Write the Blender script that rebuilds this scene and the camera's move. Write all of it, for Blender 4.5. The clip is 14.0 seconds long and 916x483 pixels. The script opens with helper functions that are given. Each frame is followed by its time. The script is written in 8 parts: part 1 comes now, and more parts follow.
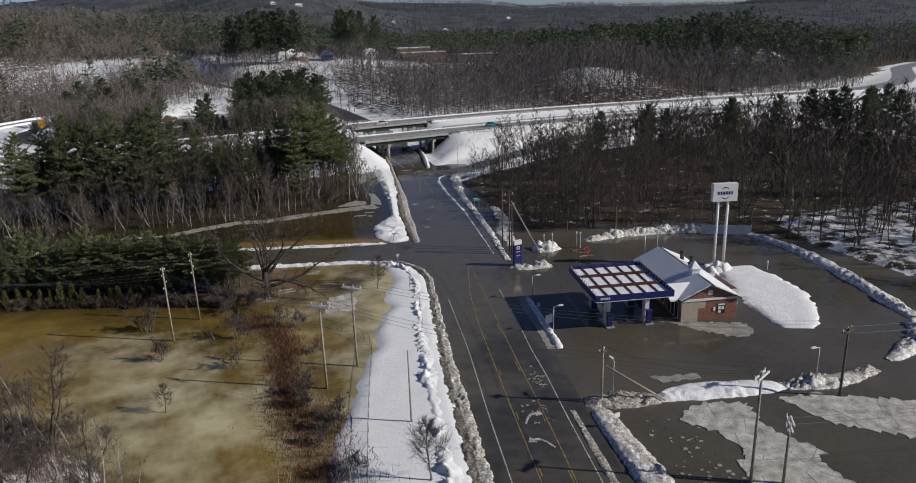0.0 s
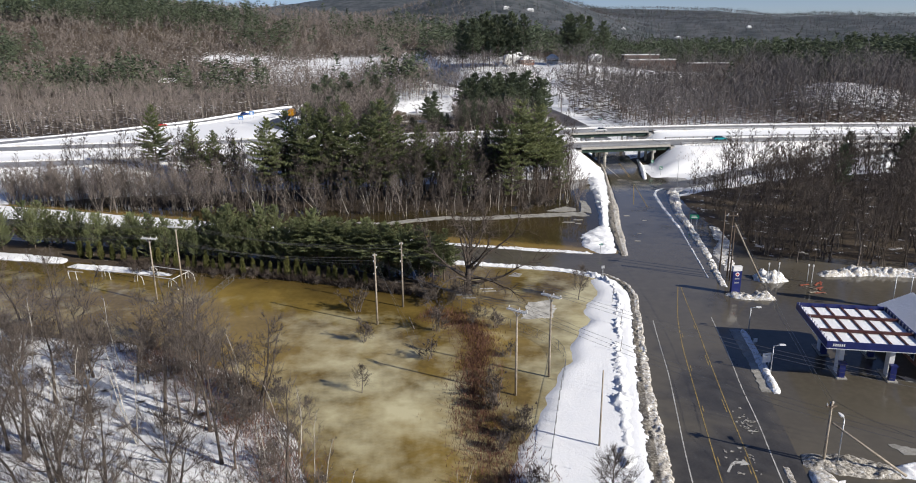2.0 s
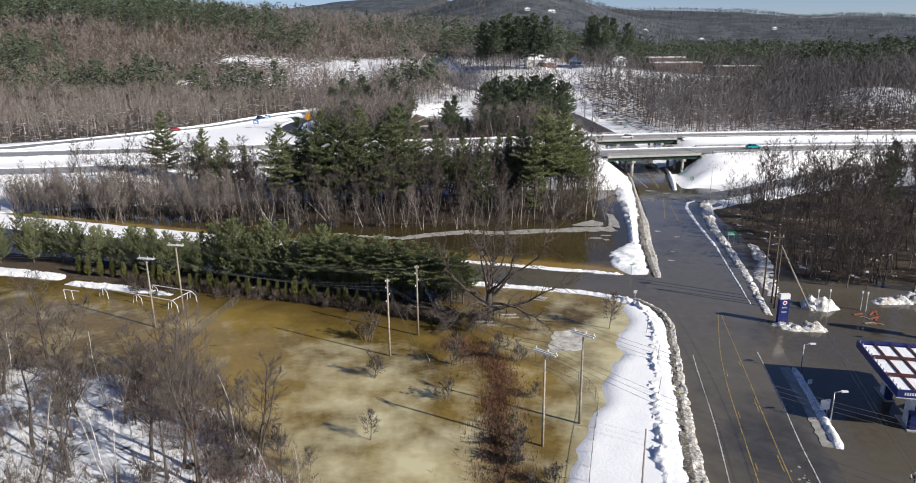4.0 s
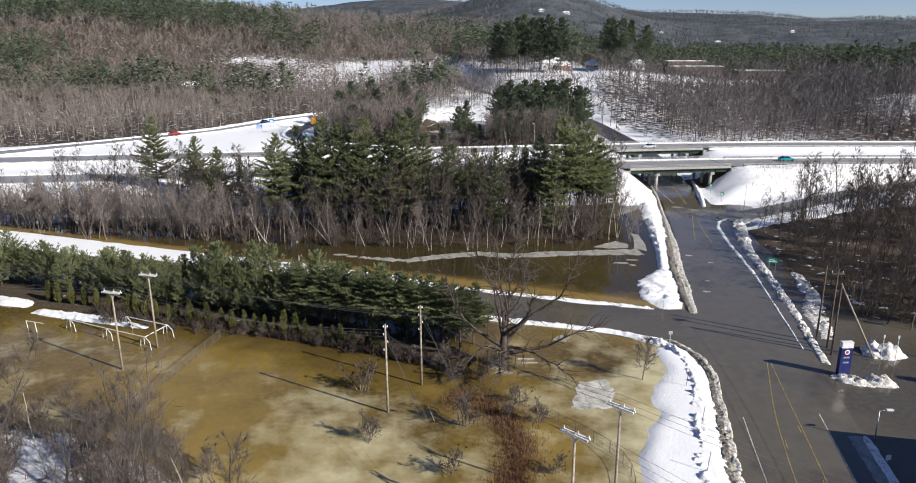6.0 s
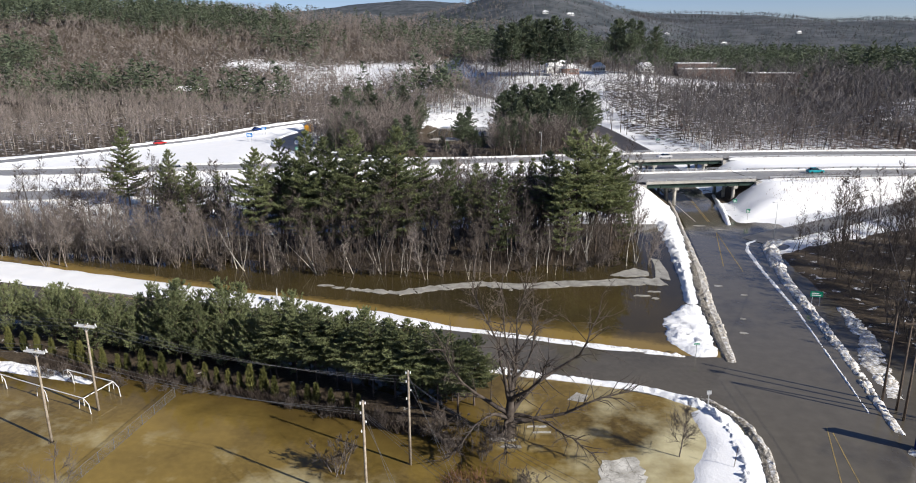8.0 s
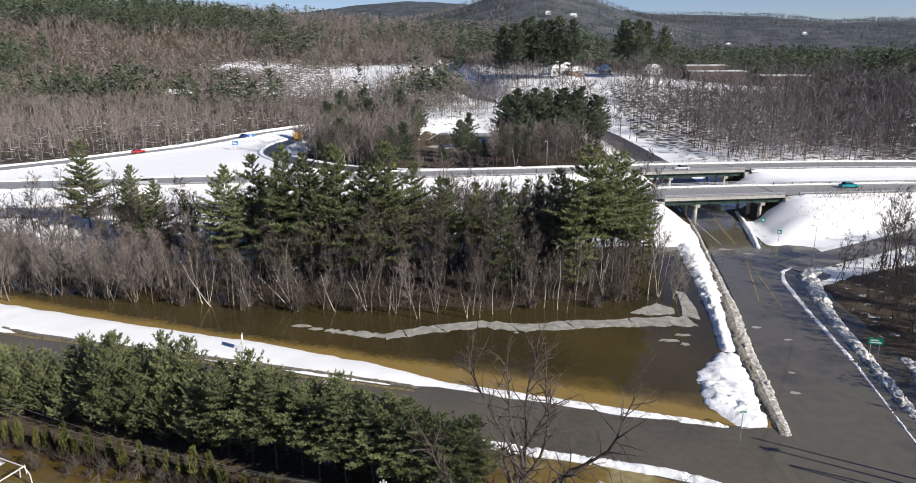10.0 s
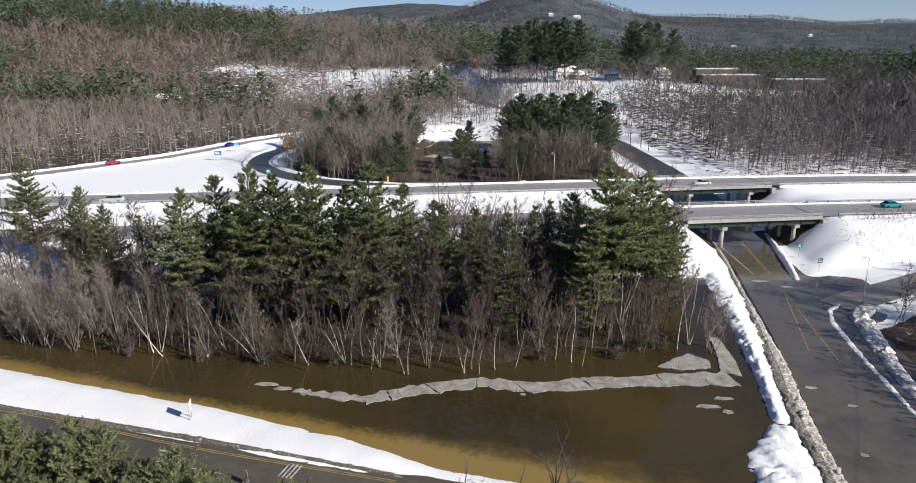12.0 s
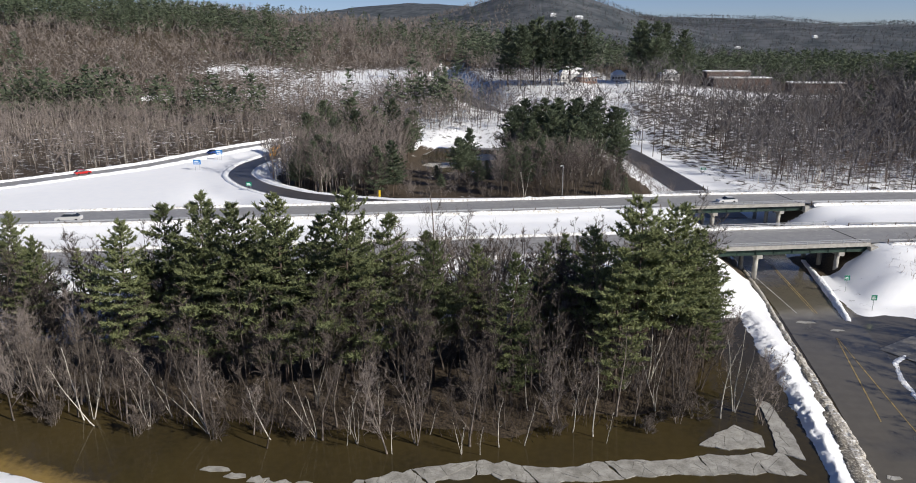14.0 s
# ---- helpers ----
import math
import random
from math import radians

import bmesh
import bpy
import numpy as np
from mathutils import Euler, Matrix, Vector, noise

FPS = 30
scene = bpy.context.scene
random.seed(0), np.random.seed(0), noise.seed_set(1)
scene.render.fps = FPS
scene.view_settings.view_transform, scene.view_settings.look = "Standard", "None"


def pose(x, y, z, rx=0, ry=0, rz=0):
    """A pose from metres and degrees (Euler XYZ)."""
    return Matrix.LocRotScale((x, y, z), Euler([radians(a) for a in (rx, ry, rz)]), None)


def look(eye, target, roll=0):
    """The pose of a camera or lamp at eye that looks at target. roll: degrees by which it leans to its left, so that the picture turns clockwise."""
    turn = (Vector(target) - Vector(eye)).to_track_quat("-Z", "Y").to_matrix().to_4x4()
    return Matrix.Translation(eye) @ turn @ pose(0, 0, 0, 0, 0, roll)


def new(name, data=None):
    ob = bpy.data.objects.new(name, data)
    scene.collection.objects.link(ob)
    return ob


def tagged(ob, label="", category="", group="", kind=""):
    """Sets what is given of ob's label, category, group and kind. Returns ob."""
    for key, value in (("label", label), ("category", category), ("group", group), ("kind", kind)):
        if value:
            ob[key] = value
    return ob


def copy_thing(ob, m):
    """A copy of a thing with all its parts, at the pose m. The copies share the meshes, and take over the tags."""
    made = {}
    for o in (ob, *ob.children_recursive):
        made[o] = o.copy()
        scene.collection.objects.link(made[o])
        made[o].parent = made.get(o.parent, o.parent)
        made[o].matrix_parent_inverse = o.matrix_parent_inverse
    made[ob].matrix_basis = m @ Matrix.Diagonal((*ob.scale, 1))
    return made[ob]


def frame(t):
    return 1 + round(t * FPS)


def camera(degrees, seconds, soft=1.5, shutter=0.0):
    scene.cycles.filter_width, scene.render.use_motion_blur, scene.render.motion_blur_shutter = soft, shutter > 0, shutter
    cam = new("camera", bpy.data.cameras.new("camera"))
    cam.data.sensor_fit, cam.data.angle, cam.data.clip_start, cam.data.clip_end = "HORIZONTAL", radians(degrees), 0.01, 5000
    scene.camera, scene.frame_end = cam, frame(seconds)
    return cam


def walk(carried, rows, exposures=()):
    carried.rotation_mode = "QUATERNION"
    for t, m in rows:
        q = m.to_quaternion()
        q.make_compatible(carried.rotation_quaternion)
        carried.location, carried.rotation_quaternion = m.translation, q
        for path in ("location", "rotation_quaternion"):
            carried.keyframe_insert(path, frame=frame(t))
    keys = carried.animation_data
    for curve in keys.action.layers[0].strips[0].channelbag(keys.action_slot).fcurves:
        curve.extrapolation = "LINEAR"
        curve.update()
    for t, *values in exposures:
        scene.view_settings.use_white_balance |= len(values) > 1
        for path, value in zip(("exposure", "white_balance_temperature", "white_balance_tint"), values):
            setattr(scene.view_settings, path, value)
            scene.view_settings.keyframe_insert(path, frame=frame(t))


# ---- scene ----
cam = camera(65.6, 14.0, soft=1.0)
PATH = [
    (0, (4.806, -32.786, 42.101), (5.313, -30.943, 41.515), -1.8),
    (0.5, (4.972, -32.537, 41.761), (5.159, -30.63, 41.188), -1.1),
    (1, (5.14, -32.052, 41.588), (5.18, -30.135, 41.021), -0.7),
    (1.5, (5.174, -31.203, 41.473), (5.146, -29.283, 40.911), -0.6),
    (2, (5.117, -29.842, 41.479), (5.058, -27.923, 40.918), -0.5),
    (2.5, (5.036, -28.142, 41.537), (4.962, -26.223, 40.979), -0.5),
    (3, (4.938, -25.934, 41.718), (4.851, -24.016, 41.159), -0.5),
    (5.5, (3.891, -9.643, 42.29), (3.753, -7.726, 41.735), -0.2),
    (6, (3.745, -5.777, 42.391), (3.603, -3.861, 41.836), -0.1),
    (6.5, (3.606, -1.674, 42.428), (3.461, 0.242, 41.874), -0.2),
    (7, (3.454, 2.546, 42.379), (3.305, 4.463, 41.827), -0.2),
    (7.5, (3.495, 6.682, 42.489), (3.342, 8.598, 41.938), -0.3),
    (8, (3.288, 11.033, 42.582), (3.135, 12.95, 42.032), -0.3),
    (10.5, (2.535, 33.637, 42.739), (2.375, 35.554, 42.193), -0.3),
    (11, (2.382, 38.258, 42.762), (2.22, 40.175, 42.218), -0.3),
    (11.5, (2.237, 42.924, 42.752), (2.074, 44.842, 42.209), -0.3),
    (12, (2.039, 47.739, 42.826), (1.875, 49.657, 42.284), -0.3),
    (12.5, (1.787, 52.521, 42.874), (1.624, 54.439, 42.332), -0.2),
    (13, (1.451, 57.248, 42.799), (1.288, 59.167, 42.257), -0.0),
    (13.5, (1.089, 61.748, 42.913), (0.926, 63.667, 42.372), 0.0),
    (14, (0.898, 66.587, 43.059), (0.733, 68.505, 42.517), -0.1),
]
walk(cam, [(t, look(eye, target, roll)) for t, eye, target, roll in PATH],
     exposures=[(0, -0.38), (0.5, -0.03), (1, 0.17), (2, 0.31), (3, 0.38), (5.5, 0.48), (8, 0.5), (11, 0.5), (12.5, 0.37), (14, 0.27)])

# ---- light ----
SUN_EL, SUN_AZ = radians(28.5), math.atan2(0.90, -0.435)   # azimuth from +y towards +x
world = bpy.data.worlds.new("sky")
scene.world = world
world.use_nodes = True
wn = world.node_tree.nodes
sky = wn.new("ShaderNodeTexSky")
sky.sky_type, sky.sun_disc = "NISHITA", False
sky.sun_elevation, sky.sun_rotation = SUN_EL, SUN_AZ
sky.air_density, sky.dust_density, sky.ozone_density = 0.7, 0.1, 2.0
tint = wn.new("ShaderNodeMix")
tint.data_type, tint.blend_type = "RGBA", "MULTIPLY"
tint.inputs[0].default_value, tint.inputs[7].default_value = 1.0, (0.90, 0.93, 1.18, 1)
world.node_tree.links.new(sky.outputs[0], tint.inputs[6])
world.node_tree.links.new(tint.outputs[2], wn["Background"].inputs[0])
wn["Background"].inputs[1].default_value = 0.06
sun_data = bpy.data.lights.new("sun", "SUN")
sun_data.energy, sun_data.angle, sun_data.color = 5.0, radians(0.6), (1.0, 0.945, 0.865)
sun = new("sun", sun_data)
sun.matrix_world = look((300 * math.sin(SUN_AZ), 300 * math.cos(SUN_AZ), 300 * math.tan(SUN_EL)), (0, 0, 0))


# ---- materials ----
def material(name, rough=0.7, spec=0.3, metal=0.0):
    m = bpy.data.materials.new(name)
    m.use_nodes = True
    b = m.node_tree.nodes["Principled BSDF"]
    b.inputs["Roughness"].default_value = rough
    b.inputs["Specular IOR Level"].default_value = spec
    b.inputs["Metallic"].default_value = metal
    return m, m.node_tree, b


def node(nt, kind, **values):
    n = nt.nodes.new(kind)
    for key, v in values.items():
        if key == "attribute_name":
            n.attribute_name = v
        elif isinstance(v, bpy.types.NodeSocket):
            nt.links.new(v, n.inputs[key.replace("_", " ")])
        else:
            n.inputs[key.replace("_", " ")].default_value = v
    return n


def place(nt):
    return node(nt, "ShaderNodeNewGeometry").outputs["Position"]


def noise_of(nt, where, scale, detail=4.0, rough=0.55):
    n = node(nt, "ShaderNodeTexNoise", Scale=scale, Detail=detail, Roughness=rough)
    nt.links.new(where, n.inputs["Vector"])
    return n.outputs["Fac"]


def ramp(nt, fac, stops):
    n = nt.nodes.new("ShaderNodeValToRGB")
    while len(n.color_ramp.elements) < len(stops):
        n.color_ramp.elements.new(0.5)
    for e, (p, c) in zip(n.color_ramp.elements, stops):
        e.position, e.color = p, (*(c if isinstance(c, tuple) else (c, c, c)), 1)
    nt.links.new(fac, n.inputs[0])
    return n.outputs[0]


def mixed(nt, fac, a, b, how="MIX"):
    n = nt.nodes.new("ShaderNodeMix")
    n.data_type, n.blend_type = "RGBA", how
    for s, v in ((n.inputs[0], fac), (n.inputs[6], a), (n.inputs[7], b)):
        if isinstance(v, bpy.types.NodeSocket):
            nt.links.new(v, s)
        else:
            s.default_value = (*v, 1) if isinstance(v, tuple) else v
    return n.outputs[2]


def calc(nt, how, a, b=0.0, clamp=False):
    n = nt.nodes.new("ShaderNodeMath")
    n.operation, n.use_clamp = how, clamp
    for s, v in zip(n.inputs, (a, b)):
        if isinstance(v, bpy.types.NodeSocket):
            nt.links.new(v, s)
        else:
            s.default_value = v
    return n.outputs[0]


def bump(nt, b, height, strength, distance):
    n = nt.nodes.new("ShaderNodeBump")
    n.inputs["Strength"].default_value, n.inputs["Distance"].default_value = strength, distance
    nt.links.new(height, n.inputs["Height"])
    nt.links.new(n.outputs[0], b.inputs["Normal"])


def paint(name, low, high, scale=3.0, rough=0.6, spec=0.3, metal=0.0, vary=0.0, fine=0.3, dist=0.01):
    """Two tones by noise at two scales, with a little relief; vary: spread of brightness from object to object."""
    m, nt, b = material(name, rough, spec, metal)
    p = place(nt)
    f = calc(nt, "ADD", calc(nt, "MULTIPLY", noise_of(nt, p, scale), 0.65), calc(nt, "MULTIPLY", noise_of(nt, p, scale * 9), 0.35))
    c = ramp(nt, f, ((0.36, low), (0.64, high)))
    if vary:
        o = node(nt, "ShaderNodeObjectInfo").outputs["Random"]
        k = calc(nt, "ADD", calc(nt, "MULTIPLY", o, vary), 1 - vary / 2)
        n = nt.nodes.new("ShaderNodeVectorMath")
        n.operation = "SCALE"
        nt.links.new(c, n.inputs[0]); nt.links.new(k, n.inputs["Scale"])
        c = n.outputs[0]
    nt.links.new(c, b.inputs["Base Color"])
    if fine:
        bump(nt, b, noise_of(nt, p, scale * 9), fine, dist)
    return m


def isles(name, low, high, rough=0.7, scale=0.6, transl=0.0, spec=0.2, single=0.12):
    """Foliage or twigs: tone by clump and by tree, with a little from piece to piece."""
    m, nt, b = material(name, rough, spec)
    g = node(nt, "ShaderNodeNewGeometry")
    o = node(nt, "ShaderNodeObjectInfo").outputs["Random"]
    f = calc(nt, "ADD", calc(nt, "MULTIPLY", g.outputs["Random Per Island"], single), calc(nt, "MULTIPLY", noise_of(nt, g.outputs["Position"], scale), 0.38))
    f = calc(nt, "ADD", f, calc(nt, "MULTIPLY", noise_of(nt, g.outputs["Position"], 0.085, 2.0), 0.3))
    f = calc(nt, "ADD", f, calc(nt, "MULTIPLY", calc(nt, "SUBTRACT", o, 0.5), 0.24))
    c = ramp(nt, f, ((0.15, low), (0.65, high)))
    nt.links.new(c, b.inputs["Base Color"])
    if transl:
        t = node(nt, "ShaderNodeBsdfTranslucent")
        nt.links.new(c, t.inputs["Color"])
        mix = node(nt, "ShaderNodeMixShader", Fac=transl)
        nt.links.new(b.outputs[0], mix.inputs[1]); nt.links.new(t.outputs[0], mix.inputs[2])
        nt.links.new(mix.outputs[0], nt.nodes["Material Output"].inputs[0])
    return m


def snow_material(name, dirt_attr=False):
    m, nt, b = material(name, 0.55, 0.3)
    p = place(nt)
    n1, n2, n3 = noise_of(nt, p, 0.35), noise_of(nt, p, 2.2, 6), noise_of(nt, p, 9.0, 5)
    c = mixed(nt, n1, (0.84, 0.86, 0.88), (0.92, 0.92, 0.91))
    if dirt_attr:
        a = node(nt, "ShaderNodeAttribute", attribute_name="dirt").outputs["Fac"]
        k = calc(nt, "ADD", a, calc(nt, "MULTIPLY", calc(nt, "SUBTRACT", n2, 0.5), 1.6))
        k = ramp(nt, k, ((0.38, 0.0), (0.62, 1.0)))
        grit = calc(nt, "SUBTRACT", noise_of(nt, p, 4.0, 8, 0.75), calc(nt, "MULTIPLY", calc(nt, "SUBTRACT", a, 0.62), 0.32))
        d = mixed(nt, ramp(nt, grit, ((0.38, 0.0), (0.54, 1.0))), (0.13, 0.115, 0.09), (0.60, 0.56, 0.49))
        c = mixed(nt, k, c, d)
    nt.links.new(c, b.inputs["Base Color"])
    bump(nt, b, calc(nt, "ADD", n2, calc(nt, "MULTIPLY", n3, 0.6)), 0.8, 0.14)
    return m


SNOW = snow_material("snow")
BANK = snow_material("bank_snow", True)


def ground_material():
    m, nt, b = material("ground", 0.75, 0.25)
    p = place(nt)
    a = node(nt, "ShaderNodeAttribute", attribute_name="snow").outputs["Fac"]
    n0, n1, n2, n3 = noise_of(nt, p, 0.06), noise_of(nt, p, 0.4, 6), noise_of(nt, p, 2.6, 6), noise_of(nt, p, 11.0, 5)
    litter = mixed(nt, ramp(nt, n2, ((0.35, 0.0), (0.65, 1.0))), (0.026, 0.020, 0.015), (0.085, 0.063, 0.042))
    litter = mixed(nt, ramp(nt, n3, ((0.45, 0.0), (0.7, 0.6))), litter, (0.14, 0.11, 0.07))
    white = mixed(nt, n1, (0.78, 0.80, 0.83), (0.88, 0.88, 0.87))
    k = calc(nt, "ADD", a, calc(nt, "MULTIPLY", calc(nt, "SUBTRACT", n1, 0.5), 1.3))
    k = calc(nt, "ADD", k, calc(nt, "MULTIPLY", calc(nt, "SUBTRACT", n2, 0.5), 0.5))
    k = ramp(nt, k, ((0.42, 0.0), (0.56, 1.0)))
    # far forest cover; its bluish grey has the distance haze put in
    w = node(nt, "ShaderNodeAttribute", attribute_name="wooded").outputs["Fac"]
    hazed_wood = mixed(nt, ramp(nt, noise_of(nt, p, 0.02, 8, 0.7), ((0.4, 0.0), (0.6, 1.0))), (0.036, 0.046, 0.05), (0.105, 0.11, 0.118))
    nt.links.new(mixed(nt, w, mixed(nt, k, litter, white), hazed_wood), b.inputs["Base Color"])
    bump(nt, b, calc(nt, "ADD", n2, calc(nt, "MULTIPLY", n3, 0.4)), 0.5, 0.1)
    return m


GROUND = ground_material()


def asphalt_material(name, dry, wet, flood, south=None):
    """flood: share of the surface under a brown film of water."""
    m, nt, b = material(name, 0.5, 0.5)
    p = place(nt)
    n0, n1, n2, n3 = noise_of(nt, p, 0.07, 5), noise_of(nt, p, 0.6, 6), noise_of(nt, p, 4.0, 6), noise_of(nt, p, 40.0, 3)
    c = mixed(nt, ramp(nt, n1, ((0.35, 0.0), (0.7, 1.0))), wet, dry)
    c = mixed(nt, ramp(nt, n2, ((0.5, 0.0), (0.75, 0.5))), c, tuple(v * 1.5 for v in dry))
    n0 = calc(nt, "ADD", n0, flood - 0.5)
    if south:
        split = nt.nodes.new("ShaderNodeSeparateXYZ")
        nt.links.new(p, split.inputs[0])
        dryer = nt.nodes.new("ShaderNodeMapRange")
        nt.links.new(split.outputs[1], dryer.inputs[0])
        dryer.inputs[1].default_value, dryer.inputs[2].default_value, dryer.inputs[3].default_value, dryer.inputs[4].default_value = south[0], south[1], -0.3, 0.06
        n0 = calc(nt, "ADD", n0, dryer.outputs[0])
    k = ramp(nt, n0, ((0.42, 0.0), (0.58, 1.0)))
    c = mixed(nt, k, c, mixed(nt, n1, (0.085, 0.074, 0.055), (0.14, 0.125, 0.095)))
    nt.links.new(c, b.inputs["Base Color"])
    r = nt.nodes.new("ShaderNodeMapRange")
    nt.links.new(k, r.inputs[0]); r.inputs[3].default_value, r.inputs[4].default_value = 0.42, 0.07
    nt.links.new(r.outputs[0], b.inputs["Roughness"])
    bump(nt, b, n3, 0.25, 0.01)
    return m


ROAD_WET = asphalt_material("wet_asphalt", (0.066, 0.062, 0.057), (0.04, 0.037, 0.034), 0.55, (6.0, 52.0))
ROAD_DRY = asphalt_material("salted_asphalt", (0.30, 0.29, 0.27), (0.22, 0.215, 0.205), 0.0)
ROAD_RAMP = asphalt_material("gritty_asphalt", (0.19, 0.18, 0.16), (0.13, 0.123, 0.11), 0.15)
ROAD_DARK = asphalt_material("dark_asphalt", (0.07, 0.064, 0.062), (0.045, 0.042, 0.042), 0.1)


def water_material(name, deep, mid, pale, share, shelf=False, rough=0.05, dark_line=None, shoals=(), patchy=1.0):
    """Muddy flood water over grass and sunken ice; share: how much of it shows the pale bed; shelf: a line towards which the bed rises."""
    m, nt, b = material(name, rough, 0.5)
    b.inputs["IOR"].default_value = 1.33
    p = place(nt)
    n0, n1, n2 = noise_of(nt, p, 0.045, 4), noise_of(nt, p, 0.16, 6, 0.6), noise_of(nt, p, 1.3, 5)
    c = mixed(nt, ramp(nt, n0, ((0.38, 0.0), (0.62, 1.0))), deep, mid)
    c = mixed(nt, ramp(nt, n2, ((0.4, 0.0), (0.8, 0.35))), c, tuple(v * 1.35 for v in mid))
    k = calc(nt, "ADD", calc(nt, "MULTIPLY", calc(nt, "SUBTRACT", n1, 0.5), patchy), share)
    if shelf:
        cx, cy, d0, d1, gain = shelf[:5]
        s = nt.nodes.new("ShaderNodeSeparateXYZ")
        nt.links.new(p, s.inputs[0])
        d = calc(nt, "ADD", calc(nt, "MULTIPLY", s.outputs[0], cx), calc(nt, "MULTIPLY", s.outputs[1], cy))
        near = nt.nodes.new("ShaderNodeMapRange")
        nt.links.new(d, near.inputs[0])
        near.inputs[1].default_value, near.inputs[2].default_value, near.inputs[4].default_value = d0, d1, gain
        gain = near.outputs[0]
        if len(shelf) > 7:
            rim = nt.nodes.new("ShaderNodeMapRange")
            nt.links.new(calc(nt, "ADD", d, calc(nt, "MULTIPLY", calc(nt, "SUBTRACT", n2, 0.5), 3.0)), rim.inputs[0])
            rim.interpolation_type = "SMOOTHSTEP"
            rim.inputs[1].default_value, rim.inputs[2].default_value, rim.inputs[4].default_value = shelf[7], d1, 0.5
            k = calc(nt, "ADD", k, rim.outputs[0])
        if len(shelf) > 5:
            east = nt.nodes.new("ShaderNodeMapRange")
            nt.links.new(s.outputs[0], east.inputs[0])
            east.inputs[1].default_value, east.inputs[2].default_value, east.inputs[3].default_value = shelf[5], shelf[6], 0.15
            gain = calc(nt, "MULTIPLY", gain, east.outputs[0])
        k = calc(nt, "ADD", k, gain)
    for cx, cy, rad, gain in shoals:
        far = node(nt, "ShaderNodeVectorMath")
        far.operation = "DISTANCE"
        nt.links.new(p, far.inputs[0])
        far.inputs[1].default_value = (cx, cy, 0)
        r = nt.nodes.new("ShaderNodeMapRange")
        nt.links.new(far.outputs["Value"], r.inputs[0])
        r.inputs[1].default_value, r.inputs[2].default_value, r.inputs[3].default_value, r.inputs[4].default_value = 0.0, rad, gain, 0.0
        k = calc(nt, "ADD", k, r.outputs[0])
    # less pale and darker towards a line, fading out at its east end
    if dark_line:
        cx, cy, d0, d1 = dark_line
        s = nt.nodes.new("ShaderNodeSeparateXYZ")
        nt.links.new(p, s.inputs[0])
        d = calc(nt, "ADD", calc(nt, "MULTIPLY", s.outputs[0], cx), calc(nt, "MULTIPLY", s.outputs[1], cy))
        d = calc(nt, "ADD", d, calc(nt, "MULTIPLY", calc(nt, "SUBTRACT", n1, 0.5), 14.0))
        dark_ramp = nt.nodes.new("ShaderNodeMapRange")
        nt.links.new(d, dark_ramp.inputs[0])
        dark_ramp.inputs[1].default_value, dark_ramp.inputs[2].default_value = d0, d1
        ends = nt.nodes.new("ShaderNodeMapRange")
        nt.links.new(s.outputs[0], ends.inputs[0])
        ends.inputs[1].default_value, ends.inputs[2].default_value, ends.inputs[3].default_value, ends.inputs[4].default_value = -4.0, 5.0, 1.0, 0.0
        dark_share = calc(nt, "MULTIPLY", dark_ramp.outputs[0], ends.outputs[0])
        k = calc(nt, "SUBTRACT", k, calc(nt, "MULTIPLY", dark_share, 0.3))
        c = mixed(nt, dark_share, c, deep)
    c = mixed(nt, ramp(nt, k, ((0.46, 0.0), (0.82, 0.9))), c, pale)
    nt.links.new(c, b.inputs["Base Color"])
    bump(nt, b, noise_of(nt, p, 1.1, 3), 0.03, 0.03)
    return m


WATER_FIELD = water_material("field_water", (0.085, 0.058, 0.017), (0.245, 0.17, 0.045), (0.58, 0.53, 0.33), 0.47, (1.0, -0.24, -4.0, 5.0, 0.28), 0.05, (0.272, 0.962, 67.0, 76.0), ((-5.5, 43, 17, 0.26), (-13, 57, 15, 0.16), (-20, 67, 12, 0.12), (12, 72, 14, 0.10), (-30, 72, 20, -0.10)))
WATER_DITCH = water_material("ditch_water", (0.034, 0.027, 0.013), (0.058, 0.043, 0.017), (0.265, 0.18, 0.055), 0.25, (-0.295, -1.0, -125.0, -111.5, 0.46, -40.0, 8.0, -116.5), patchy=0.4)
ROAD_FLOOD = water_material("street_water", (0.072, 0.064, 0.051), (0.11, 0.098, 0.077), (0.145, 0.13, 0.104), 0.42, None, 0.04)
WATER_LOT = water_material("lot_water", (0.072, 0.063, 0.048), (0.105, 0.093, 0.071), (0.135, 0.12, 0.094), 0.4, False, 0.1)


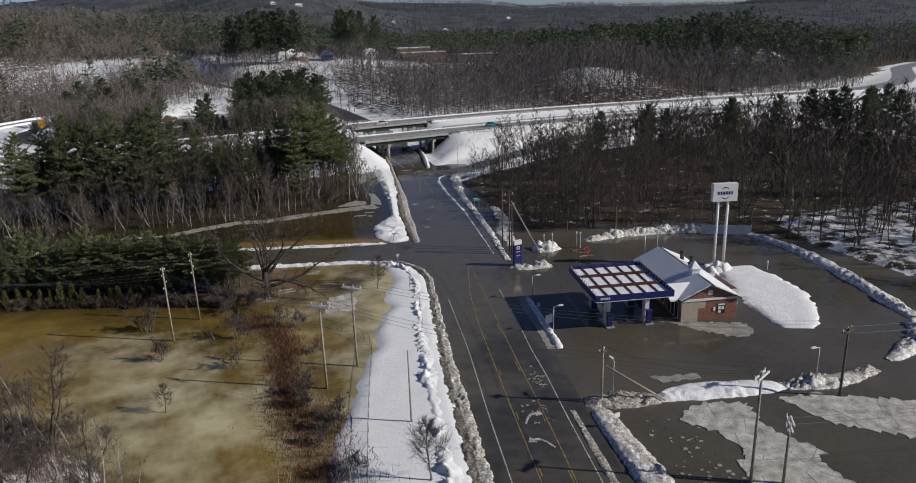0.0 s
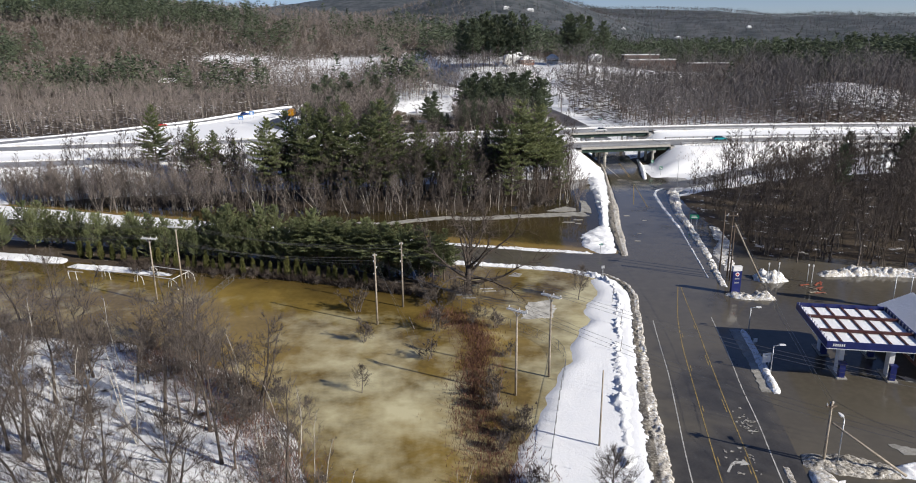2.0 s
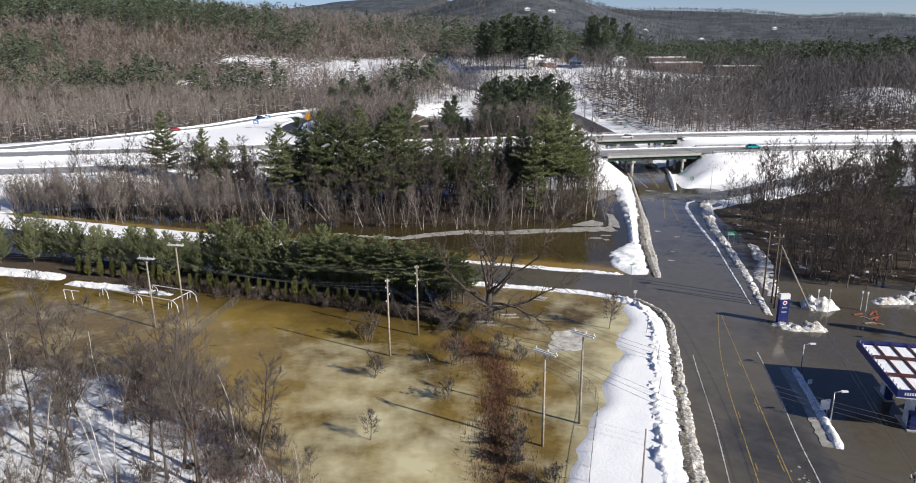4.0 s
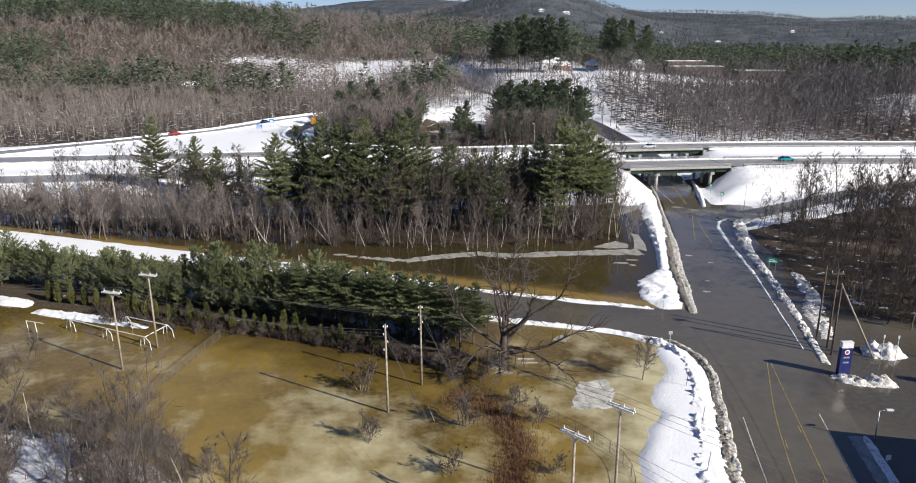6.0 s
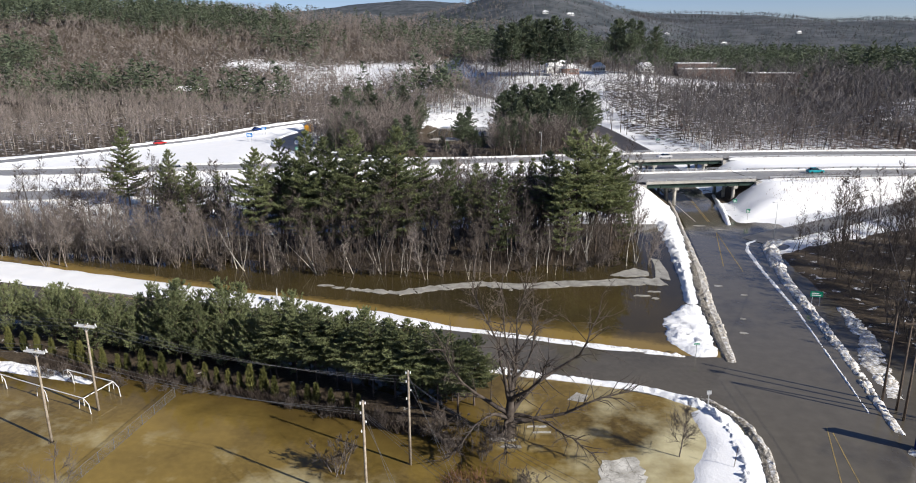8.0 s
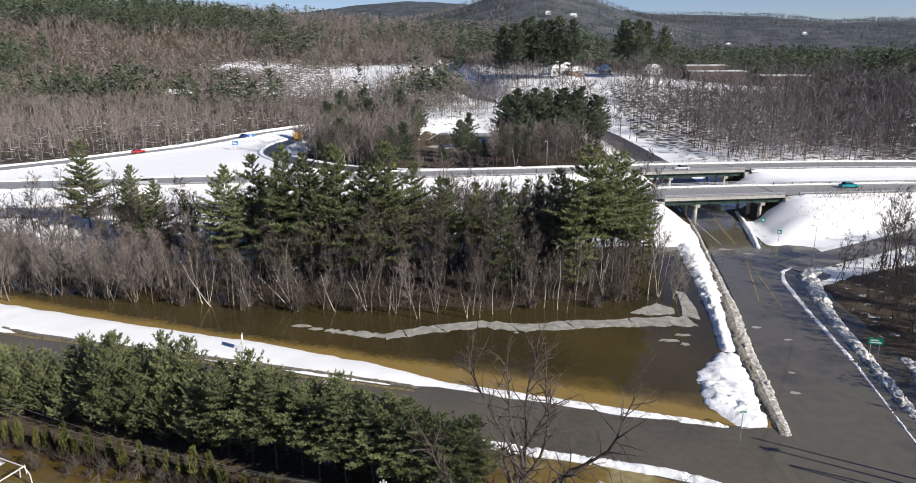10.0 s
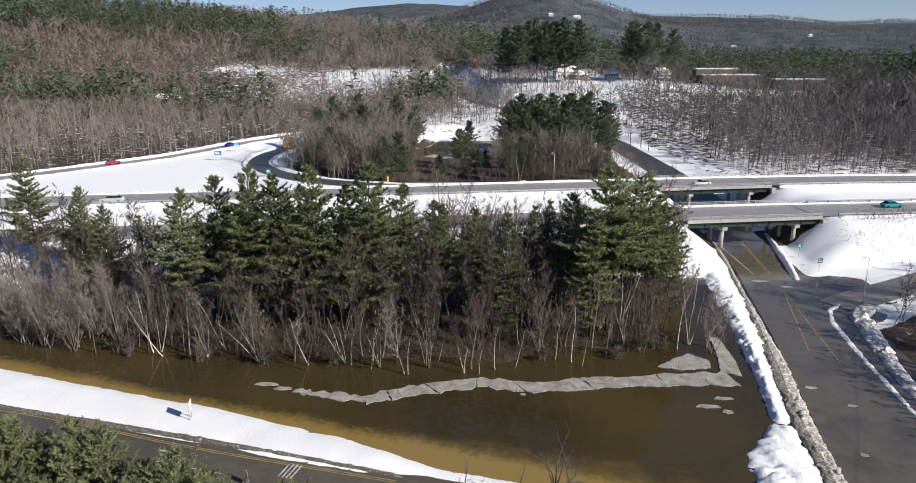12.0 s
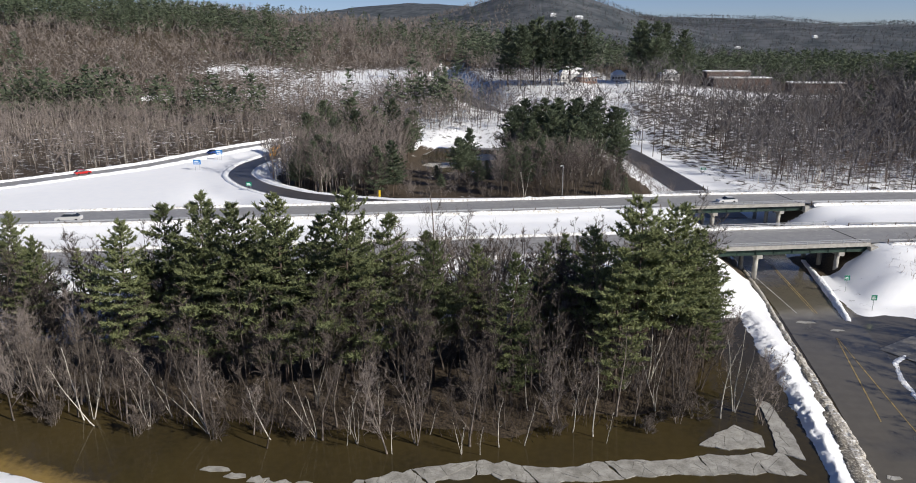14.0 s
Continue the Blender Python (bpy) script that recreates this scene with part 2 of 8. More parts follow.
def ice_material(name, low, high):
    m, nt, b = material(name, 0.5, 0.35)
    p = place(nt)
    n1, n2 = noise_of(nt, p, 0.7, 6), noise_of(nt, p, 6.0, 5)
    c = ramp(nt, calc(nt, "ADD", calc(nt, "MULTIPLY", n1, 0.7), calc(nt, "MULTIPLY", n2, 0.3)), ((0.36, low), (0.62, high)))
    warp = node(nt, "ShaderNodeTexNoise", Scale=1.2, Detail=3.0)
    nt.links.new(p, warp.inputs["Vector"])
    far = node(nt, "ShaderNodeVectorMath")
    nt.links.new(p, far.inputs[0]); nt.links.new(warp.outputs["Color"], far.inputs[1])
    v = nt.nodes.new("ShaderNodeTexVoronoi")
    v.feature = "DISTANCE_TO_EDGE"
    v.inputs["Scale"].default_value = 0.55
    nt.links.new(far.outputs[0], v.inputs["Vector"])
    crack = ramp(nt, v.outputs["Distance"], ((0.0, 1.0), (0.035, 0.0)))
    crack = calc(nt, "MULTIPLY", crack, ramp(nt, n1, ((0.5, 0.0), (0.62, 0.7))))
    nt.links.new(mixed(nt, crack, c, (0.09, 0.075, 0.05)), b.inputs["Base Color"])
    bump(nt, b, calc(nt, "SUBTRACT", n2, crack), 0.6, 0.05)
    return m


ICE = ice_material("grey_ice", (0.20, 0.19, 0.165), (0.42, 0.405, 0.365))
ICE_PALE = ice_material("snowy_ice", (0.24, 0.225, 0.19), (0.66, 0.64, 0.58))
BARK = paint("bark", (0.07, 0.059, 0.052), (0.25, 0.215, 0.187), 2.0, 0.85, 0.1, vary=0.5)
BARK_DARK = paint("dark_bark", (0.05, 0.04, 0.034), (0.15, 0.125, 0.105), 2.0, 0.85, 0.1, vary=0.4)
BARK_PINE = paint("pine_bark", (0.06, 0.045, 0.036), (0.14, 0.11, 0.09), 2.0, 0.9, 0.1, vary=0.3)
BARK_BIRCH = paint("birch_bark", (0.30, 0.27, 0.23), (0.68, 0.65, 0.58), 2.5, 0.7, 0.15, vary=0.2)
TWIGS = isles("twigs", (0.05, 0.041, 0.036), (0.16, 0.133, 0.113))
# darker copy of the twigs, with shade under trees put into the colour
TWIGS_SHADED = isles("shaded_twigs", (0.022, 0.017, 0.014), (0.085, 0.066, 0.053))
TWIGS_GREY = isles("grey_twigs", (0.105, 0.089, 0.081), (0.31, 0.266, 0.237))
TWIGS_RED = isles("red_twigs", (0.085, 0.042, 0.029), (0.25, 0.128, 0.082))
NEEDLES = isles("pine_needles", (0.07, 0.088, 0.042), (0.31, 0.34, 0.165), transl=0.35, single=0.16)
NEEDLES_DARK = isles("dark_needles", (0.045, 0.062, 0.042), (0.2, 0.235, 0.145), transl=0.3)
# needles of the farthest pines, their blue tint stands for distance haze
NEEDLES_HAZE = isles("haze_blue_needles", (0.032, 0.047, 0.042), (0.14, 0.168, 0.14), transl=0.3)
TWIGS_SLATE = isles("slate_twigs", (0.072, 0.066, 0.067), (0.215, 0.196, 0.191))
# twigs of the farthest hardwoods, greyed and flattened in colour for haze
TWIGS_HAZE = isles("haze_grey_twigs", (0.075, 0.073, 0.078), (0.165, 0.155, 0.155))
TWIGS_RUST = isles("rusty_twigs", (0.09, 0.066, 0.056), (0.29, 0.215, 0.18))
ARBOR = isles("arborvitae_leaves", (0.05, 0.06, 0.02), (0.25, 0.245, 0.085), transl=0.35)
LEAVES = isles("dead_leaves", (0.20, 0.09, 0.04), (0.38, 0.20, 0.10))
YELLOW = paint("worn_yellow_paint", (0.13, 0.105, 0.06), (0.42, 0.30, 0.10), 1.2, 0.6)
WHITE_LINE = paint("worn_white_paint", (0.2, 0.195, 0.18), (0.66, 0.65, 0.61), 1.2, 0.6)
CONCRETE = paint("concrete", (0.28, 0.27, 0.24), (0.45, 0.43, 0.39), 1.5, 0.8)
GIRDER = paint("green_girder_paint", (0.018, 0.035, 0.028), (0.04, 0.07, 0.055), 1.5, 0.5)
GALV = paint("galvanised_steel", (0.36, 0.37, 0.38), (0.55, 0.56, 0.57), 4.0, 0.45, 0.5, 0.6)
POLE_WOOD = paint("grey_pole_wood", (0.20, 0.165, 0.125), (0.40, 0.35, 0.28), 2.0, 0.85, vary=0.4)
DARK_WOOD = paint("creosoted_wood", (0.07, 0.05, 0.038), (0.15, 0.115, 0.085), 2.0, 0.85)
WIRE = paint("wire", (0.10, 0.10, 0.10), (0.16, 0.16, 0.16), 2.0, 0.5)
WHITE = paint("white_paint", (0.70, 0.70, 0.69), (0.82, 0.82, 0.80), 2.0, 0.5)
BLUE = paint("navy_panel", (0.012, 0.018, 0.10), (0.02, 0.03, 0.15), 2.0, 0.35, 0.5)
RUST = paint("brown_beam_paint", (0.05, 0.018, 0.018), (0.10, 0.038, 0.034), 2.0, 0.6)
BRICK_DULL = paint("weathered_brown_brick", (0.085, 0.06, 0.05), (0.17, 0.12, 0.10), 3.0, 0.85)
BRICK = paint("red_brick", (0.17, 0.075, 0.05), (0.30, 0.15, 0.10), 3.0, 0.85)
TAN = paint("tan_siding", (0.38, 0.33, 0.25), (0.48, 0.42, 0.33), 2.0, 0.7)
SHINGLE = paint("dark_shingles", (0.03, 0.03, 0.032), (0.08, 0.078, 0.075), 3.0, 0.9)
GREEN_SIGN = paint("green_sign_sheet", (0.0, 0.17, 0.09), (0.0, 0.23, 0.13), 2.0, 0.4)
BLUE_SIGN = paint("blue_sign_sheet", (0.02, 0.15, 0.42), (0.03, 0.20, 0.52), 2.0, 0.4)
YELLOW_SIGN = paint("yellow_sign_sheet", (0.62, 0.42, 0.02), (0.75, 0.52, 0.04), 2.0, 0.4)
GLASS = material("dark_glass", 0.08, 0.6)[0]
GLASS.node_tree.nodes["Principled BSDF"].inputs["Base Color"].default_value = (0.02, 0.025, 0.03, 1)
RUBBER = paint("rubber", (0.015, 0.015, 0.015), (0.03, 0.03, 0.03), 3.0, 0.8)


# ---- mesh helpers ----
def mesh_of(name, verts, faces, mat, smooth=False):
    d = bpy.data.meshes.new(name)
    if isinstance(faces, np.ndarray):
        v, f = np.asarray(verts, np.float32), faces.astype(np.int32)
        k = f.shape[1]
        d.vertices.add(len(v)); d.vertices.foreach_set("co", v.ravel())
        d.loops.add(f.size); d.loops.foreach_set("vertex_index", f.ravel())
        d.polygons.add(len(f)); d.polygons.foreach_set("loop_start", np.arange(0, f.size, k, dtype=np.int32))
        d.update(calc_edges=True)
    else:
        d.from_pydata([tuple(v) for v in verts], [], faces)
        d.update()
    d.materials.append(mat)
    if smooth:
        d.polygons.foreach_set("use_smooth", np.ones(len(d.polygons), bool))
    return d


def part(name, data, parent, label=""):
    ob = new(name, data)
    ob.parent = parent
    return tagged(ob, label) if label else ob


class Shape:
    """Collects boxes, prisms and tubes into one mesh."""
    def __init__(self):
        self.v, self.f = [], []

    def add(self, verts, faces):
        k = len(self.v)
        self.v += [tuple(v) for v in verts]
        self.f += [tuple(i + k for i in f) for f in faces]
        return self

    def box(self, x0, y0, z0, x1, y1, z1, m=None):
        c = [Vector((x, y, z)) for z in (z0, z1) for y in (y0, y1) for x in (x0, x1)]
        if m:
            c = [m @ q for q in c]
        return self.add(c, [(0, 2, 3, 1), (4, 5, 7, 6), (0, 1, 5, 4), (2, 6, 7, 3), (0, 4, 6, 2), (1, 3, 7, 5)])

    def tube(self, a, b, r0, r1=None, n=8):
        a, b = Vector(a), Vector(b)
        r1 = r0 if r1 is None else r1
        q = (b - a).to_track_quat("Z", "Y").to_matrix()
        c = [[p + q @ Vector((r * math.cos(t * 2 * math.pi / n), r * math.sin(t * 2 * math.pi / n), 0)) for t in range(n)] for p, r in ((a, r0), (b, r1))]
        return self.add(c[0] + c[1], [(i, (i + 1) % n, n + (i + 1) % n, n + i) for i in range(n)] + [tuple(range(n - 1, -1, -1)), tuple(range(n, 2 * n))])

    def path(self, pts, r, n=5):
        p = [Vector(q) for q in pts]
        rings = []
        for i, q in enumerate(p):
            w = (p[min(i + 1, len(p) - 1)] - p[max(i - 1, 0)]).to_track_quat("Z", "Y").to_matrix()
            rings += [q + w @ Vector((r * math.cos(t * 2 * math.pi / n), r * math.sin(t * 2 * math.pi / n), 0)) for t in range(n)]
        return self.add(rings, [(i * n + k, i * n + (k + 1) % n, (i + 1) * n + (k + 1) % n, (i + 1) * n + k) for i in range(len(p) - 1) for k in range(n)])

    def prism(self, outline, z0, z1):
        n = len(outline)
        return self.add([(x, y, z0) for x, y in outline] + [(x, y, z1) for x, y in outline],
                        [tuple(range(n - 1, -1, -1)), tuple(range(n, 2 * n))] + [(i, (i + 1) % n, n + (i + 1) % n, n + i) for i in range(n)])

    def done(self, name, mat, smooth=False):
        return mesh_of(name, self.v, self.f, mat, smooth)


def thing(name, m, label, category, group="", kind=""):
    ob = new(name)
    ob.matrix_basis = m
    return tagged(ob, label, category, group, kind)


def structure(name, data, label, category=""):
    return tagged(new(name, data), label, category or name.split("_")[0], kind="structure")


# ---- smooth fields of the plan ----
def rise(a, b, x):
    t = np.clip((x - a) / (b - a), 0, 1)
    return t * t * (3 - 2 * t)


def along(X, Y, line):
    """Distance from a polyline, and the third value of its points interpolated at the foot."""
    best, val = np.full(X.shape, 1e9), np.zeros(X.shape)
    for a, b in zip(line, line[1:]):
        dx, dy = b[0] - a[0], b[1] - a[1]
        t = np.clip(((X - a[0]) * dx + (Y - a[1]) * dy) / (dx * dx + dy * dy), 0, 1)
        d = np.hypot(X - a[0] - t * dx, Y - a[1] - t * dy)
        near = d < best
        best = np.where(near, d, best)
        val = np.where(near, a[2] + t * (b[2] - a[2]), val)
    return best, val


def lattice(X, Y, seed):
    """Smooth value noise, -1 to 1, on a unit lattice."""
    x0, y0 = np.floor(X), np.floor(Y)
    u, v = X - x0, Y - y0
    u, v = u * u * (3 - 2 * u), v * v * (3 - 2 * v)

    def at(i, j):
        h = np.sin(i * 127.1 + j * 311.7 + seed * 74.7) * 43758.5453
        return 2 * (h - np.floor(h)) - 1
    return (at(x0, y0) * (1 - u) + at(x0 + 1, y0) * u) * (1 - v) + (at(x0, y0 + 1) * (1 - u) + at(x0 + 1, y0 + 1) * u) * v


def waves(X, Y, size, seed=0):
    """Noise in three octaves, about -1 to 1, with features of that size."""
    X, Y = np.asarray(X, float), np.asarray(Y, float)
    c, s = math.cos(seed + 0.5), math.sin(seed + 0.5)
    P, Q = (X * c - Y * s) / size * 1.6 + seed * 3.7, (X * s + Y * c) / size * 1.6 - seed * 1.9
    return 1.25 * (0.6 * lattice(P, Q, seed) + 0.3 * lattice(P * 2.1 + 5, Q * 2.1, seed + 1) + 0.15 * lattice(P * 4.3, Q * 4.3 + 9, seed + 2))


# ---- the lie of the land ----
MEDIAN = [(-700, 60, 0), (-400, 131, 0), (0, 211, 0), (60, 223, 0), (100, 229, 0), (150, 232, 0), (215, 231, 0), (265, 230, 0), (300, 235, 0), (336, 252, 0), (369, 280, 0), (420, 331, 0), (475, 360, 0), (600, 400, 0), (900, 470, 0)]
SHORE_X = [-140, -85, -47, -13, 0, 12, 23, 31, 34, 36]
SHORE_Y = [150, 141, 136, 132.5, 135, 138, 144, 164, 180, 230]
STRIP_N = [(-160, 150, 5.4), (-76, 128.6, 3.8), (-55, 123.6, 3.2), (-35, 119.3, 3.0), (-18, 114.4, 2.1), (-6, 111.4, 0.3), (26, 103.6, -0.2)]
HEDGE = [(-110, 112, 5.0), (-64, 101, 5.5), (-34, 95, 5.0), (-6, 85, 3.5)]
ROAD_X = [(-80, 15.5), (20, 27.8), (50, 32.2), (80, 37.0), (112, 43.3), (145, 46.6), (170, 49.2), (210, 52.2), (245, 53.4)]
NORTH_ROAD = [(53.4, 245, 0.3), (51, 280, 1.0), (42, 345, 2.0), (20, 400, 6.0), (-17, 440, 10), (-35, 500, 12), (-58, 630, 15)]
LOOP = [(5, 229, 6.3), (-31, 229, 6.2), (-54, 237, 6.0), (-70, 250, 5.8), (-81, 266, 5.6), (-84.5, 283, 5.5), (-82, 307, 5.3), (-72, 330, 5), (-45, 352, 4)]
OFF = [(-400, 90, 6), (-220, 170, 6), (-165, 215, 5.8), (-139, 246, 5.6), (-116, 279, 5.4), (-103, 318, 5.3), (-92, 340, 5.2), (-70, 365, 4.5)]
EXIT = [(55.5, 163.5, 0.06), (60, 167, 0.2), (72, 174, 0.6), (104, 193, 2.2), (150, 206, 4.5), (200, 214, 6.0)]


def road_x(y):
    return np.interp(y, [p[0] for p in ROAD_X], [p[1] for p in ROAD_X])


# snowy clearings on the hill: centre and half widths
CLEARINGS = ((-205, 590, 34, 20), (-108, 580, 34, 30), (38, 480, 34, 16), (115, 468, 70, 18))


def far_hills(X, Y):
    z = 19 * rise(335, 500, Y + 0.15 * X) * rise(-170, 20, X) * (1 - 0.35 * rise(50, 150, X) - 0.55 * rise(230, 460, X)) + 20 * rise(420, 760, Y) * (1 - rise(-170, 20, X))
    z = z + 54 * np.exp(-(((X + 520) / 330) ** 2 + ((Y - 900) / 330) ** 2))
    z = z + 30 * np.exp(-(((X + 120) / 260) ** 2 + ((Y - 1150) / 330) ** 2))
    z = z + 95 * np.exp(-(((X - 70) / 230) ** 2 + ((Y - 1750) / 380) ** 2))
    z = z + (106 + 24 * waves(X, Y, 700, 3)) * rise(1500, 2500, Y + 0.3 * np.abs(X - 500)) * rise(-900, 100, X) * (1 - 0.35 * rise(500, 1500, X))
    z = z + 190 * np.exp(-(((X + 700) / 700) ** 2 + ((Y - 4300) / 500) ** 2))
    z = z + 170 * np.exp(-(((X + 1500) / 900) ** 2 + ((Y - 3300) / 900) ** 2))
    z = z + 290 * np.exp(-(((X - 3430) / 620) ** 2 + ((Y - 3000) / 600) ** 2))
    z = z + 12 * np.exp(-(((X - 190) / 40) ** 2 + ((Y - 345) / 40) ** 2)) + 14 * np.exp(-(((X - 310) / 55) ** 2 + ((Y - 375) / 50) ** 2))
    return z + 3 * waves(X, Y, 160, 5) * rise(300, 700, np.hypot(X, Y - 60)) * rise(250, 500, Y)


def land(X, Y):
    """Height of the ground and how snowy it is."""
    base = -0.42 + 0.10 * waves(X, Y, 16, 1) + 0.06 * waves(X, Y, 4, 2)
    snow = np.full(X.shape, 0.25)
    z = base
    # wooded island between the ditch and the highway
    shore = np.interp(X, SHORE_X, SHORE_Y)
    up = rise(-2, 12, Y - shore + 2.0 * waves(X, Y, 14, 4)) * (1 - rise(36, 40, X)) * rise(-170, -140, X)
    z = z + 0.75 * up
    snow = np.where(up > 0.2, 0.04 + 0.18 * rise(12, 30, Y - shore), snow)
    # foreground wood, south-west
    edge = np.interp(X, [-90, -68, -39, -26, -14, -8, -3], [70, 67, 60, 52, 36, 20, -10])
    up = rise(-2, 4, edge - Y + 1.5 * waves(X, Y, 10, 6)) * (1 - rise(-4, 2, X))
    z = z + 1.0 * up
    snow = np.where(up > 0.3, 0.66, snow)
    # wood east of the road
    up = rise(0, 9, Y - np.interp(X, [54, 60, 68, 91, 104, 112], [104, 96, 96, 92, 70, 20])) * rise(54, 59, X)
    z = z + up * (0.62 + 0.2 * waves(X, Y, 11, 7))
    snow = np.where(up > 0.4, 0.27, snow)
    snow = np.where((X > 56) & (X < 130) & (Y > 170 + 0.2 * (X - 56)), 0.72, snow)
    up = rise(97, 112, X) * rise(-60, 30, Y) * (1 - rise(80, 100, Y))
    z = z + 0.6 * up
    snow = np.where(up > 0.5, 0.5, snow)
    # snowy verge west of the main road
    west = 1.3 * waves(X, Y, 9, 21) + np.interp(Y, [-60, 20, 34, 40, 52, 67, 81, 92], [1, 6.3, 8.6, 11.2, 16, 20.4, 24, 25.5]) + 0.5 * waves(X, Y, 5, 8)
    up = rise(-1.5, 1.2, X - west) * (1 - rise(-1.6, 0.4, Y - np.interp(X, [20, 23.2, 26.2, 28.5, 30.3, 31], [92.6, 91, 89, 86, 82.5, 70]))) * (1 - rise(-2, 0, X - road_x(Y) + 6))
    z = z + 0.75 * up
    snow = np.where(up > 0.3, 0.95, snow)
    # verge along the side road, and the hedge's bed
    d, w = along(X, Y, STRIP_N)
    up = 1 - rise(-1.2, 2.4, d - w + 0.3 * waves(X, Y, 6, 9))
    z = z + 0.85 * up
    snow = np.where(up > 0.35, 1.0, snow)
    d, w = along(X, Y, HEDGE)
    up = 1 - rise(-2, 2, d - w + 0.8 * waves(X, Y, 8, 10))
    z = z + 0.72 * up
    snow = np.where(up > 0.4, 0.2, snow)
    # outside the flood the ground rises gently
    far = np.maximum.reduce([1 - rise(-190, -120, X), rise(170, 260, X), 1 - rise(-120, -20, Y)])
    z = z + far * 1.3
    snow = np.where(far > 0.4, 0.62, snow)
    north = rise(0, 25, Y - 240 - 0.2 * X)
    z = z + north * 1.4
    snow = np.where(north > 0.3, 0.62 - 0.08 * rise(40, 110, X) - 0.36 * rise(400, 600, np.hypot(X, Y)) * (1 - 0.6 * rise(-230, -120, X) * (1 - rise(560, 640, Y))), snow)
    snow = np.where(north > 0.3, snow - 0.3 * (1 - rise(-100, -40, X)) * (1 - rise(430, 520, Y)), snow)
    snow = np.where((north > 0.3) & (X > 55), snow - 0.12 * rise(300, 330, Y) - 0.2 * rise(115, 170, X) + 0.5 * np.exp(-(((X - 190) / 28) ** 2 + ((Y - 335) / 22) ** 2)) + 0.5 * np.exp(-(((X - 310) / 36) ** 2 + ((Y - 360) / 28) ** 2)), snow)
    snow = np.where(np.hypot(X, Y) > 900, 0.2, snow)
    for cx, cy, rx, ry in CLEARINGS:
        snow = snow + 0.38 * np.exp(-(((X - cx) / rx) ** 2 + ((Y - cy) / ry) ** 2)) * (1 + 0.6 * waves(X, Y, 24, 15))
    z = z + far_hills(X, Y)
    # dark floor of the thickets inside the loop
    snow = np.where((X > -72) & (X < 44) & (Y > 252) & (Y < 346), 0.12 + 0.25 * waves(X, Y, 20, 31), snow)
    # pond inside the loop
    k = 1 - rise(0.75, 1.15, np.hypot((X + 20) / 18, (Y - 338) / 44))
    z = z * (1 - k) + 0.7 * k
    # highway bank
    d, w = along(X, Y, MEDIAN)
    top = 6.35 - 0.9 * (1 - rise(4, 10, d)) - np.clip(d - 26, 0, 99) * 0.45
    # the cut for the road under the bridges
    off = np.abs(X - road_x(Y) - 0.4)
    v1, v2 = np.abs(Y - 0.2 * X - 194.1), np.abs(Y - 0.2 * X - 228.0)
    cut = np.clip(off - 7.6, 0, 50) * (0.8 - 0.42 * rise(4.0, 15.0, np.minimum(v1, v2)) * (X > 52)) - 0.05
    cut = np.where((Y > 150) & (Y < 275) & (off < 40), cut, 99)
    soft = np.maximum(1.6 - np.abs(top - cut), 0) / 1.6
    bank = np.minimum(top, cut) - soft ** 2 * 0.4
    on = (bank > z) & (d < 60)
    z = np.where(on, np.maximum(bank, z), z)
    snow = np.where(on, np.where(cut < top - 0.3, 0.8, 1.0), snow)
    snow = np.where((off < 14) & (np.minimum(v1, v2) < 6.5), 0.05, snow)
    # snowfield between the carriageway and the slip road
    n = np.interp(X, [-700, -142, -118, -105, -92, -60], [-60, 250, 283, 322, 345, 240])
    field = rise(-2, 3, Y - (224 + 0.2 * X)) * (1 - rise(-1, 4, Y - n)) * (1 - rise(-92, -58, X + 0.25 * (Y - 250)))
    z = np.maximum(z, 5.2 * field + z * (1 - field))
    snow = np.where(field > 0.5, 1.0, snow)
    # ramps carry their own banks
    for line, w in ((LOOP, 4.0), (OFF, 4.5), (EXIT, 4.2), (NORTH_ROAD, 5.5)):
        d, h = along(X, Y, line)
        k = 1 - rise(w + 2.0, w + (10 if line is not EXIT else 6), d)
        z = z * (1 - k) + (h - 0.14) * k
        snow = np.where((k > (0.1 if line is EXIT else 0.45)), 1.0, snow)
    # flooded mouth of the exit ramp
    d, h = along(X, Y, EXIT)
    k = rise(-1.5, 1.0, np.interp(X, [52, 60, 66, 74], [178.5, 180, 179.5, 178]) + 0.8 * waves(X, Y, 5, 23) - Y) * rise(53, 55, X) * (1 - rise(63, 70, X)) * rise(2.6, 3.4, d) * rise(164, 167, Y)
    return z * (1 - k) - 0.25 * k, snow


def axis(lo, hi, a, b, step, grow):
    out = list(np.arange(a, b + step / 2, step))
    for end, sign in ((hi, 1), (lo, -1)):
        p, s = (out[-1], step) if sign > 0 else (out[0], step)
        extra = []
        while (p - end) * sign < 0:
            s *= grow
            p += sign * s
            extra.append(p)
        out = out + extra if sign > 0 else extra[::-1] + out
    return np.array(out)


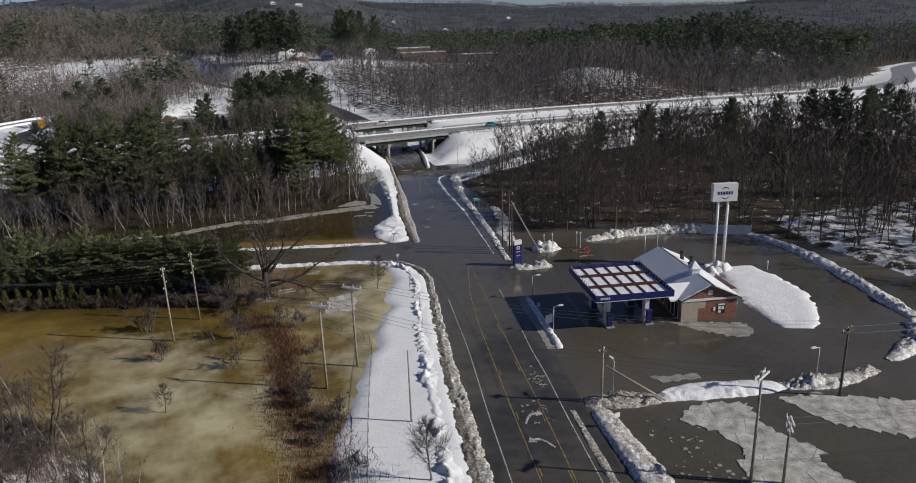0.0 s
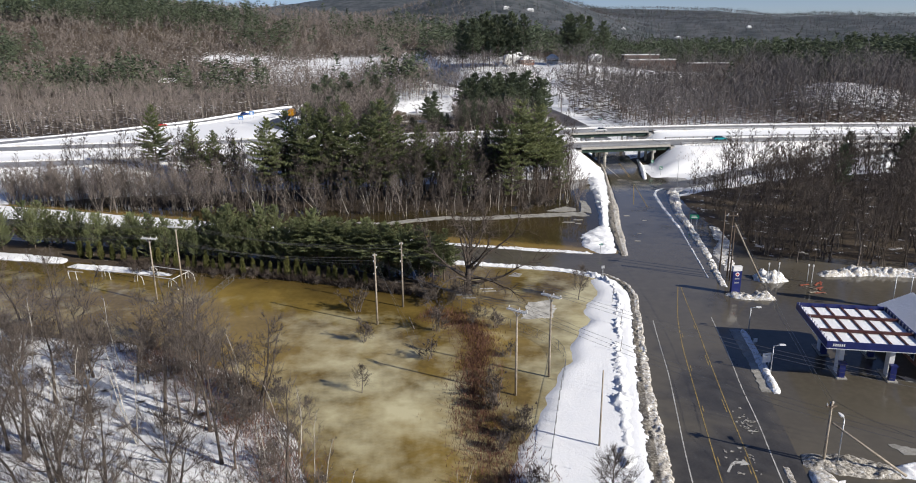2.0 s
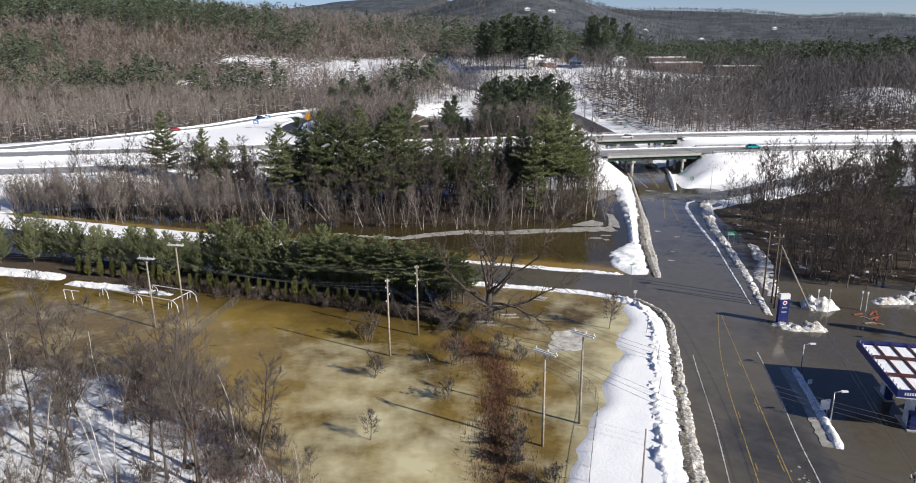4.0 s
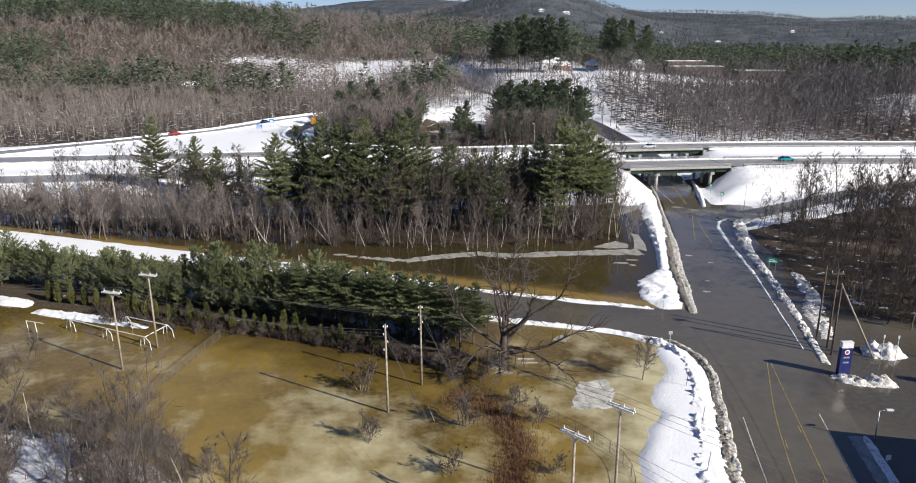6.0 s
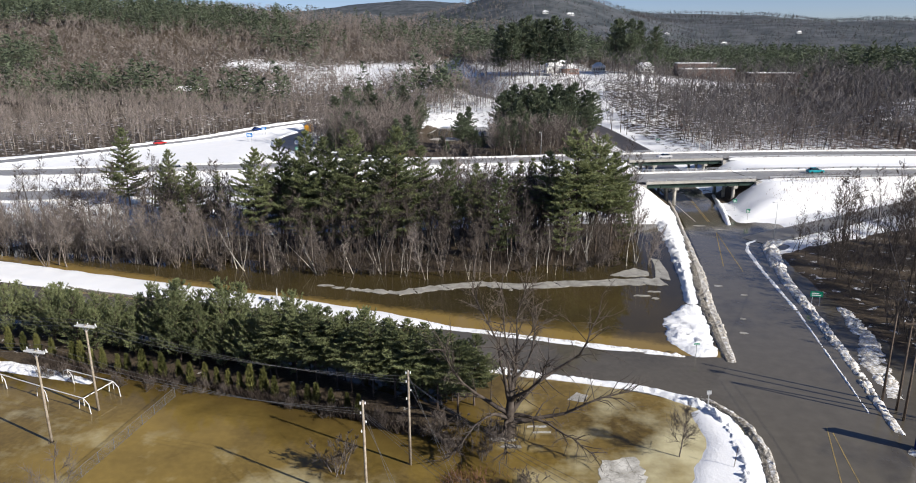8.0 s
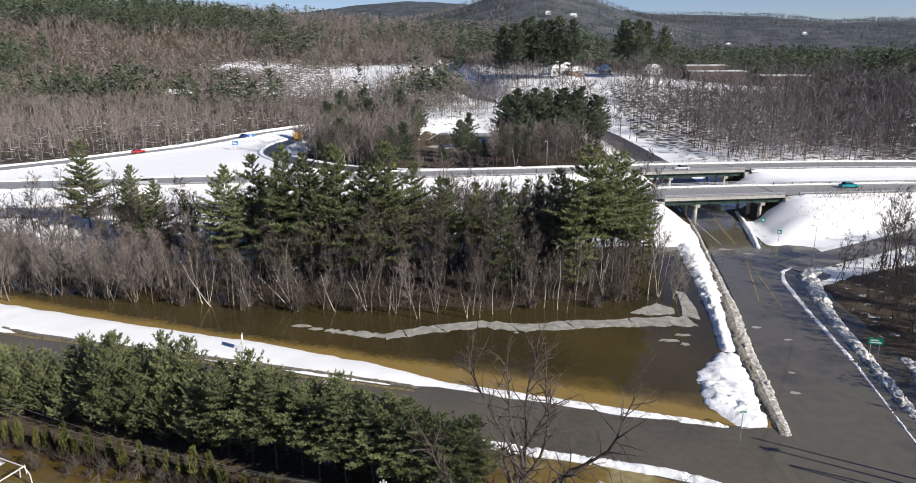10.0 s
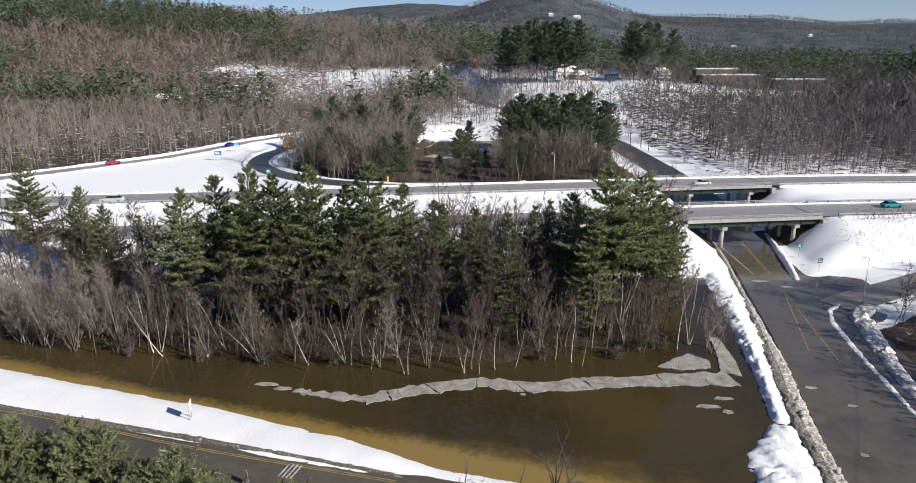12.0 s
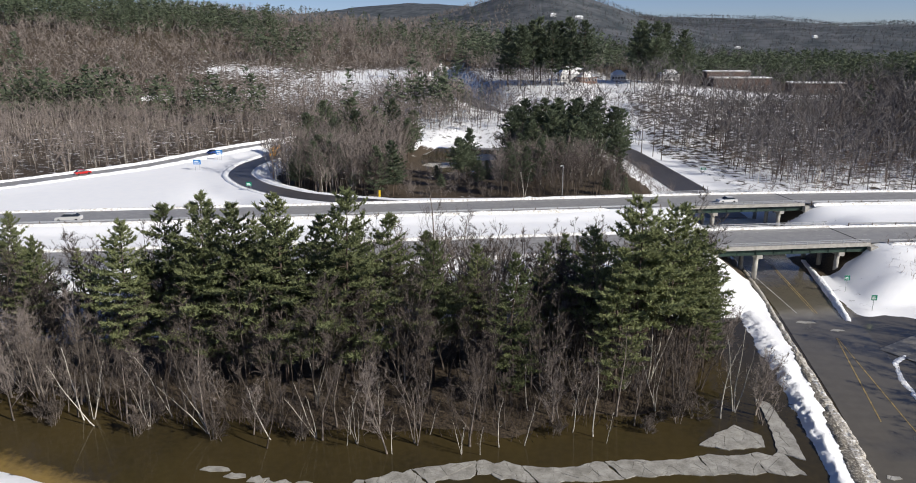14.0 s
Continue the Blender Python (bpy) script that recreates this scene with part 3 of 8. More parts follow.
gx, gy = axis(-4800, 4800, -95, 108, 0.95, 1.06), axis(-1500, 4900, 12, 216, 0.95, 1.06)
GX, GY = np.meshgrid(gx, gy)
GZ, GS = land(GX, GY)
nx, ny = len(gx), len(gy)
idx = np.arange(nx * ny).reshape(ny, nx)
quads = np.stack([idx[:-1, :-1], idx[:-1, 1:], idx[1:, 1:], idx[1:, :-1]], -1).reshape(-1, 4)
d = mesh_of("ground", np.stack([GX, GY, GZ], -1).reshape(-1, 3), quads, GROUND, True)
d.attributes.new("snow", "FLOAT", "POINT").data.foreach_set("value", GS.ravel().astype(np.float32))
# wooded: far ground that takes the forest colour with haze in it
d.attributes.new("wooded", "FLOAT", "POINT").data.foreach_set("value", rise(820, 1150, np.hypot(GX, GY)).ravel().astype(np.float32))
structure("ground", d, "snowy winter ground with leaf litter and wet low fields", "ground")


def height(x, y):
    return float(land(np.array([float(x)]), np.array([float(y)]))[0][0])


def heights(x, y):
    return land(np.asarray(x, float), np.asarray(y, float))[0]


# ---- flood water ----
def sheet(name, outline, z, mat, label, category="water"):
    return structure(name, mesh_of(name, [(x, y, z) for x, y in outline], [tuple(range(len(outline)))], mat), label, category)


SIDE = [(-200, 160), (-120, 137), (-76, 122), (-40, 112.5), (-3, 104.5), (24, 98), (36, 96)]
sheet("water_field", [(-200, -70), (20, -70), (20, 0), (28, 40), (36, 96)] + SIDE[-2::-1], 0.0, WATER_FIELD, "shallow olive-brown flood water over a grassy field with sunken ice", "water")
sheet("water_ditch", SIDE + [(52, 200), (46, 232), (-200, 232)], 0.0, WATER_DITCH, "dark brown flood water standing beside the wooded island", "water")
sheet("water_lot", [(20, -70), (220, -70), (220, 200), (52, 200), (36, 96), (28, 40), (20, 0)], 0.0, WATER_LOT, "grey-brown flood water over the fuel station's lot", "water")


sheet("water_pond", [(-44, 288), (4, 288), (6, 338), (2, 386), (-42, 386)], 1.12, WATER_DITCH, "dark half-frozen pond inside the loop ramp", "water")


# ---- roads ----
def smooth_line(line, step=2.0):
    p = np.array(line, float)
    s = np.concatenate([[0], np.cumsum(np.hypot(*np.diff(p[:, :2], axis=0).T))])
    t = np.arange(0, s[-1] + step / 2, step)
    q = np.stack([np.interp(t, s, p[:, k]) for k in range(p.shape[1])], -1)
    for _ in range(6):
        q[1:-1] = (q[:-2] + 2 * q[1:-1] + q[2:]) / 4
    return q


def normals(q):
    t = np.gradient(q[:, :2], axis=0)
    t /= np.linalg.norm(t, axis=1)[:, None]
    return np.stack([-t[:, 1], t[:, 0]], -1)      # to the left of the way


def ribbon(q, left, right, lift=0.0, cols=2):
    """A strip along q from left to right metres off it (left positive)."""
    n = normals(q)
    k = np.linspace(0, 1, cols)
    off = np.asarray(left)[..., None] * (1 - k) + np.asarray(right)[..., None] * k
    off = np.broadcast_to(off, (len(q), cols))
    xy = q[:, None, :2] + n[:, None, :] * off[..., None]
    z = np.broadcast_to(q[:, 2:3] + lift, (len(q), cols))
    v = np.concatenate([xy, z[..., None]], -1).reshape(-1, 3)
    i = np.arange(len(q) * cols).reshape(len(q), cols)
    f = np.stack([i[:-1, :-1], i[1:, :-1], i[1:, 1:], i[:-1, 1:]], -1).reshape(-1, 4)[:, ::-1]
    return v, f


def lane_line(road, q, off, width, mat, label, start=0, end=None, dash=None, lift=0.012):
    """Painted line along a road, whole or in dashes."""
    q = q[start:end]
    vs, fs, k = [], [], 0
    step = np.hypot(*(q[1] - q[0])[:2])
    run = len(q) if not dash else max(2, int(dash[0] / step) + 1)
    hop = len(q) if not dash else max(2, int((dash[0] + dash[1]) / step))
    for a in range(0, len(q) - 1, hop):
        piece = q[a:a + run]
        if len(piece) < 2:
            continue
        n = normals(q)[a:a + run]
        for s in (off + width / 2, off - width / 2):
            vs.append(np.concatenate([piece[:, :2] + n * s, piece[:, 2:3] + lift], -1))
        m = len(piece)
        fs += [(k + m + i, k + m + i + 1, k + i + 1, k + i) for i in range(m - 1)]
        k += 2 * m
    return part("lane_line", mesh_of("lane_line", np.concatenate(vs), fs, mat), road, label)


def spread(ys, pairs):
    return np.interp(ys, [p[0] for p in pairs], [p[1] for p in pairs])


ys = np.arange(-80, 262, 2.0)
main_q = np.stack([road_x(ys), ys, np.full(len(ys), 0.04)], -1)
left_w = road_x(ys) - spread(ys, [(-80, 9), (22, 22.6), (52, 26.6), (80, 30.6), (84, 30.4), (88, 29.2), (92, 28.0), (101, 33.5), (118, 36.0), (150, 40.6), (181, 44.1), (207, 45.6), (262, 47)])
right_w = spread(ys, [(-80, 24), (22, 35.5), (48, 39.5), (66, 43), (84, 45.5), (112, 49.8), (131, 51.4), (146, 51.6), (158, 53), (180, 55.6), (210, 58.4), (262, 60)]) - road_x(ys)
v, f = ribbon(main_q, left_w, -right_w, cols=4)
main_road = structure("road_main", mesh_of("road_main", v, f, ROAD_WET), "wet dark asphalt road, partly under a film of flood water", "road")
LANES = {
    "left_edge": [(14.4, -40), (24.5, 22), (26.3, 35), (27.6, 43), (29.1, 52.5), (30.4, 64), (31.2, 70)],
    "left_turn": [(16.8, -40), (27.2, 21.2), (29.0, 34), (30.2, 42), (31.5, 50.6), (33.0, 60.5), (35.0, 70.6), (37.0, 78), (39.2, 86)],
    "right_turn": [(20.2, -40), (30.4, 20.2), (32.5, 34.6), (33.6, 43.6), (35.3, 56), (36.9, 67), (38.6, 80), (39.3, 84.5)],
    "right_edge": [(22.6, -40), (32.7, 19.4), (34.6, 32.8), (36.0, 41), (36.8, 48.2), (38.4, 57.5), (40.3, 71.8)]}
for name, line in LANES.items():
    q = smooth_line([(x, y, 0.04) for x, y in line], 1.5)
    if "turn" in name:
        lane_line(main_road, q, 0.0, 0.11, YELLOW, "worn yellow line")
        lane_line(main_road, q[:74], 0.3 if name == "right_turn" else -0.3, 0.11, YELLOW, "broken yellow line", dash=(3, 9))
    else:
        lane_line(main_road, q, 0.0, 0.12, WHITE_LINE, "worn white line")
for line, width, mat, lab in (([(51.7, 207), (50.2, 180)], 0.16, YELLOW, "worn yellow line"), ([(51.3, 207), (49.8, 180)], 0.12, YELLOW, "worn yellow line"), ([(45.6, 207), (46.9, 180)], 0.16, WHITE_LINE, "worn white line"),
                              ([(49.1, 170), (43.9, 145)], 0.16, YELLOW, "faint yellow line under the water"), ([(49.2, 170), (46.7, 142)], 0.16, YELLOW, "faint yellow line under the water")):
    lane_line(main_road, smooth_line([(x, y, 0.04) for x, y in line]), 0.0, width, mat, lab)

side_q = smooth_line([(-200, 161, 0.03), (-120, 137.5, 0.03), (-74, 119.4, 0.03), (-54, 115.6, 0.03), (-34.5, 110.6, 0.03), (-3, 104.6, 0.03), (12, 101, 0.03), (26, 97, 0.03), (38, 94, 0.03)])
w = np.interp(side_q[:, 0], [-200, -40, 12, 24, 34], [4.8, 4.9, 5.6, 6.5, 8.5])
v, f = ribbon(side_q, w, -w, cols=3)
side_road = structure("road_side", mesh_of("road_side", v, f, ROAD_FLOOD), "flooded asphalt side street meeting the main road", "road")
reach = [int(np.argmin(np.abs(side_q[:, 0] - x))) for x in (-80, -8)]
lane_line(side_road, side_q, 3.72, 0.15, YELLOW, "yellow line", *reach)
lane_line(side_road, side_q, 3.42, 0.15, YELLOW, "yellow line", *reach)
lane_line(side_road, side_q, 0.2, 0.12, WHITE_LINE, "white line", *(int(np.argmin(np.abs(side_q[:, 0] - x))) for x in (-36, -26)))

for name, side in (("highway_south", -16.6), ("highway_north", 16.6)):
    m = smooth_line([p for p in MEDIAN if -420 < p[0]], 4.0)
    q = np.concatenate([m[:, :2] + normals(m) * side, np.full((len(m), 1), 6.42)], -1)
    v, f = ribbon(q, 5.6, -5.6, cols=3)
    r = structure(name, mesh_of(name, v, f, ROAD_DRY), "salt-whitened grey asphalt highway carriageway", "road")
    for off, dash in ((3.7, None), (-3.7, None), (0.0, (4, 8))):
        lane_line(r, q, off, 0.14, WHITE_LINE, "faint white line", 0, None, dash)
    if side < 0:
        HWY_S = q
    else:
        HWY_N = q
for name, line, w, mat, label in (("road_loop", LOOP, 3.2, ROAD_DARK, "curving dark asphalt loop ramp"), ("road_slip", OFF, 3.6, ROAD_DRY, "grey asphalt slip road across the snow"),
                                  ("road_exit", EXIT, 3.4, ROAD_RAMP, "grey asphalt ramp climbing to the highway"), ("road_north", NORTH_ROAD, 5.2, ROAD_DARK, "dark asphalt road climbing into the woods")):
    q = smooth_line(line, 2.5)
    v, f = ribbon(q, w, -w, 0.02, cols=3)
    r = structure(name, mesh_of(name, v, f, mat), label, "road")
    lane_line(r, q, 0.0 if name == "road_north" else w - 0.5, 0.14, YELLOW, "faded yellow line")


# ---- ploughed snow banks ----
def snow_bank(name, line, label, wide, high, dirt=(0.2, 0.2), seed=0, rough=0.35, step=0.27, rows=18, lift=-0.35, flat=2.2, ledge=0):
    """A ridge along a line. wide, high: per point or one number. dirt: share on the left and the right flank. flat: how flat its top is.
    ledge: 1 or -1 for a crumbled step on the left or the right flank and a smooth slope away from it."""
    q = smooth_line([(*p[:2], 0.0) for p in line], step)
    n = normals(q)
    t = np.linspace(0, 1, len(q))
    at = np.linspace(0, 1, len(line))
    W = np.interp(t, at, wide) if isinstance(wide, (list, tuple)) else np.full(len(q), float(wide))
    H = np.interp(t, at, high) if isinstance(high, (list, tuple)) else np.full(len(q), float(high))
    H = H * np.minimum(1, np.minimum(t, 1 - t) * len(q) * step / 1.5 + 0.15)
    k = np.linspace(-1, 1, rows)
    off = W[:, None] * k[None, :] * (1 + 0.16 * waves(q[:, 0], q[:, 1], 3.1, seed)[:, None] + 0.08 * waves(q[:, 0], q[:, 1], 0.9, seed + 5)[:, None])
    xy = q[:, None, :2] + n[:, None, :] * off[..., None]
    X, Y = xy[..., 0], xy[..., 1]
    prof = ((1 - np.abs(k) ** flat) ** 0.8)[None, :]
    broken = np.ones(rows)[None, :]
    if ledge:
        u = k * ledge
        prof = np.where(u < 0.1, 0.5 + 0.5 * rise(-0.95, 0.1, u), np.clip(1 - ((u - 0.1) / 0.9) ** 1.3, 0, 1))[None, :] * np.where(np.abs(k) > 0.99, 0.0, 1.0)[None, :]
        broken = (0.15 + 1.0 * rise(-0.15, 0.2, u))[None, :]
    clods = np.abs(waves(X, Y, 1.5, seed + 2))
    much = broken * rough * np.clip(0.55 + 0.75 * waves(X, Y, 6.0, seed + 7), 0.1, 1.3)
    lump = 0.8 + 0.3 * rough * waves(X, Y, 3.8, seed + 1) + much * (0.9 * (0.42 - clods) + 0.55 * waves(X, Y, 0.75, seed + 4) + 0.35 * waves(X, Y, 2.2, seed + 6) + 0.3 * waves(X, Y, 0.45, seed + 8))
    Z = lift + (H[:, None] - lift) * np.clip(prof * lump * 1.15, 0, 2.2)
    i = np.arange(X.size).reshape(X.shape)
    f = np.stack([i[:-1, :-1], i[1:, :-1], i[1:, 1:], i[:-1, 1:]], -1).reshape(-1, 4)[:, ::-1]
    d = mesh_of(name, np.stack([X, Y, Z], -1).reshape(-1, 3), f, BANK, True)
    dirtv = np.where(k > 0, dirt[0], dirt[1])[None, :] * np.ones(X.shape)
    d.attributes.new("dirt", "FLOAT", "POINT").data.foreach_set("value", dirtv.ravel().astype(np.float32))
    ob = new(name, d)
    return tagged(ob, label, "snow bank", "ploughed snow banks")


snow_bank("snow_bank", [(33.2, 101.8), (34.0, 110), (34.9, 118), (35.7, 126), (38.0, 141), (40.2, 157), (42.1, 173), (44.0, 188), (45.2, 205)], "gritty brown ploughed edge of snow beside the road", [0.8, 1.4, 1.45, 1.45, 1.05, 0.6, 0.5, 0.5, 0.4], [0.2, 0.24, 0.25, 0.26, 0.26, 0.26, 0.26, 0.26, 0.26], (0.95, 0.66), 11, 0.5, flat=7.0)
snow_bank("snow_bank", [(30.4, 103.4), (29.3, 109.5), (30.6, 116.5), (33.0, 124)], "wide lumpy heap of clean white snow at the street corner", [2.6, 3.7, 3.6, 1.7], [0.3, 0.42, 0.48, 0.45], (0.04, 0.12), 12, 0.65, flat=3.4)
snow_bank("snow_bank", [(33.0, 124), (35.4, 140), (37.5, 157), (38.9, 172), (39.9, 185), (41.3, 203)], "long white snow bank with a blue shaded crumbling flank", [1.3, 1.7, 2.4, 3.0, 3.2, 3.2], [0.5, 0.6, 0.66, 0.68, 0.66, 0.6], (0.04, 0.1), 13, 0.45, ledge=1)
snow_bank("snow_bank", [(-3, 110.4), (12, 107.2), (27.5, 103.4)], "thin low strip of snow along the flooded side street", [0.6, 0.55, 0.5], 0.34, (0.3, 0.4), 14, 0.3)
snow_bank("snow_bank", [(-24, 104.0), (-3, 98.6), (5.3, 96.5), (12.8, 95.1), (19.9, 93.5), (23.2, 91.8), (26.3, 89.6), (28.7, 85.8)], "thin crumbly ridge of snow along the flooded side street", [0.8, 1.0, 1.15, 1.05, 0.8, 0.9, 1.2, 1.2], [0.34, 0.38, 0.4, 0.42, 0.42, 0.45, 0.48, 0.4], (0.3, 0.12), 15, 0.6)
snow_bank("snow_bank", [(26.4, 92.0), (28.9, 88.3), (30.2, 85.0), (30.4, 80), (29.6, 75.5), (28.6, 69), (27.4, 62.5), (25.5, 51), (24.1, 41.5), (23.2, 34), (21.6, 22), (18.6, 4), (9.5, -60)], "gritty brown ploughed edge of snow beside the road", [0.5, 0.8, 0.95, 1.15, 1.35, 1.4, 1.4, 1.45, 1.5, 1.5, 1.5, 1.5, 1.5], [0.3, 0.24, 0.24, 0.24, 0.25, 0.25, 0.25, 0.25, 0.25, 0.25, 0.25, 0.25, 0.25], (0.66, 0.98), 16, 0.5, flat=7.0)
snow_bank("snow_bank", [(26.2, 89.4), (28.0, 85.4), (27.9, 79), (26.4, 70), (24.7, 61), (22.7, 50), (21.2, 40), (19.6, 28), (16.6, 8), (6, -60)], "lumpy white snow ridge thrown up by the plough", [1.2, 1.9, 2.1, 2.0, 2.0, 2.0, 2.0, 2.0, 2.0, 2.0], [0.4, 0.5, 0.55, 0.56, 0.56, 0.56, 0.56, 0.56, 0.56, 0.56], (0.1, 0.03), 17, 0.95, ledge=-1)
snow_bank("snow_bank", [(46.6, 84.5), (47.6, 92), (49.2, 102), (51.2, 120), (52.8, 137), (55.2, 150), (57.4, 160), (61.5, 165)], "dirty broken snow bank between the road and the wood", [0.7, 0.9, 1.1, 1.1, 1.2, 1.6, 2.0, 1.8], [0.14, 0.17, 0.18, 0.2, 0.26, 0.32, 0.4, 0.36], (0.6, 0.5), 18, 0.9, flat=3.0)
snow_bank("snow_bank", [(45.3, 89), (47.2, 105), (49.2, 122), (50.4, 142), (51.7, 156), (53.6, 162), (57.5, 165.4)], "thin white line of snow along the road's flooded edge", [0.25, 0.3, 0.4, 0.7, 0.8, 0.9, 0.7], 0.13, (0.3, 0.3), 19, 0.3)
snow_bank("snow_bank", [(46, 81.5), (48, 79.8), (53, 79.4)], "snow heap round the foot of the price sign", [1.2, 1.8, 1.3], [0.4, 0.5, 0.6], (0.66, 0.55), 20, 1.0)
snow_bank("snow_bank", [(53, 89), (55.6, 88.4), (58.5, 88.6)], "rounded heap of ploughed snow", [1.6, 2.4, 1.5], [0.8, 1.5, 0.8], (0.5, 0.5), 21, 0.8)
snow_bank("snow_bank", [(65, 91), (74, 92), (84, 90.5), (91, 88)], "long heap of ploughed snow at the lot's rim", [1.5, 1.8, 1.8, 1.5], [0.7, 1.0, 1.0, 0.7], (0.6, 0.55), 22, 0.9)
snow_bank("snow_bank", [(97, 84), (98.6, 74), (97.4, 62), (94.8, 50), (92.6, 42), (91.5, 34)], "long grey heap of ploughed snow round the lot", [1.2, 1.5, 1.6, 1.7, 1.7, 1.3], [0.5, 0.65, 0.7, 0.7, 0.7, 0.5], (0.52, 0.5), 23, 0.6)
snow_bank("snow_bank", [(37.6, 33.6), (42, 32.4), (46, 31.6)], "dark gritty mound of ploughed snow", [1.5, 2.0, 1.4], [0.5, 0.7, 0.55], (0.85, 0.75), 24, 1.0, flat=3.0)
snow_bank("snow_bank", [(45.5, 31.6), (49, 31.8), (53, 31.2), (58, 30.2), (61.5, 29.4)], "smooth white drift between the lot and the yard", [1.0, 1.9, 2.1, 1.9, 1.2], [0.5, 0.62, 0.62, 0.58, 0.45], (0.12, 0.25), 41, 0.45, flat=3.0)
snow_bank("snow_bank", [(61, 29.4), (65, 28.6), (70, 28.6), (74.5, 29.4)], "low dirty ridge of broken snow", [1.2, 1.6, 1.5, 1.1], [0.5, 0.6, 0.5, 0.35], (0.7, 0.6), 42, 1.0, flat=3.0)
snow_bank("snow_bank", [(78, 30.6), (83.5, 32.6), (88.5, 35.4), (91.5, 39)], "broad grey heap of broken snow at the lot's corner", [0.9, 1.6, 2.0, 1.6], [0.3, 0.5, 0.65, 0.6], (0.6, 0.5), 43, 1.0, flat=3.0)
snow_bank("snow_bank", [(38.4, 32), (37.9, 25), (37.5, 18), (35.2, 0), (30, -40)], "broad tan snow bank between the road and the flooded yard", [1.3, 2.2, 2.4, 2.4, 2.4], [0.5, 0.62, 0.62, 0.62, 0.62], (0.62, 0.55), 25, 0.3, flat=3.6)
snow_bank("snow_bank", [(35.6, 33), (34.6, 26), (33.6, 18), (31.0, 0), (25, -40)], "flat strip of grey slush beside the road", [0.5, 0.75, 0.75, 0.75, 0.75], 0.17, (0.75, 0.75), 44, 0.25, flat=4.0)
snow_bank("snow_bank", [(43.2, 66.6), (42.4, 60), (41.4, 53), (40.6, 47.2)], "low snow-topped kerb island at the station's entrance", [0.7, 0.7, 0.8, 0.7], [0.35, 0.35, 0.4, 0.5], (0.3, 0.45), 26, 0.25)
snow_bank("snow_bank", [(81.5, 67.5), (81.0, 61), (79.4, 54), (76.8, 47.5), (74.4, 42.2)], "broad flat sheet of white snow behind the shop", [3.5, 5.2, 6.2, 5.2, 2.6], [0.6, 0.55, 0.5, 0.45, 0.35], (0.02, 0.06), 27, 0.12, flat=7.0)
snow_bank("snow_bank", [(75, 66), (78.4, 67), (80.6, 65)], "rough grey heap of broken snow beside the sign posts", [1.6, 2.4, 1.6], [0.9, 1.6, 1.0], (0.4, 0.4), 29, 0.5)
snow_bank("snow_bank", [(50.4, 93), (52.6, 104), (55.5, 112), (57, 124)], "old dirty snow spread between the road and the wood", [1.6, 2.2, 2.0, 1.2], [0.1, 0.14, 0.12, 0.1], (0.58, 0.58), 30, 0.9, flat=3.0)
snow_bank("snow_bank", [(-95, 131.2), (-70.4, 123.2), (-57.6, 120.3), (-43.3, 117.6), (-24.5, 113.8), (-9, 110.3)], "gritty brown edge of the snow beside the side street", [0.35, 0.45, 0.5, 0.5, 0.45, 0.25], [0.36, 0.4, 0.4, 0.4, 0.4, 0.36], (1.15, 1.05), 31, 0.2, flat=4.0)
snow_bank("snow_bank", [(-72, 95.6), (-60, 93), (-50.5, 90.3)], "low sheet of snow at the field's edge", [1.3, 1.5, 0.6], [0.36, 0.4, 0.3], (0.12, 0.12), 32, 0.3, flat=4.0)
snow_bank("snow_bank", [(-104, 104.5), (-94, 102.6), (-84, 100.6), (-74, 98.2)], "flat snow beside the row of young pines", [1.6, 2.2, 2.2, 1.6], [0.42, 0.46, 0.46, 0.4], (0.15, 0.15), 33, 0.3, flat=4.0)
snow_bank("snow_bank", [(53.8, 177), (55.4, 186), (57.3, 198), (58.6, 210)], "narrow white snow ridge under the bridge's edge", [0.7, 0.9, 0.9, 0.7], [0.6, 0.8, 0.8, 0.6], (0.3, 0.1), 28, 0.3)
for q, side, seed in ((HWY_S, 6.6, 31), (HWY_S, -6.8, 32), (HWY_N, 6.8, 33), (HWY_N, -6.6, 34)):
    n = normals(q)
    p = (q[:, :2] + n * side)
    for lo, hi in ((-240, 36), (67, 300)) if side < 0 else ((-240, 300),):
      pts = [tuple(a) for a in p[(q[:, 0] > lo) & (q[:, 0] < hi)][::6]]
      snow_bank("snow_bank", pts, "low clumpy snow ridge along the highway's shoulder", 0.85, 0.42, (0.42, 0.42), seed, 0.3, 1.2, 6, -0.3).location.z = 6.4
for line, side, seed in ((OFF, 5.4, 35), (OFF, -5.0, 36), (LOOP, 4.6, 37), (LOOP, -4.6, 38)):
    q = smooth_line(line, 2.5)
    pts = q[:, :2] + normals(q) * side
    pts = [tuple(a) for a in pts[(q[:, 0] > -230)][::4]]
    snow_bank("snow_bank", pts, "low snow ridge along the ramp", 1.1, 0.5, (0.15, 0.15), seed, 0.3, 1.2, 6, -0.4).location.z = 5.5


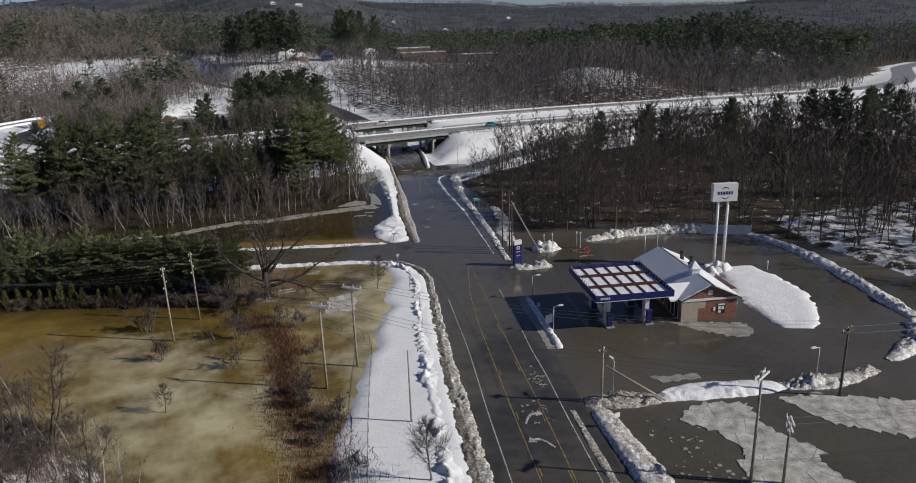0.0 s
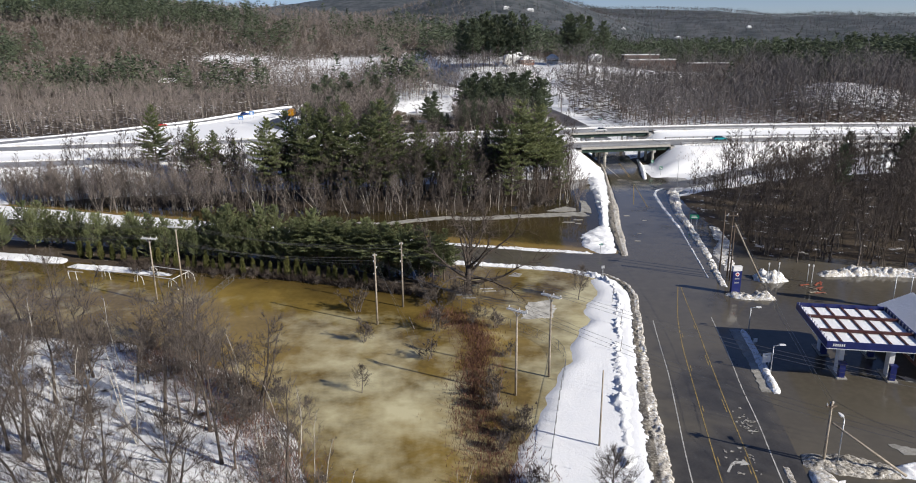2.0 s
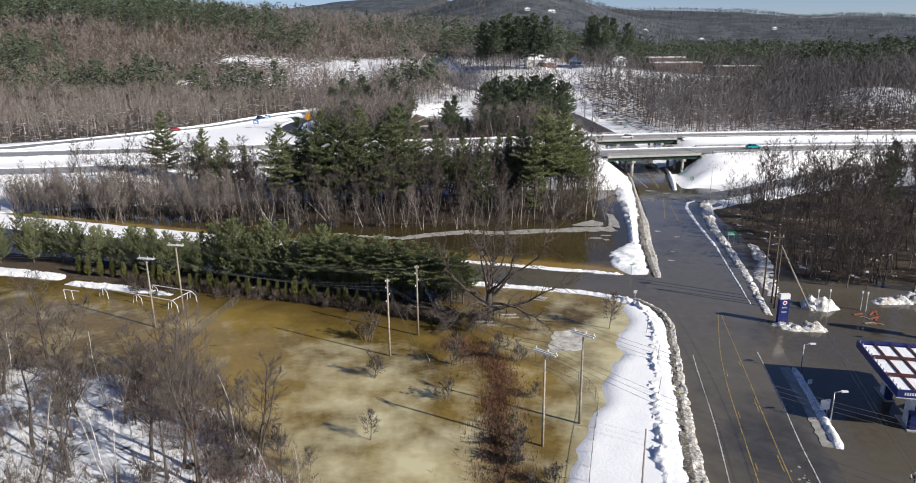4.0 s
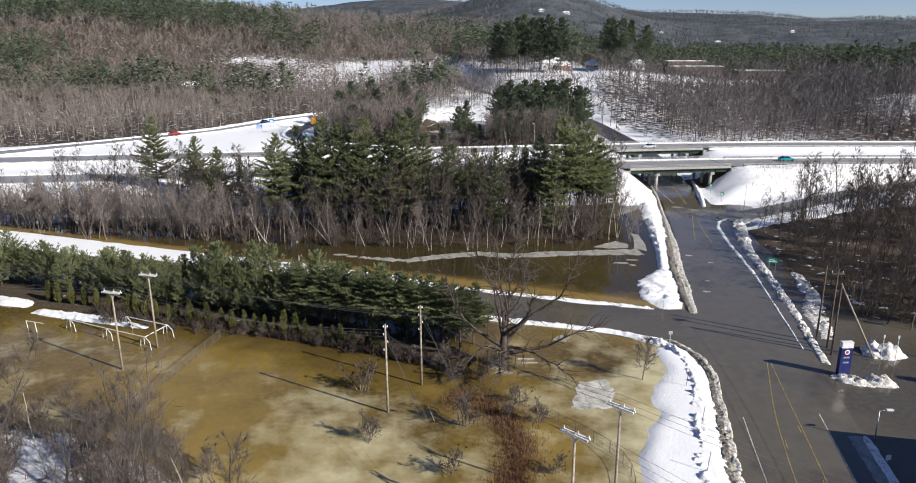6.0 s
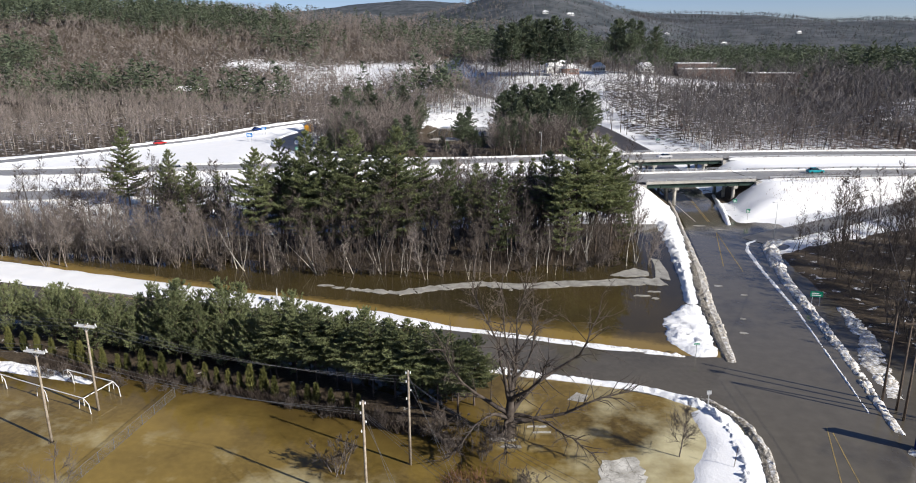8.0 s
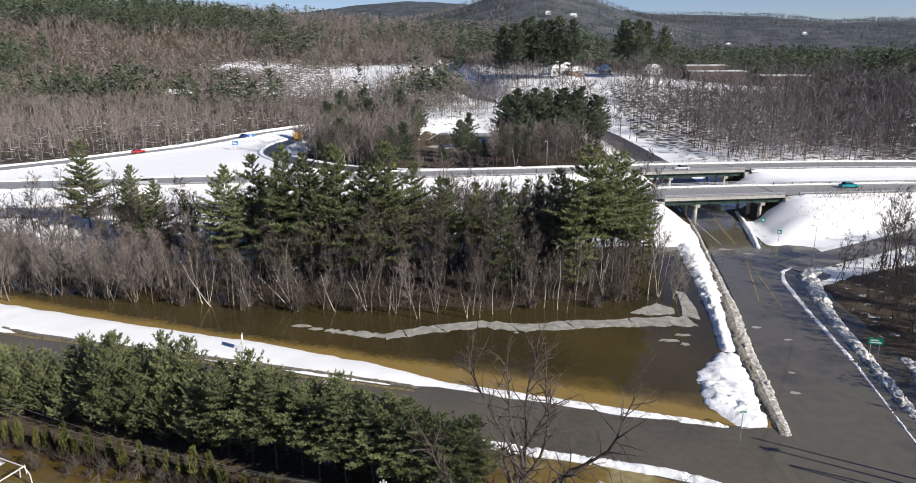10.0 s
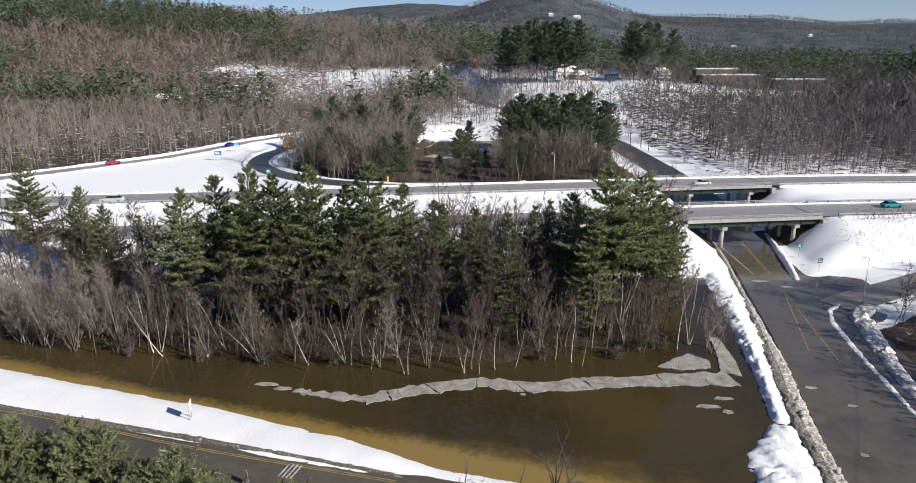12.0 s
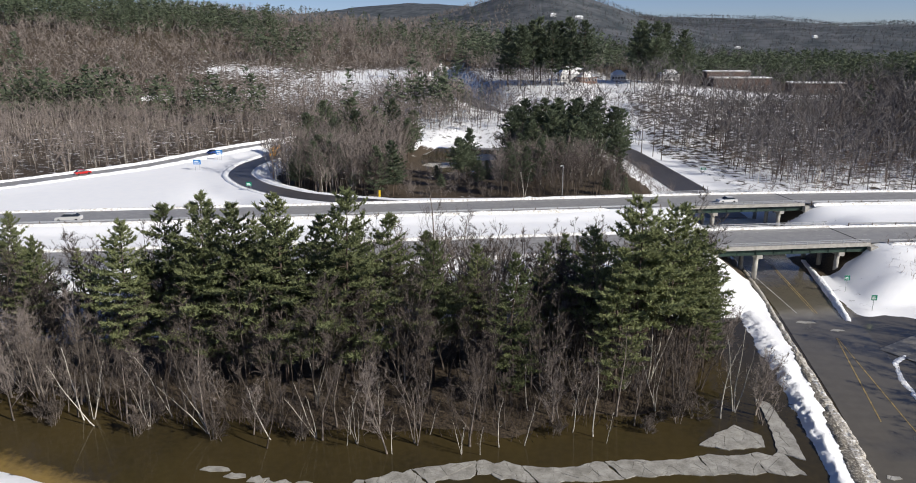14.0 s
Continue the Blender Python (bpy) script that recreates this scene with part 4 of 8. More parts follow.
# ---- ice on the ditch ----
def ice_floe(outline, thick, label, seed, ragged=0.12, mat=None):
    r = random.Random(seed)
    pts = []
    for (x0, y0), (x1, y1) in zip(outline, outline[1:] + outline[:1]):
        L = math.hypot(x1 - x0, y1 - y0)
        m = max(1, int(L / 0.5))
        for k in range(m):
            t = k / m
            j = ragged if 0 < k else ragged * 0.5
            pts.append((x0 + (x1 - x0) * t + r.uniform(-j, j), y0 + (y1 - y0) * t + r.uniform(-j, j)))
    area = abs(sum(x0 * y1 - x1 * y0 for (x0, y0), (x1, y1) in zip(pts, pts[1:] + pts[:1]))) / 2
    if area < 9:
        return tagged(new("ice_floe", Shape().prism(pts, -0.1, thick).done("ice_floe", mat or ICE)), label, "ice floe", "ice floes on the ditch")
    # broad sheets are cracked into plates
    xs, ys = [p[0] for p in pts], [p[1] for p in pts]
    root = thing("ice_floe", Matrix.Translation((sum(xs) / len(xs), sum(ys) / len(ys), 0)), label, "ice floe", "ice floes on the ditch")
    seeds = [(r.uniform(min(xs), max(xs)), r.uniform(min(ys), max(ys))) for _ in range(int(min(46, 5 + area / 2.2)))]
    o = root.location
    for a in seeds:
        cell = pts
        for b in seeds:
            if b == a or len(cell) < 3:
                continue
            nx, ny = b[0] - a[0], b[1] - a[1]
            L = math.hypot(nx, ny)
            lim = ((a[0] + b[0]) * nx + (a[1] + b[1]) * ny) / 2 / L - r.choice((0.003, 0.006, 0.014, 0.035))
            side = [(p[0] * nx + p[1] * ny) / L - lim for p in cell]
            out = []
            for p, q, u, v in zip(cell, cell[1:] + cell[:1], side, side[1:] + side[:1]):
                if u <= 0:
                    out.append(p)
                if u * v < 0:
                    t = u / (u - v)
                    out.append((p[0] + (q[0] - p[0]) * t, p[1] + (q[1] - p[1]) * t))
            cell = out
        if len(cell) > 2:
            part("plate", Shape().prism([(x - o.x, y - o.y) for x, y in cell], -0.1, thick + r.uniform(-0.012, 0.014)).done("plate", mat or ICE), root)
    return root


r = random.Random(5)
lineN = [(-26, 128.3), (-22, 127.8), (-16.5, 127.3), (-11, 130.4), (-3, 133.2), (4, 132.4), (12, 134.2), (20, 135.6), (26, 136.6), (30.2, 137.2)]
lineS = [(-26, 127.2), (-21, 126.2), (-15.5, 125.2), (-9.5, 127.8), (-2, 130.6), (4.5, 129.4), (12, 131.2), (20, 132.4), (26, 133.2), (31.4, 133.2)]
q0, q1 = np.array(lineN), np.array(lineS)
s = np.linspace(0, 1, len(lineN))
cuts = [0, 0.05, 0.12, 0.2, 0.27, 0.36, 0.44, 0.53, 0.66, 0.8, 0.91, 1.0]
ends = {c: (r.uniform(-0.25, 0.25), r.uniform(-0.3, 0.3), r.uniform(-0.012, 0.012)) for c in cuts}
for a, b in zip(cuts, cuts[1:]):
    up, dn = [], []
    for u in np.linspace(0, 1, 6):
        ju, jd, sk = (ends[a] if u < 0.5 else ends[b]) if u in (0.0, 1.0) else (r.uniform(-0.45, 0.45), r.uniform(-0.4, 0.4), 0)
        t = a + (b - a) * u + (0.0012 if u == 0 else -0.0012 if u == 1 else 0)
        up.append((float(np.interp(t + sk, s, q0[:, 0])), float(np.interp(t + sk, s, q0[:, 1])) + ju))
        dn.append((float(np.interp(t - sk, s, q1[:, 0])), float(np.interp(t - sk, s, q1[:, 1])) + jd))
    ice_floe(dn + up[::-1], 0.06 + r.uniform(0, 0.04), "grey cracked ice floe along the ditch", r.random())
ice_floe([(29.6, 137.4), (32.0, 136.0), (32.5, 141), (32.3, 148.5), (31.0, 149.4), (30.6, 143)], 0.1, "tall tongue of grey ice broken from the sheet", 3)
ice_floe([(21.5, 138.2), (24.5, 137.4), (28.6, 138.4), (28.9, 140.6), (26.6, 142.8), (24.2, 141.0)], 0.09, "grey buckled ice floe beside the trees", 4)
for x, y, w, h in ((25.5, 127.6, 1.5, 0.5), (27.6, 126.4, 0.7, 0.5), (28, 129.8, 1.2, 0.4), (-30, 129.3, 1.6, 0.5), (3.2, 129.0, 0.4, 0.3), (37.9, 112.3, 0.7, 0.35), (39.5, 118, 0.5, 0.3),
                   (-27.5, 128.3, 1.2, 0.5), (2.5, 80.5, 1.6, 0.4), (3.5, 79.2, 1.2, 0.4), (43, 129, 0.6, 0.3), (39.8, 133.5, 0.8, 0.4), (46.8, 176, 1.6, 0.5), (50.5, 173, 1.1, 0.4)):
    ice_floe([(x - w, y - h * 0.5), (x - w * 0.2, y - h), (x + w, y - h * 0.4), (x + w * 0.8, y + h * 0.7), (x - w * 0.5, y + h)], 0.07, "small loose slab of grey ice", x)
for outline, mat, lab in (([(-36, 357), (-28, 354), (-18, 358), (-6, 355), (-4, 368), (-7, 379), (-20, 381), (-35, 378)], SNOW, "broad sheet of snow-covered ice at the pond's far end"),
                          ([(-19, 326), (-12, 324), (-5, 328), (-5, 337), (-12, 340), (-17, 333)], ICE, "grey sheet of thin ice on the pond"),
                          ([(-33, 312), (-26, 308), (-17, 311), (-15, 316), (-24, 319), (-31, 317)], ICE_PALE, "pale sheet of melting ice on the pond")):
    ice_floe(outline, 0.06, lab, len(lab), 0.5, mat).location.z = 1.12
ice_floe([(11.6, 70.2), (16.4, 70.8), (17.2, 74.6), (16.6, 78.0), (13.1, 77.2), (12.2, 73.6)], 0.03, "thin pale sheet of ice on the field", 8, 0.3, ICE_PALE)
ice_floe([(10.3, 90.0), (12.3, 89.6), (12.9, 91.4), (11.6, 92.0)], 0.03, "thin pale slab of ice on the field", 9)
for x, y in ((6.4, 83.5), (6.9, 82.3)):
    ice_floe([(x - 1.1, y - 0.25), (x + 1.0, y - 0.05), (x + 1.1, y + 0.3), (x - 1.0, y + 0.1)], 0.05, "narrow white slab of ice beside the oak", x, 0.08, ICE_PALE)
ice_floe([(46.9, 28.1), (50.5, 29.3), (54.7, 27.3), (53.4, 22.6), (55.9, 16.7), (54.2, 15.8), (54.8, 12), (52, 4), (44, 6), (46.1, 16), (46.7, 17.8), (49, 19.9), (47.8, 23.9), (45.7, 26.2)], 0.06, "broad cracked sheet of pale ice on the flooded yard", 31, 0.4, ICE_PALE)
ice_floe([(58.8, 27.2), (64, 26.7), (68.2, 24.1), (73, 22), (72, 12), (66.4, 16.2), (63.7, 18.1), (60.5, 21.3), (59.6, 25.1)], 0.06, "broad cracked sheet of pale ice on the flooded yard", 32, 0.4, ICE_PALE)
ice_floe([(57.3, 52.3), (61, 49.4), (65.4, 47.9), (69, 46.2), (68, 43.4), (65, 42.5), (62.4, 45.2), (59.5, 48.4)], 0.03, "thin grey slush before the shop's end wall", 33, 0.45)
ice_floe([(41.3, 66.3), (42.8, 66.3), (41.7, 58), (40.0, 47.6), (38.9, 47.8), (40.2, 56)], 0.09, "flat icy snow strip beside the kerb island", 35, 0.15)
ice_floe([(47.7, 36.5), (53.4, 35.4), (53.4, 34.2), (48.2, 34.8)], 0.04, "thin grey slush on the flooded lot", 34, 0.3)
for k in range(60):
    x, y = r.uniform(40, 47), r.uniform(10, 28)
    w = r.uniform(0.06, 0.34)
    ice_floe([(x + w * r.uniform(0.4, 1.3) * math.cos(q), y + 0.7 * w * r.uniform(0.4, 1.3) * math.sin(q)) for q in (0, 0.9, 1.8, 2.6, 3.7, 4.6, 5.4)], 0.05, "small broken ice chip on brown water", k)
for k in range(70):
    t, u = r.random(), r.gauss(0, 0.5)
    w = r.uniform(0.05, 0.24)
    x, y = 34.6 + u, 40.5 + r.gauss(0, 1.3)
    if k > 45:
        x, y = r.uniform(30, 33), r.uniform(30, 36)
    ice_floe([(x + w * r.uniform(0.4, 1.3) * math.cos(q), y + 0.9 * w * r.uniform(0.4, 1.3) * math.sin(q)) for q in (0, 0.9, 1.8, 2.6, 3.7, 4.6, 5.4)], 0.09, "small lump of slush on the road", k + 100)


# ---- trees ----
def tubes(segs, sides):
    """Tapered tubes as triangles. segs: rows of p0, p1, r0, r1."""
    s = np.asarray(segs, float).reshape(-1, 8)
    a, b = s[:, 0:3], s[:, 3:6]
    w = b - a
    w /= np.linalg.norm(w, axis=1)[:, None] + 1e-9
    u = np.cross(w, np.where(np.abs(w[:, 2:3]) > 0.9, [[1.0, 0, 0]], [[0, 0, 1.0]]))
    u /= np.linalg.norm(u, axis=1)[:, None] + 1e-9
    v = np.cross(w, u)
    t = np.arange(sides) * 2 * math.pi / sides
    ring = u[:, None, :] * np.cos(t)[None, :, None] + v[:, None, :] * np.sin(t)[None, :, None]
    V = np.concatenate([a[:, None] + ring * s[:, 6, None, None], b[:, None] + ring * s[:, 7, None, None]], 1)
    k = np.arange(sides)
    k2 = (k + 1) % sides
    F = np.concatenate([np.stack([k, k2, k2 + sides], -1), np.stack([k, k2 + sides, k + sides], -1)])
    F = (F[None] + (np.arange(len(s)) * 2 * sides)[:, None, None]).reshape(-1, 3)
    return V.reshape(-1, 3), F


def blades(a, b, width, rng):
    """Thin triangles from a to b, each turned at random about its length."""
    w = b - a
    r = rng.normal(size=a.shape)
    u = np.cross(w, r)
    u /= np.linalg.norm(u, axis=1)[:, None] + 1e-9
    u = u * np.asarray(width).reshape(-1, 1) / 2
    V = np.stack([a + u, a - u, b], 1).reshape(-1, 3)
    return V, np.arange(len(V)).reshape(-1, 3)


def joined(*sets):
    vs, fs, k = [], [], 0
    for v, f in sets:
        vs.append(v); fs.append(f + k); k += len(v)
    return np.concatenate(vs), np.concatenate(fs)


def unit(v):
    return v / (np.linalg.norm(v) + 1e-9)


def bare_parts(rng, H, spread=0.35, first=0.3, limbs=16, twigs=13, r0=None, up=0.6, wide=0.036, lean=0.06, stems=1, sub=8, sides=4, thick=0.34):
    """Trunk with its limbs, and the twigs, of a leafless tree."""
    segs, small, ta, tb = [], [], [], []
    for st in range(stems):
        R = r0 or H * 0.0115
        if stems > 1:
            R *= 0.6
        p = np.array([rng.uniform(-0.3, 0.3), rng.uniform(-0.3, 0.3), -0.3]) * (stems > 1) + np.array([0, 0, -0.3]) * (stems == 1)
        d = unit(np.array([rng.normal() * lean, rng.normal() * lean, 1]) + (np.array([rng.normal(), rng.normal(), 0]) * 0.22 if stems > 1 else 0))
        spine, n = [p], 7
        h = H * rng.uniform(0.8, 1.0)
        for k in range(n):
            d = unit(d + np.array([rng.normal(), rng.normal(), 0.2]) * 0.07)
            p = p + d * (h + 0.3) / n
            spine.append(p)
        rad = [R * (1 - 0.9 * k / n) + 0.012 for k in range(n + 1)]
        for k in range(n):
            segs.append([*spine[k], *spine[k + 1], rad[k] * (1.25 if k == 0 else 1), rad[k + 1]])
        for k in range(limbs // stems):
            t = first + (1 - first) * ((k + rng.uniform(0, 1)) / (limbs // stems)) ** 0.9
            t = min(t, 0.98)
            f = t * n
            i = min(int(f), n - 1)
            base = spine[i] + (spine[i + 1] - spine[i]) * (f - i)
            az = k * 2.4 + rng.uniform(-0.5, 0.5)
            L = H * spread * (1 - 0.75 * max(0, t - first) / (1 - first)) * rng.uniform(0.7, 1.15)
            rb = max(0.013, (R * (1 - 0.9 * t)) * thick)
            dd = unit(np.array([math.cos(az), math.sin(az), up + rng.uniform(-0.15, 0.25)]))
            q = base
            pts = [q]
            for s in range(3):
                dd = unit(dd + np.array([rng.normal() * 0.15, rng.normal() * 0.15, 0.14 + rng.normal() * 0.1]))
                q2 = q + dd * L / 3
                segs.append([*q, *q2, rb * (1 - s * 0.28), rb * (1 - (s + 1) * 0.28)])
                q = q2
                pts.append(q)
            for j in range(sub):
                u = rng.uniform(0.2, 1.0) * 3
                i2 = min(int(u), 2)
                b0 = pts[i2] + (pts[i2 + 1] - pts[i2]) * (u - i2)
                bd = unit(unit(pts[i2 + 1] - pts[i2]) + rng.normal(size=3) * 0.55 + np.array([0, 0, 0.25]))
                bl = L * rng.uniform(0.3, 0.62)
                b1 = b0 + bd * bl
                small.append([*b0, *b1, max(0.02, rb * 0.55)])
                for m in range(twigs):
                    c0 = b0 + (b1 - b0) * rng.uniform(0.15, 1.0)
                    ta.append(c0)
                    tb.append(c0 + unit(bd + rng.normal(size=3) * 0.42 + np.array([0, 0, 0.2])) * bl * rng.uniform(0.45, 1.2))
    trunk = tubes(segs, sides)
    tw = blades(np.array(ta), np.array(tb), wide * rng.uniform(0.6, 1.3, len(ta)), rng)
    s = np.array(small)
    return trunk, joined(blades(s[:, :3], s[:, 3:6], s[:, 6] * 1.6, rng), tw)


def pine_parts(rng, H, radius=4.0, first=0.35, whorls=15, per=5, gap=0.36, size=0.42, r0=None, dead=6, blade=4, broad=0.17, bushy=0.0):
    """Trunk with bare stubs, and boughs that fan out into branchlets set with tufts of needles. gap: metres between tufts."""
    R = r0 or H * 0.0115
    n = 6
    spine = [np.array([rng.normal() * 0.05 * k, rng.normal() * 0.05 * k, -0.3 + (H + 0.3) * k / n]) for k in range(n + 1)]
    segs = [[*spine[k], *spine[k + 1], R * (1 - 0.93 * k / n) + 0.01, R * (1 - 0.93 * (k + 1) / n) + 0.01] for k in range(n)]
    P, D = [], []
    for k in range(whorls):
        t = first + (0.985 - first) * (k / (whorls - 1)) ** 0.95
        f = t * n
        i = min(int(f), n - 1)
        base = spine[i] + (spine[i + 1] - spine[i]) * (f - i)
        u = (t - first) / (1 - first)
        prof = (0.5 + 0.5 * math.sin(min(1, u / 0.3) * math.pi / 2)) * (1 - u ** 1.35) ** 0.9 + 0.045
        turn = rng.uniform(0, 6.28)
        for j in range(per + (1 if 0.1 < u < 0.6 else 0)):
            if rng.uniform() < 0.14:
                continue
            az = turn + j * 6.283 / per + rng.uniform(-0.45, 0.45)
            L = radius * prof * rng.choice((0.6, 0.85, 1.0, 1.1, 1.32)) * rng.uniform(0.9, 1.1)
            out = np.array([math.cos(az), math.sin(az), 0.0])
            side = np.array([-out[1], out[0], 0.0])
            up0, curl = -0.12 + 0.75 * u * u + bushy * 0.4 + rng.uniform(-0.12, 0.12), 0.24 + bushy * 0.3
            b0 = base + np.array([0, 0, rng.uniform(-0.25, 0.25)])

            def at(q):
                return b0 + out * L * q + np.array([0, 0, L * (up0 * q + curl * q * q)])
            segs.append([*b0, *at(0.55), max(0.02, R * 0.28 * (1 - u)), 0.02])
            segs.append([*at(0.55), *at(1.0), 0.02, 0.008])
            m = int(4 + L * 2.1 / (gap / 0.36))
            for c in range(m):
                q = 0.2 + 0.8 * (c + rng.uniform(0, 1)) / m
                w = (1 if c % 2 else -1) * rng.uniform(0.45, 1.1)
                v = unit(out * math.cos(w) + side * math.sin(w) + np.array([0, 0, up0 + 2 * curl * q * 0.6 + rng.normal() * 0.12]))
                l = (0.42 * L * (1.12 - q) + 0.28) * rng.uniform(0.7, 1.15)
                o = at(q)
                for e in range(max(1, int(l / gap))):
                    P.append(o + v * (e + 0.6 + rng.uniform(-0.3, 0.3)) * gap + rng.normal(size=3) * 0.06 * gap / 0.36)
                    D.append(v)
            P.append(at(1.0)); D.append(unit(out + np.array([0, 0, up0 + curl])))
    top = spine[-1]
    for k in range(6):
        P.append(top - np.array([0, 0, 0.22 * k])); D.append(np.array([0, 0, 1.0]))
    P, D = np.repeat(np.array(P), blade, 0), np.repeat(np.array(D), blade, 0)
    v = D * 0.75 + rng.normal(size=P.shape) * np.array([0.55, 0.55, 0.4]) + np.array([0, 0, 0.3])
    v /= np.linalg.norm(v, axis=1)[:, None]
    l = (size * rng.uniform(0.6, 1.25, len(P)))[:, None]
    for k in range(dead):
        t = rng.uniform(0.12, max(0.15, first))
        az = rng.uniform(0, 6.28)
        base = np.array([0, 0, t * H])
        segs.append([*base, *(base + np.array([math.cos(az), math.sin(az), 0.1]) * rng.uniform(0.8, 2.2)), 0.035, 0.01])
    return tubes(segs, 4), blades(P - v * l * 0.3, P + v * l, broad * rng.uniform(0.7, 1.4, len(P)), rng)


def tree(name, parts, mats, label, category, group, m, names=("trunk", "crown")):
    root = thing(name, m, label, category, group)
    for part_name, (v, f), mt in zip(names, parts, mats):
        part(part_name, mesh_of(part_name, v, f, mt), root)
    return root


def spot(x, y, s=1.0, turn=0.0, sz=None, z=None, tilt=(0, 0)):
    z = height(x, y) if z is None else z
    return Matrix.Translation((x, y, z)) @ Euler((radians(tilt[0]), radians(tilt[1]), turn)).to_matrix().to_4x4() @ Matrix.Diagonal((s, s, sz or s, 1))


class Grove:
    """Plants copies of a few grown trees of one kind."""
    def __init__(self, name, grown, mats, labels, category, group, names=("trunk", "crown")):
        self.name, self.grown, self.mats, self.labels, self.category, self.group, self.names = name, grown, mats, labels, category, group, names
        self.roots, self.k = {}, 0

    def plant(self, x, y, s=1.0, turn=None, sz=None, pick=None, z=None, tilt=(0, 0), rng=random.Random(77)):
        i = rng.randrange(len(self.grown)) if pick is None else pick
        m = spot(x, y, s, rng.uniform(0, 6.28) if turn is None else turn, sz, z, tilt)
        if i not in self.roots:
            self.roots[i] = tree(self.name, self.grown[i], self.mats, self.labels[i % len(self.labels)], self.category, self.group, m, self.names)
            return self.roots[i]
        first = self.roots[i].scale
        return copy_thing(self.roots[i], m @ Matrix.Diagonal((1 / first.x, 1 / first.y, 1 / first.z, 1)))


rng = np.random.default_rng(4)
pines = Grove("white_pine", [pine_parts(rng, 22, 6.0, 0.24, 18, 7, 0.34, 0.46, blade=6, broad=0.2), pine_parts(rng, 22, 5.4, 0.32, 16, 7, 0.34, 0.46, blade=6, broad=0.2), pine_parts(rng, 22, 6.4, 0.18, 19, 7, 0.34, 0.46, blade=6, broad=0.2), pine_parts(rng, 22, 3.8, 0.14, 20, 6, 0.34, 0.46, blade=6, broad=0.2), pine_parts(rng, 22, 5.6, 0.4, 15, 7, 0.34, 0.46, blade=6, broad=0.2, dead=16)],
              (BARK_PINE, NEEDLES), ["tall white pine with layered dark green boughs", "slim tall white pine with a bare lower trunk"], "pine tree", "white pines")
far_pines = Grove("white_pine", [pine_parts(rng, 22, 5.6, h, 15, 6, 0.75, 0.9, None, 3, 5, 0.46) for h in (0.32, 0.42, 0.25, 0.2)],
                  (BARK_PINE, NEEDLES_DARK), ["tall dark green white pine beyond the highway", "tall white pine with a long bare trunk"], "pine tree", "white pines")
bare = Grove("bare_tree", [bare_parts(rng, 14, 0.26, 0.25, 15, 8, up=1.0, wide=0.022, sub=7), bare_parts(rng, 14, 0.2, 0.28, 15, 8, up=1.3, wide=0.022, sub=7), bare_parts(rng, 14, 0.22, 0.35, 13, 8, up=1.1, lean=0.1, wide=0.022, sub=7), bare_parts(rng, 14, 0.32, 0.2, 16, 8, up=0.8, wide=0.022, sub=7),
                           bare_parts(rng, 13, 0.16, 0.25, 20, 7, 0.12, 1.4, stems=4, wide=0.024), bare_parts(rng, 12, 0.14, 0.25, 20, 7, 0.10, 1.5, stems=5, wide=0.024)],
             (BARK, TWIGS), ["leafless grey-brown hardwood tree with fine twigs", "slender leafless hardwood with a narrow crown", "leafless many-stemmed hardwood clump"], "bare tree", "bare hardwood trees")
lean_rng = np.random.default_rng(8)
deep = Grove("bare_tree", [bare_parts(lean_rng, 14, 0.28, 0.28, 12, 10, 0.11, 1.0, 0.042, sub=6, sides=3), bare_parts(lean_rng, 14, 0.22, 0.28, 12, 10, 0.11, 1.3, 0.042, sub=6, sides=3), bare_parts(lean_rng, 13, 0.22, 0.25, 12, 10, 0.12, 1.2, 0.042, stems=2, sub=6, sides=3)],
             (BARK_DARK, TWIGS), [""], "", "")
pale = Grove("bare_tree", [bare_parts(lean_rng, 14, 0.26, 0.2, 17, 9, up=0.9, wide=0.032, sub=7, sides=3), bare_parts(lean_rng, 13, 0.24, 0.18, 17, 9, 0.13, 0.9, wide=0.032, sub=7, sides=3, lean=0.15), bare_parts(lean_rng, 12, 0.2, 0.18, 20, 8, 0.12, 1.1, stems=4, wide=0.032, sub=7, sides=3)],
             (BARK, TWIGS_GREY), ["leafless tree with pale grey arching branches", "leaning pale grey leafless tree", "pale grey many-stemmed leafless tree"], "bare tree", "bare hardwood trees")
birch = Grove("birch_tree", [bare_parts(rng, 11, 0.2, 0.4, 11, 6, 0.075, 1.0, 0.02, sub=6, sides=4), bare_parts(rng, 11, 0.17, 0.35, 11, 6, 0.075, 1.0, 0.02, 0.12, sub=6), bare_parts(rng, 11, 0.17, 0.35, 12, 6, 0.11, 1.2, 0.02, stems=3, sub=6)],
              (BARK_BIRCH, TWIGS), ["leafless birch with a chalky white trunk", "leaning white birch without leaves"], "birch tree", "white birches")
shrub = Grove("bare_shrub", [bare_parts(rng, 3.2, 0.42, 0.12, 30, 9, 0.06, stems=6, wide=0.036, sub=6, sides=3), bare_parts(rng, 3.2, 0.48, 0.1, 30, 9, 0.06, stems=6, wide=0.036, sub=6, sides=3)],
              (BARK, TWIGS), ["leafless brown shrub standing in flood water"], "shrub", "bare shrubs")
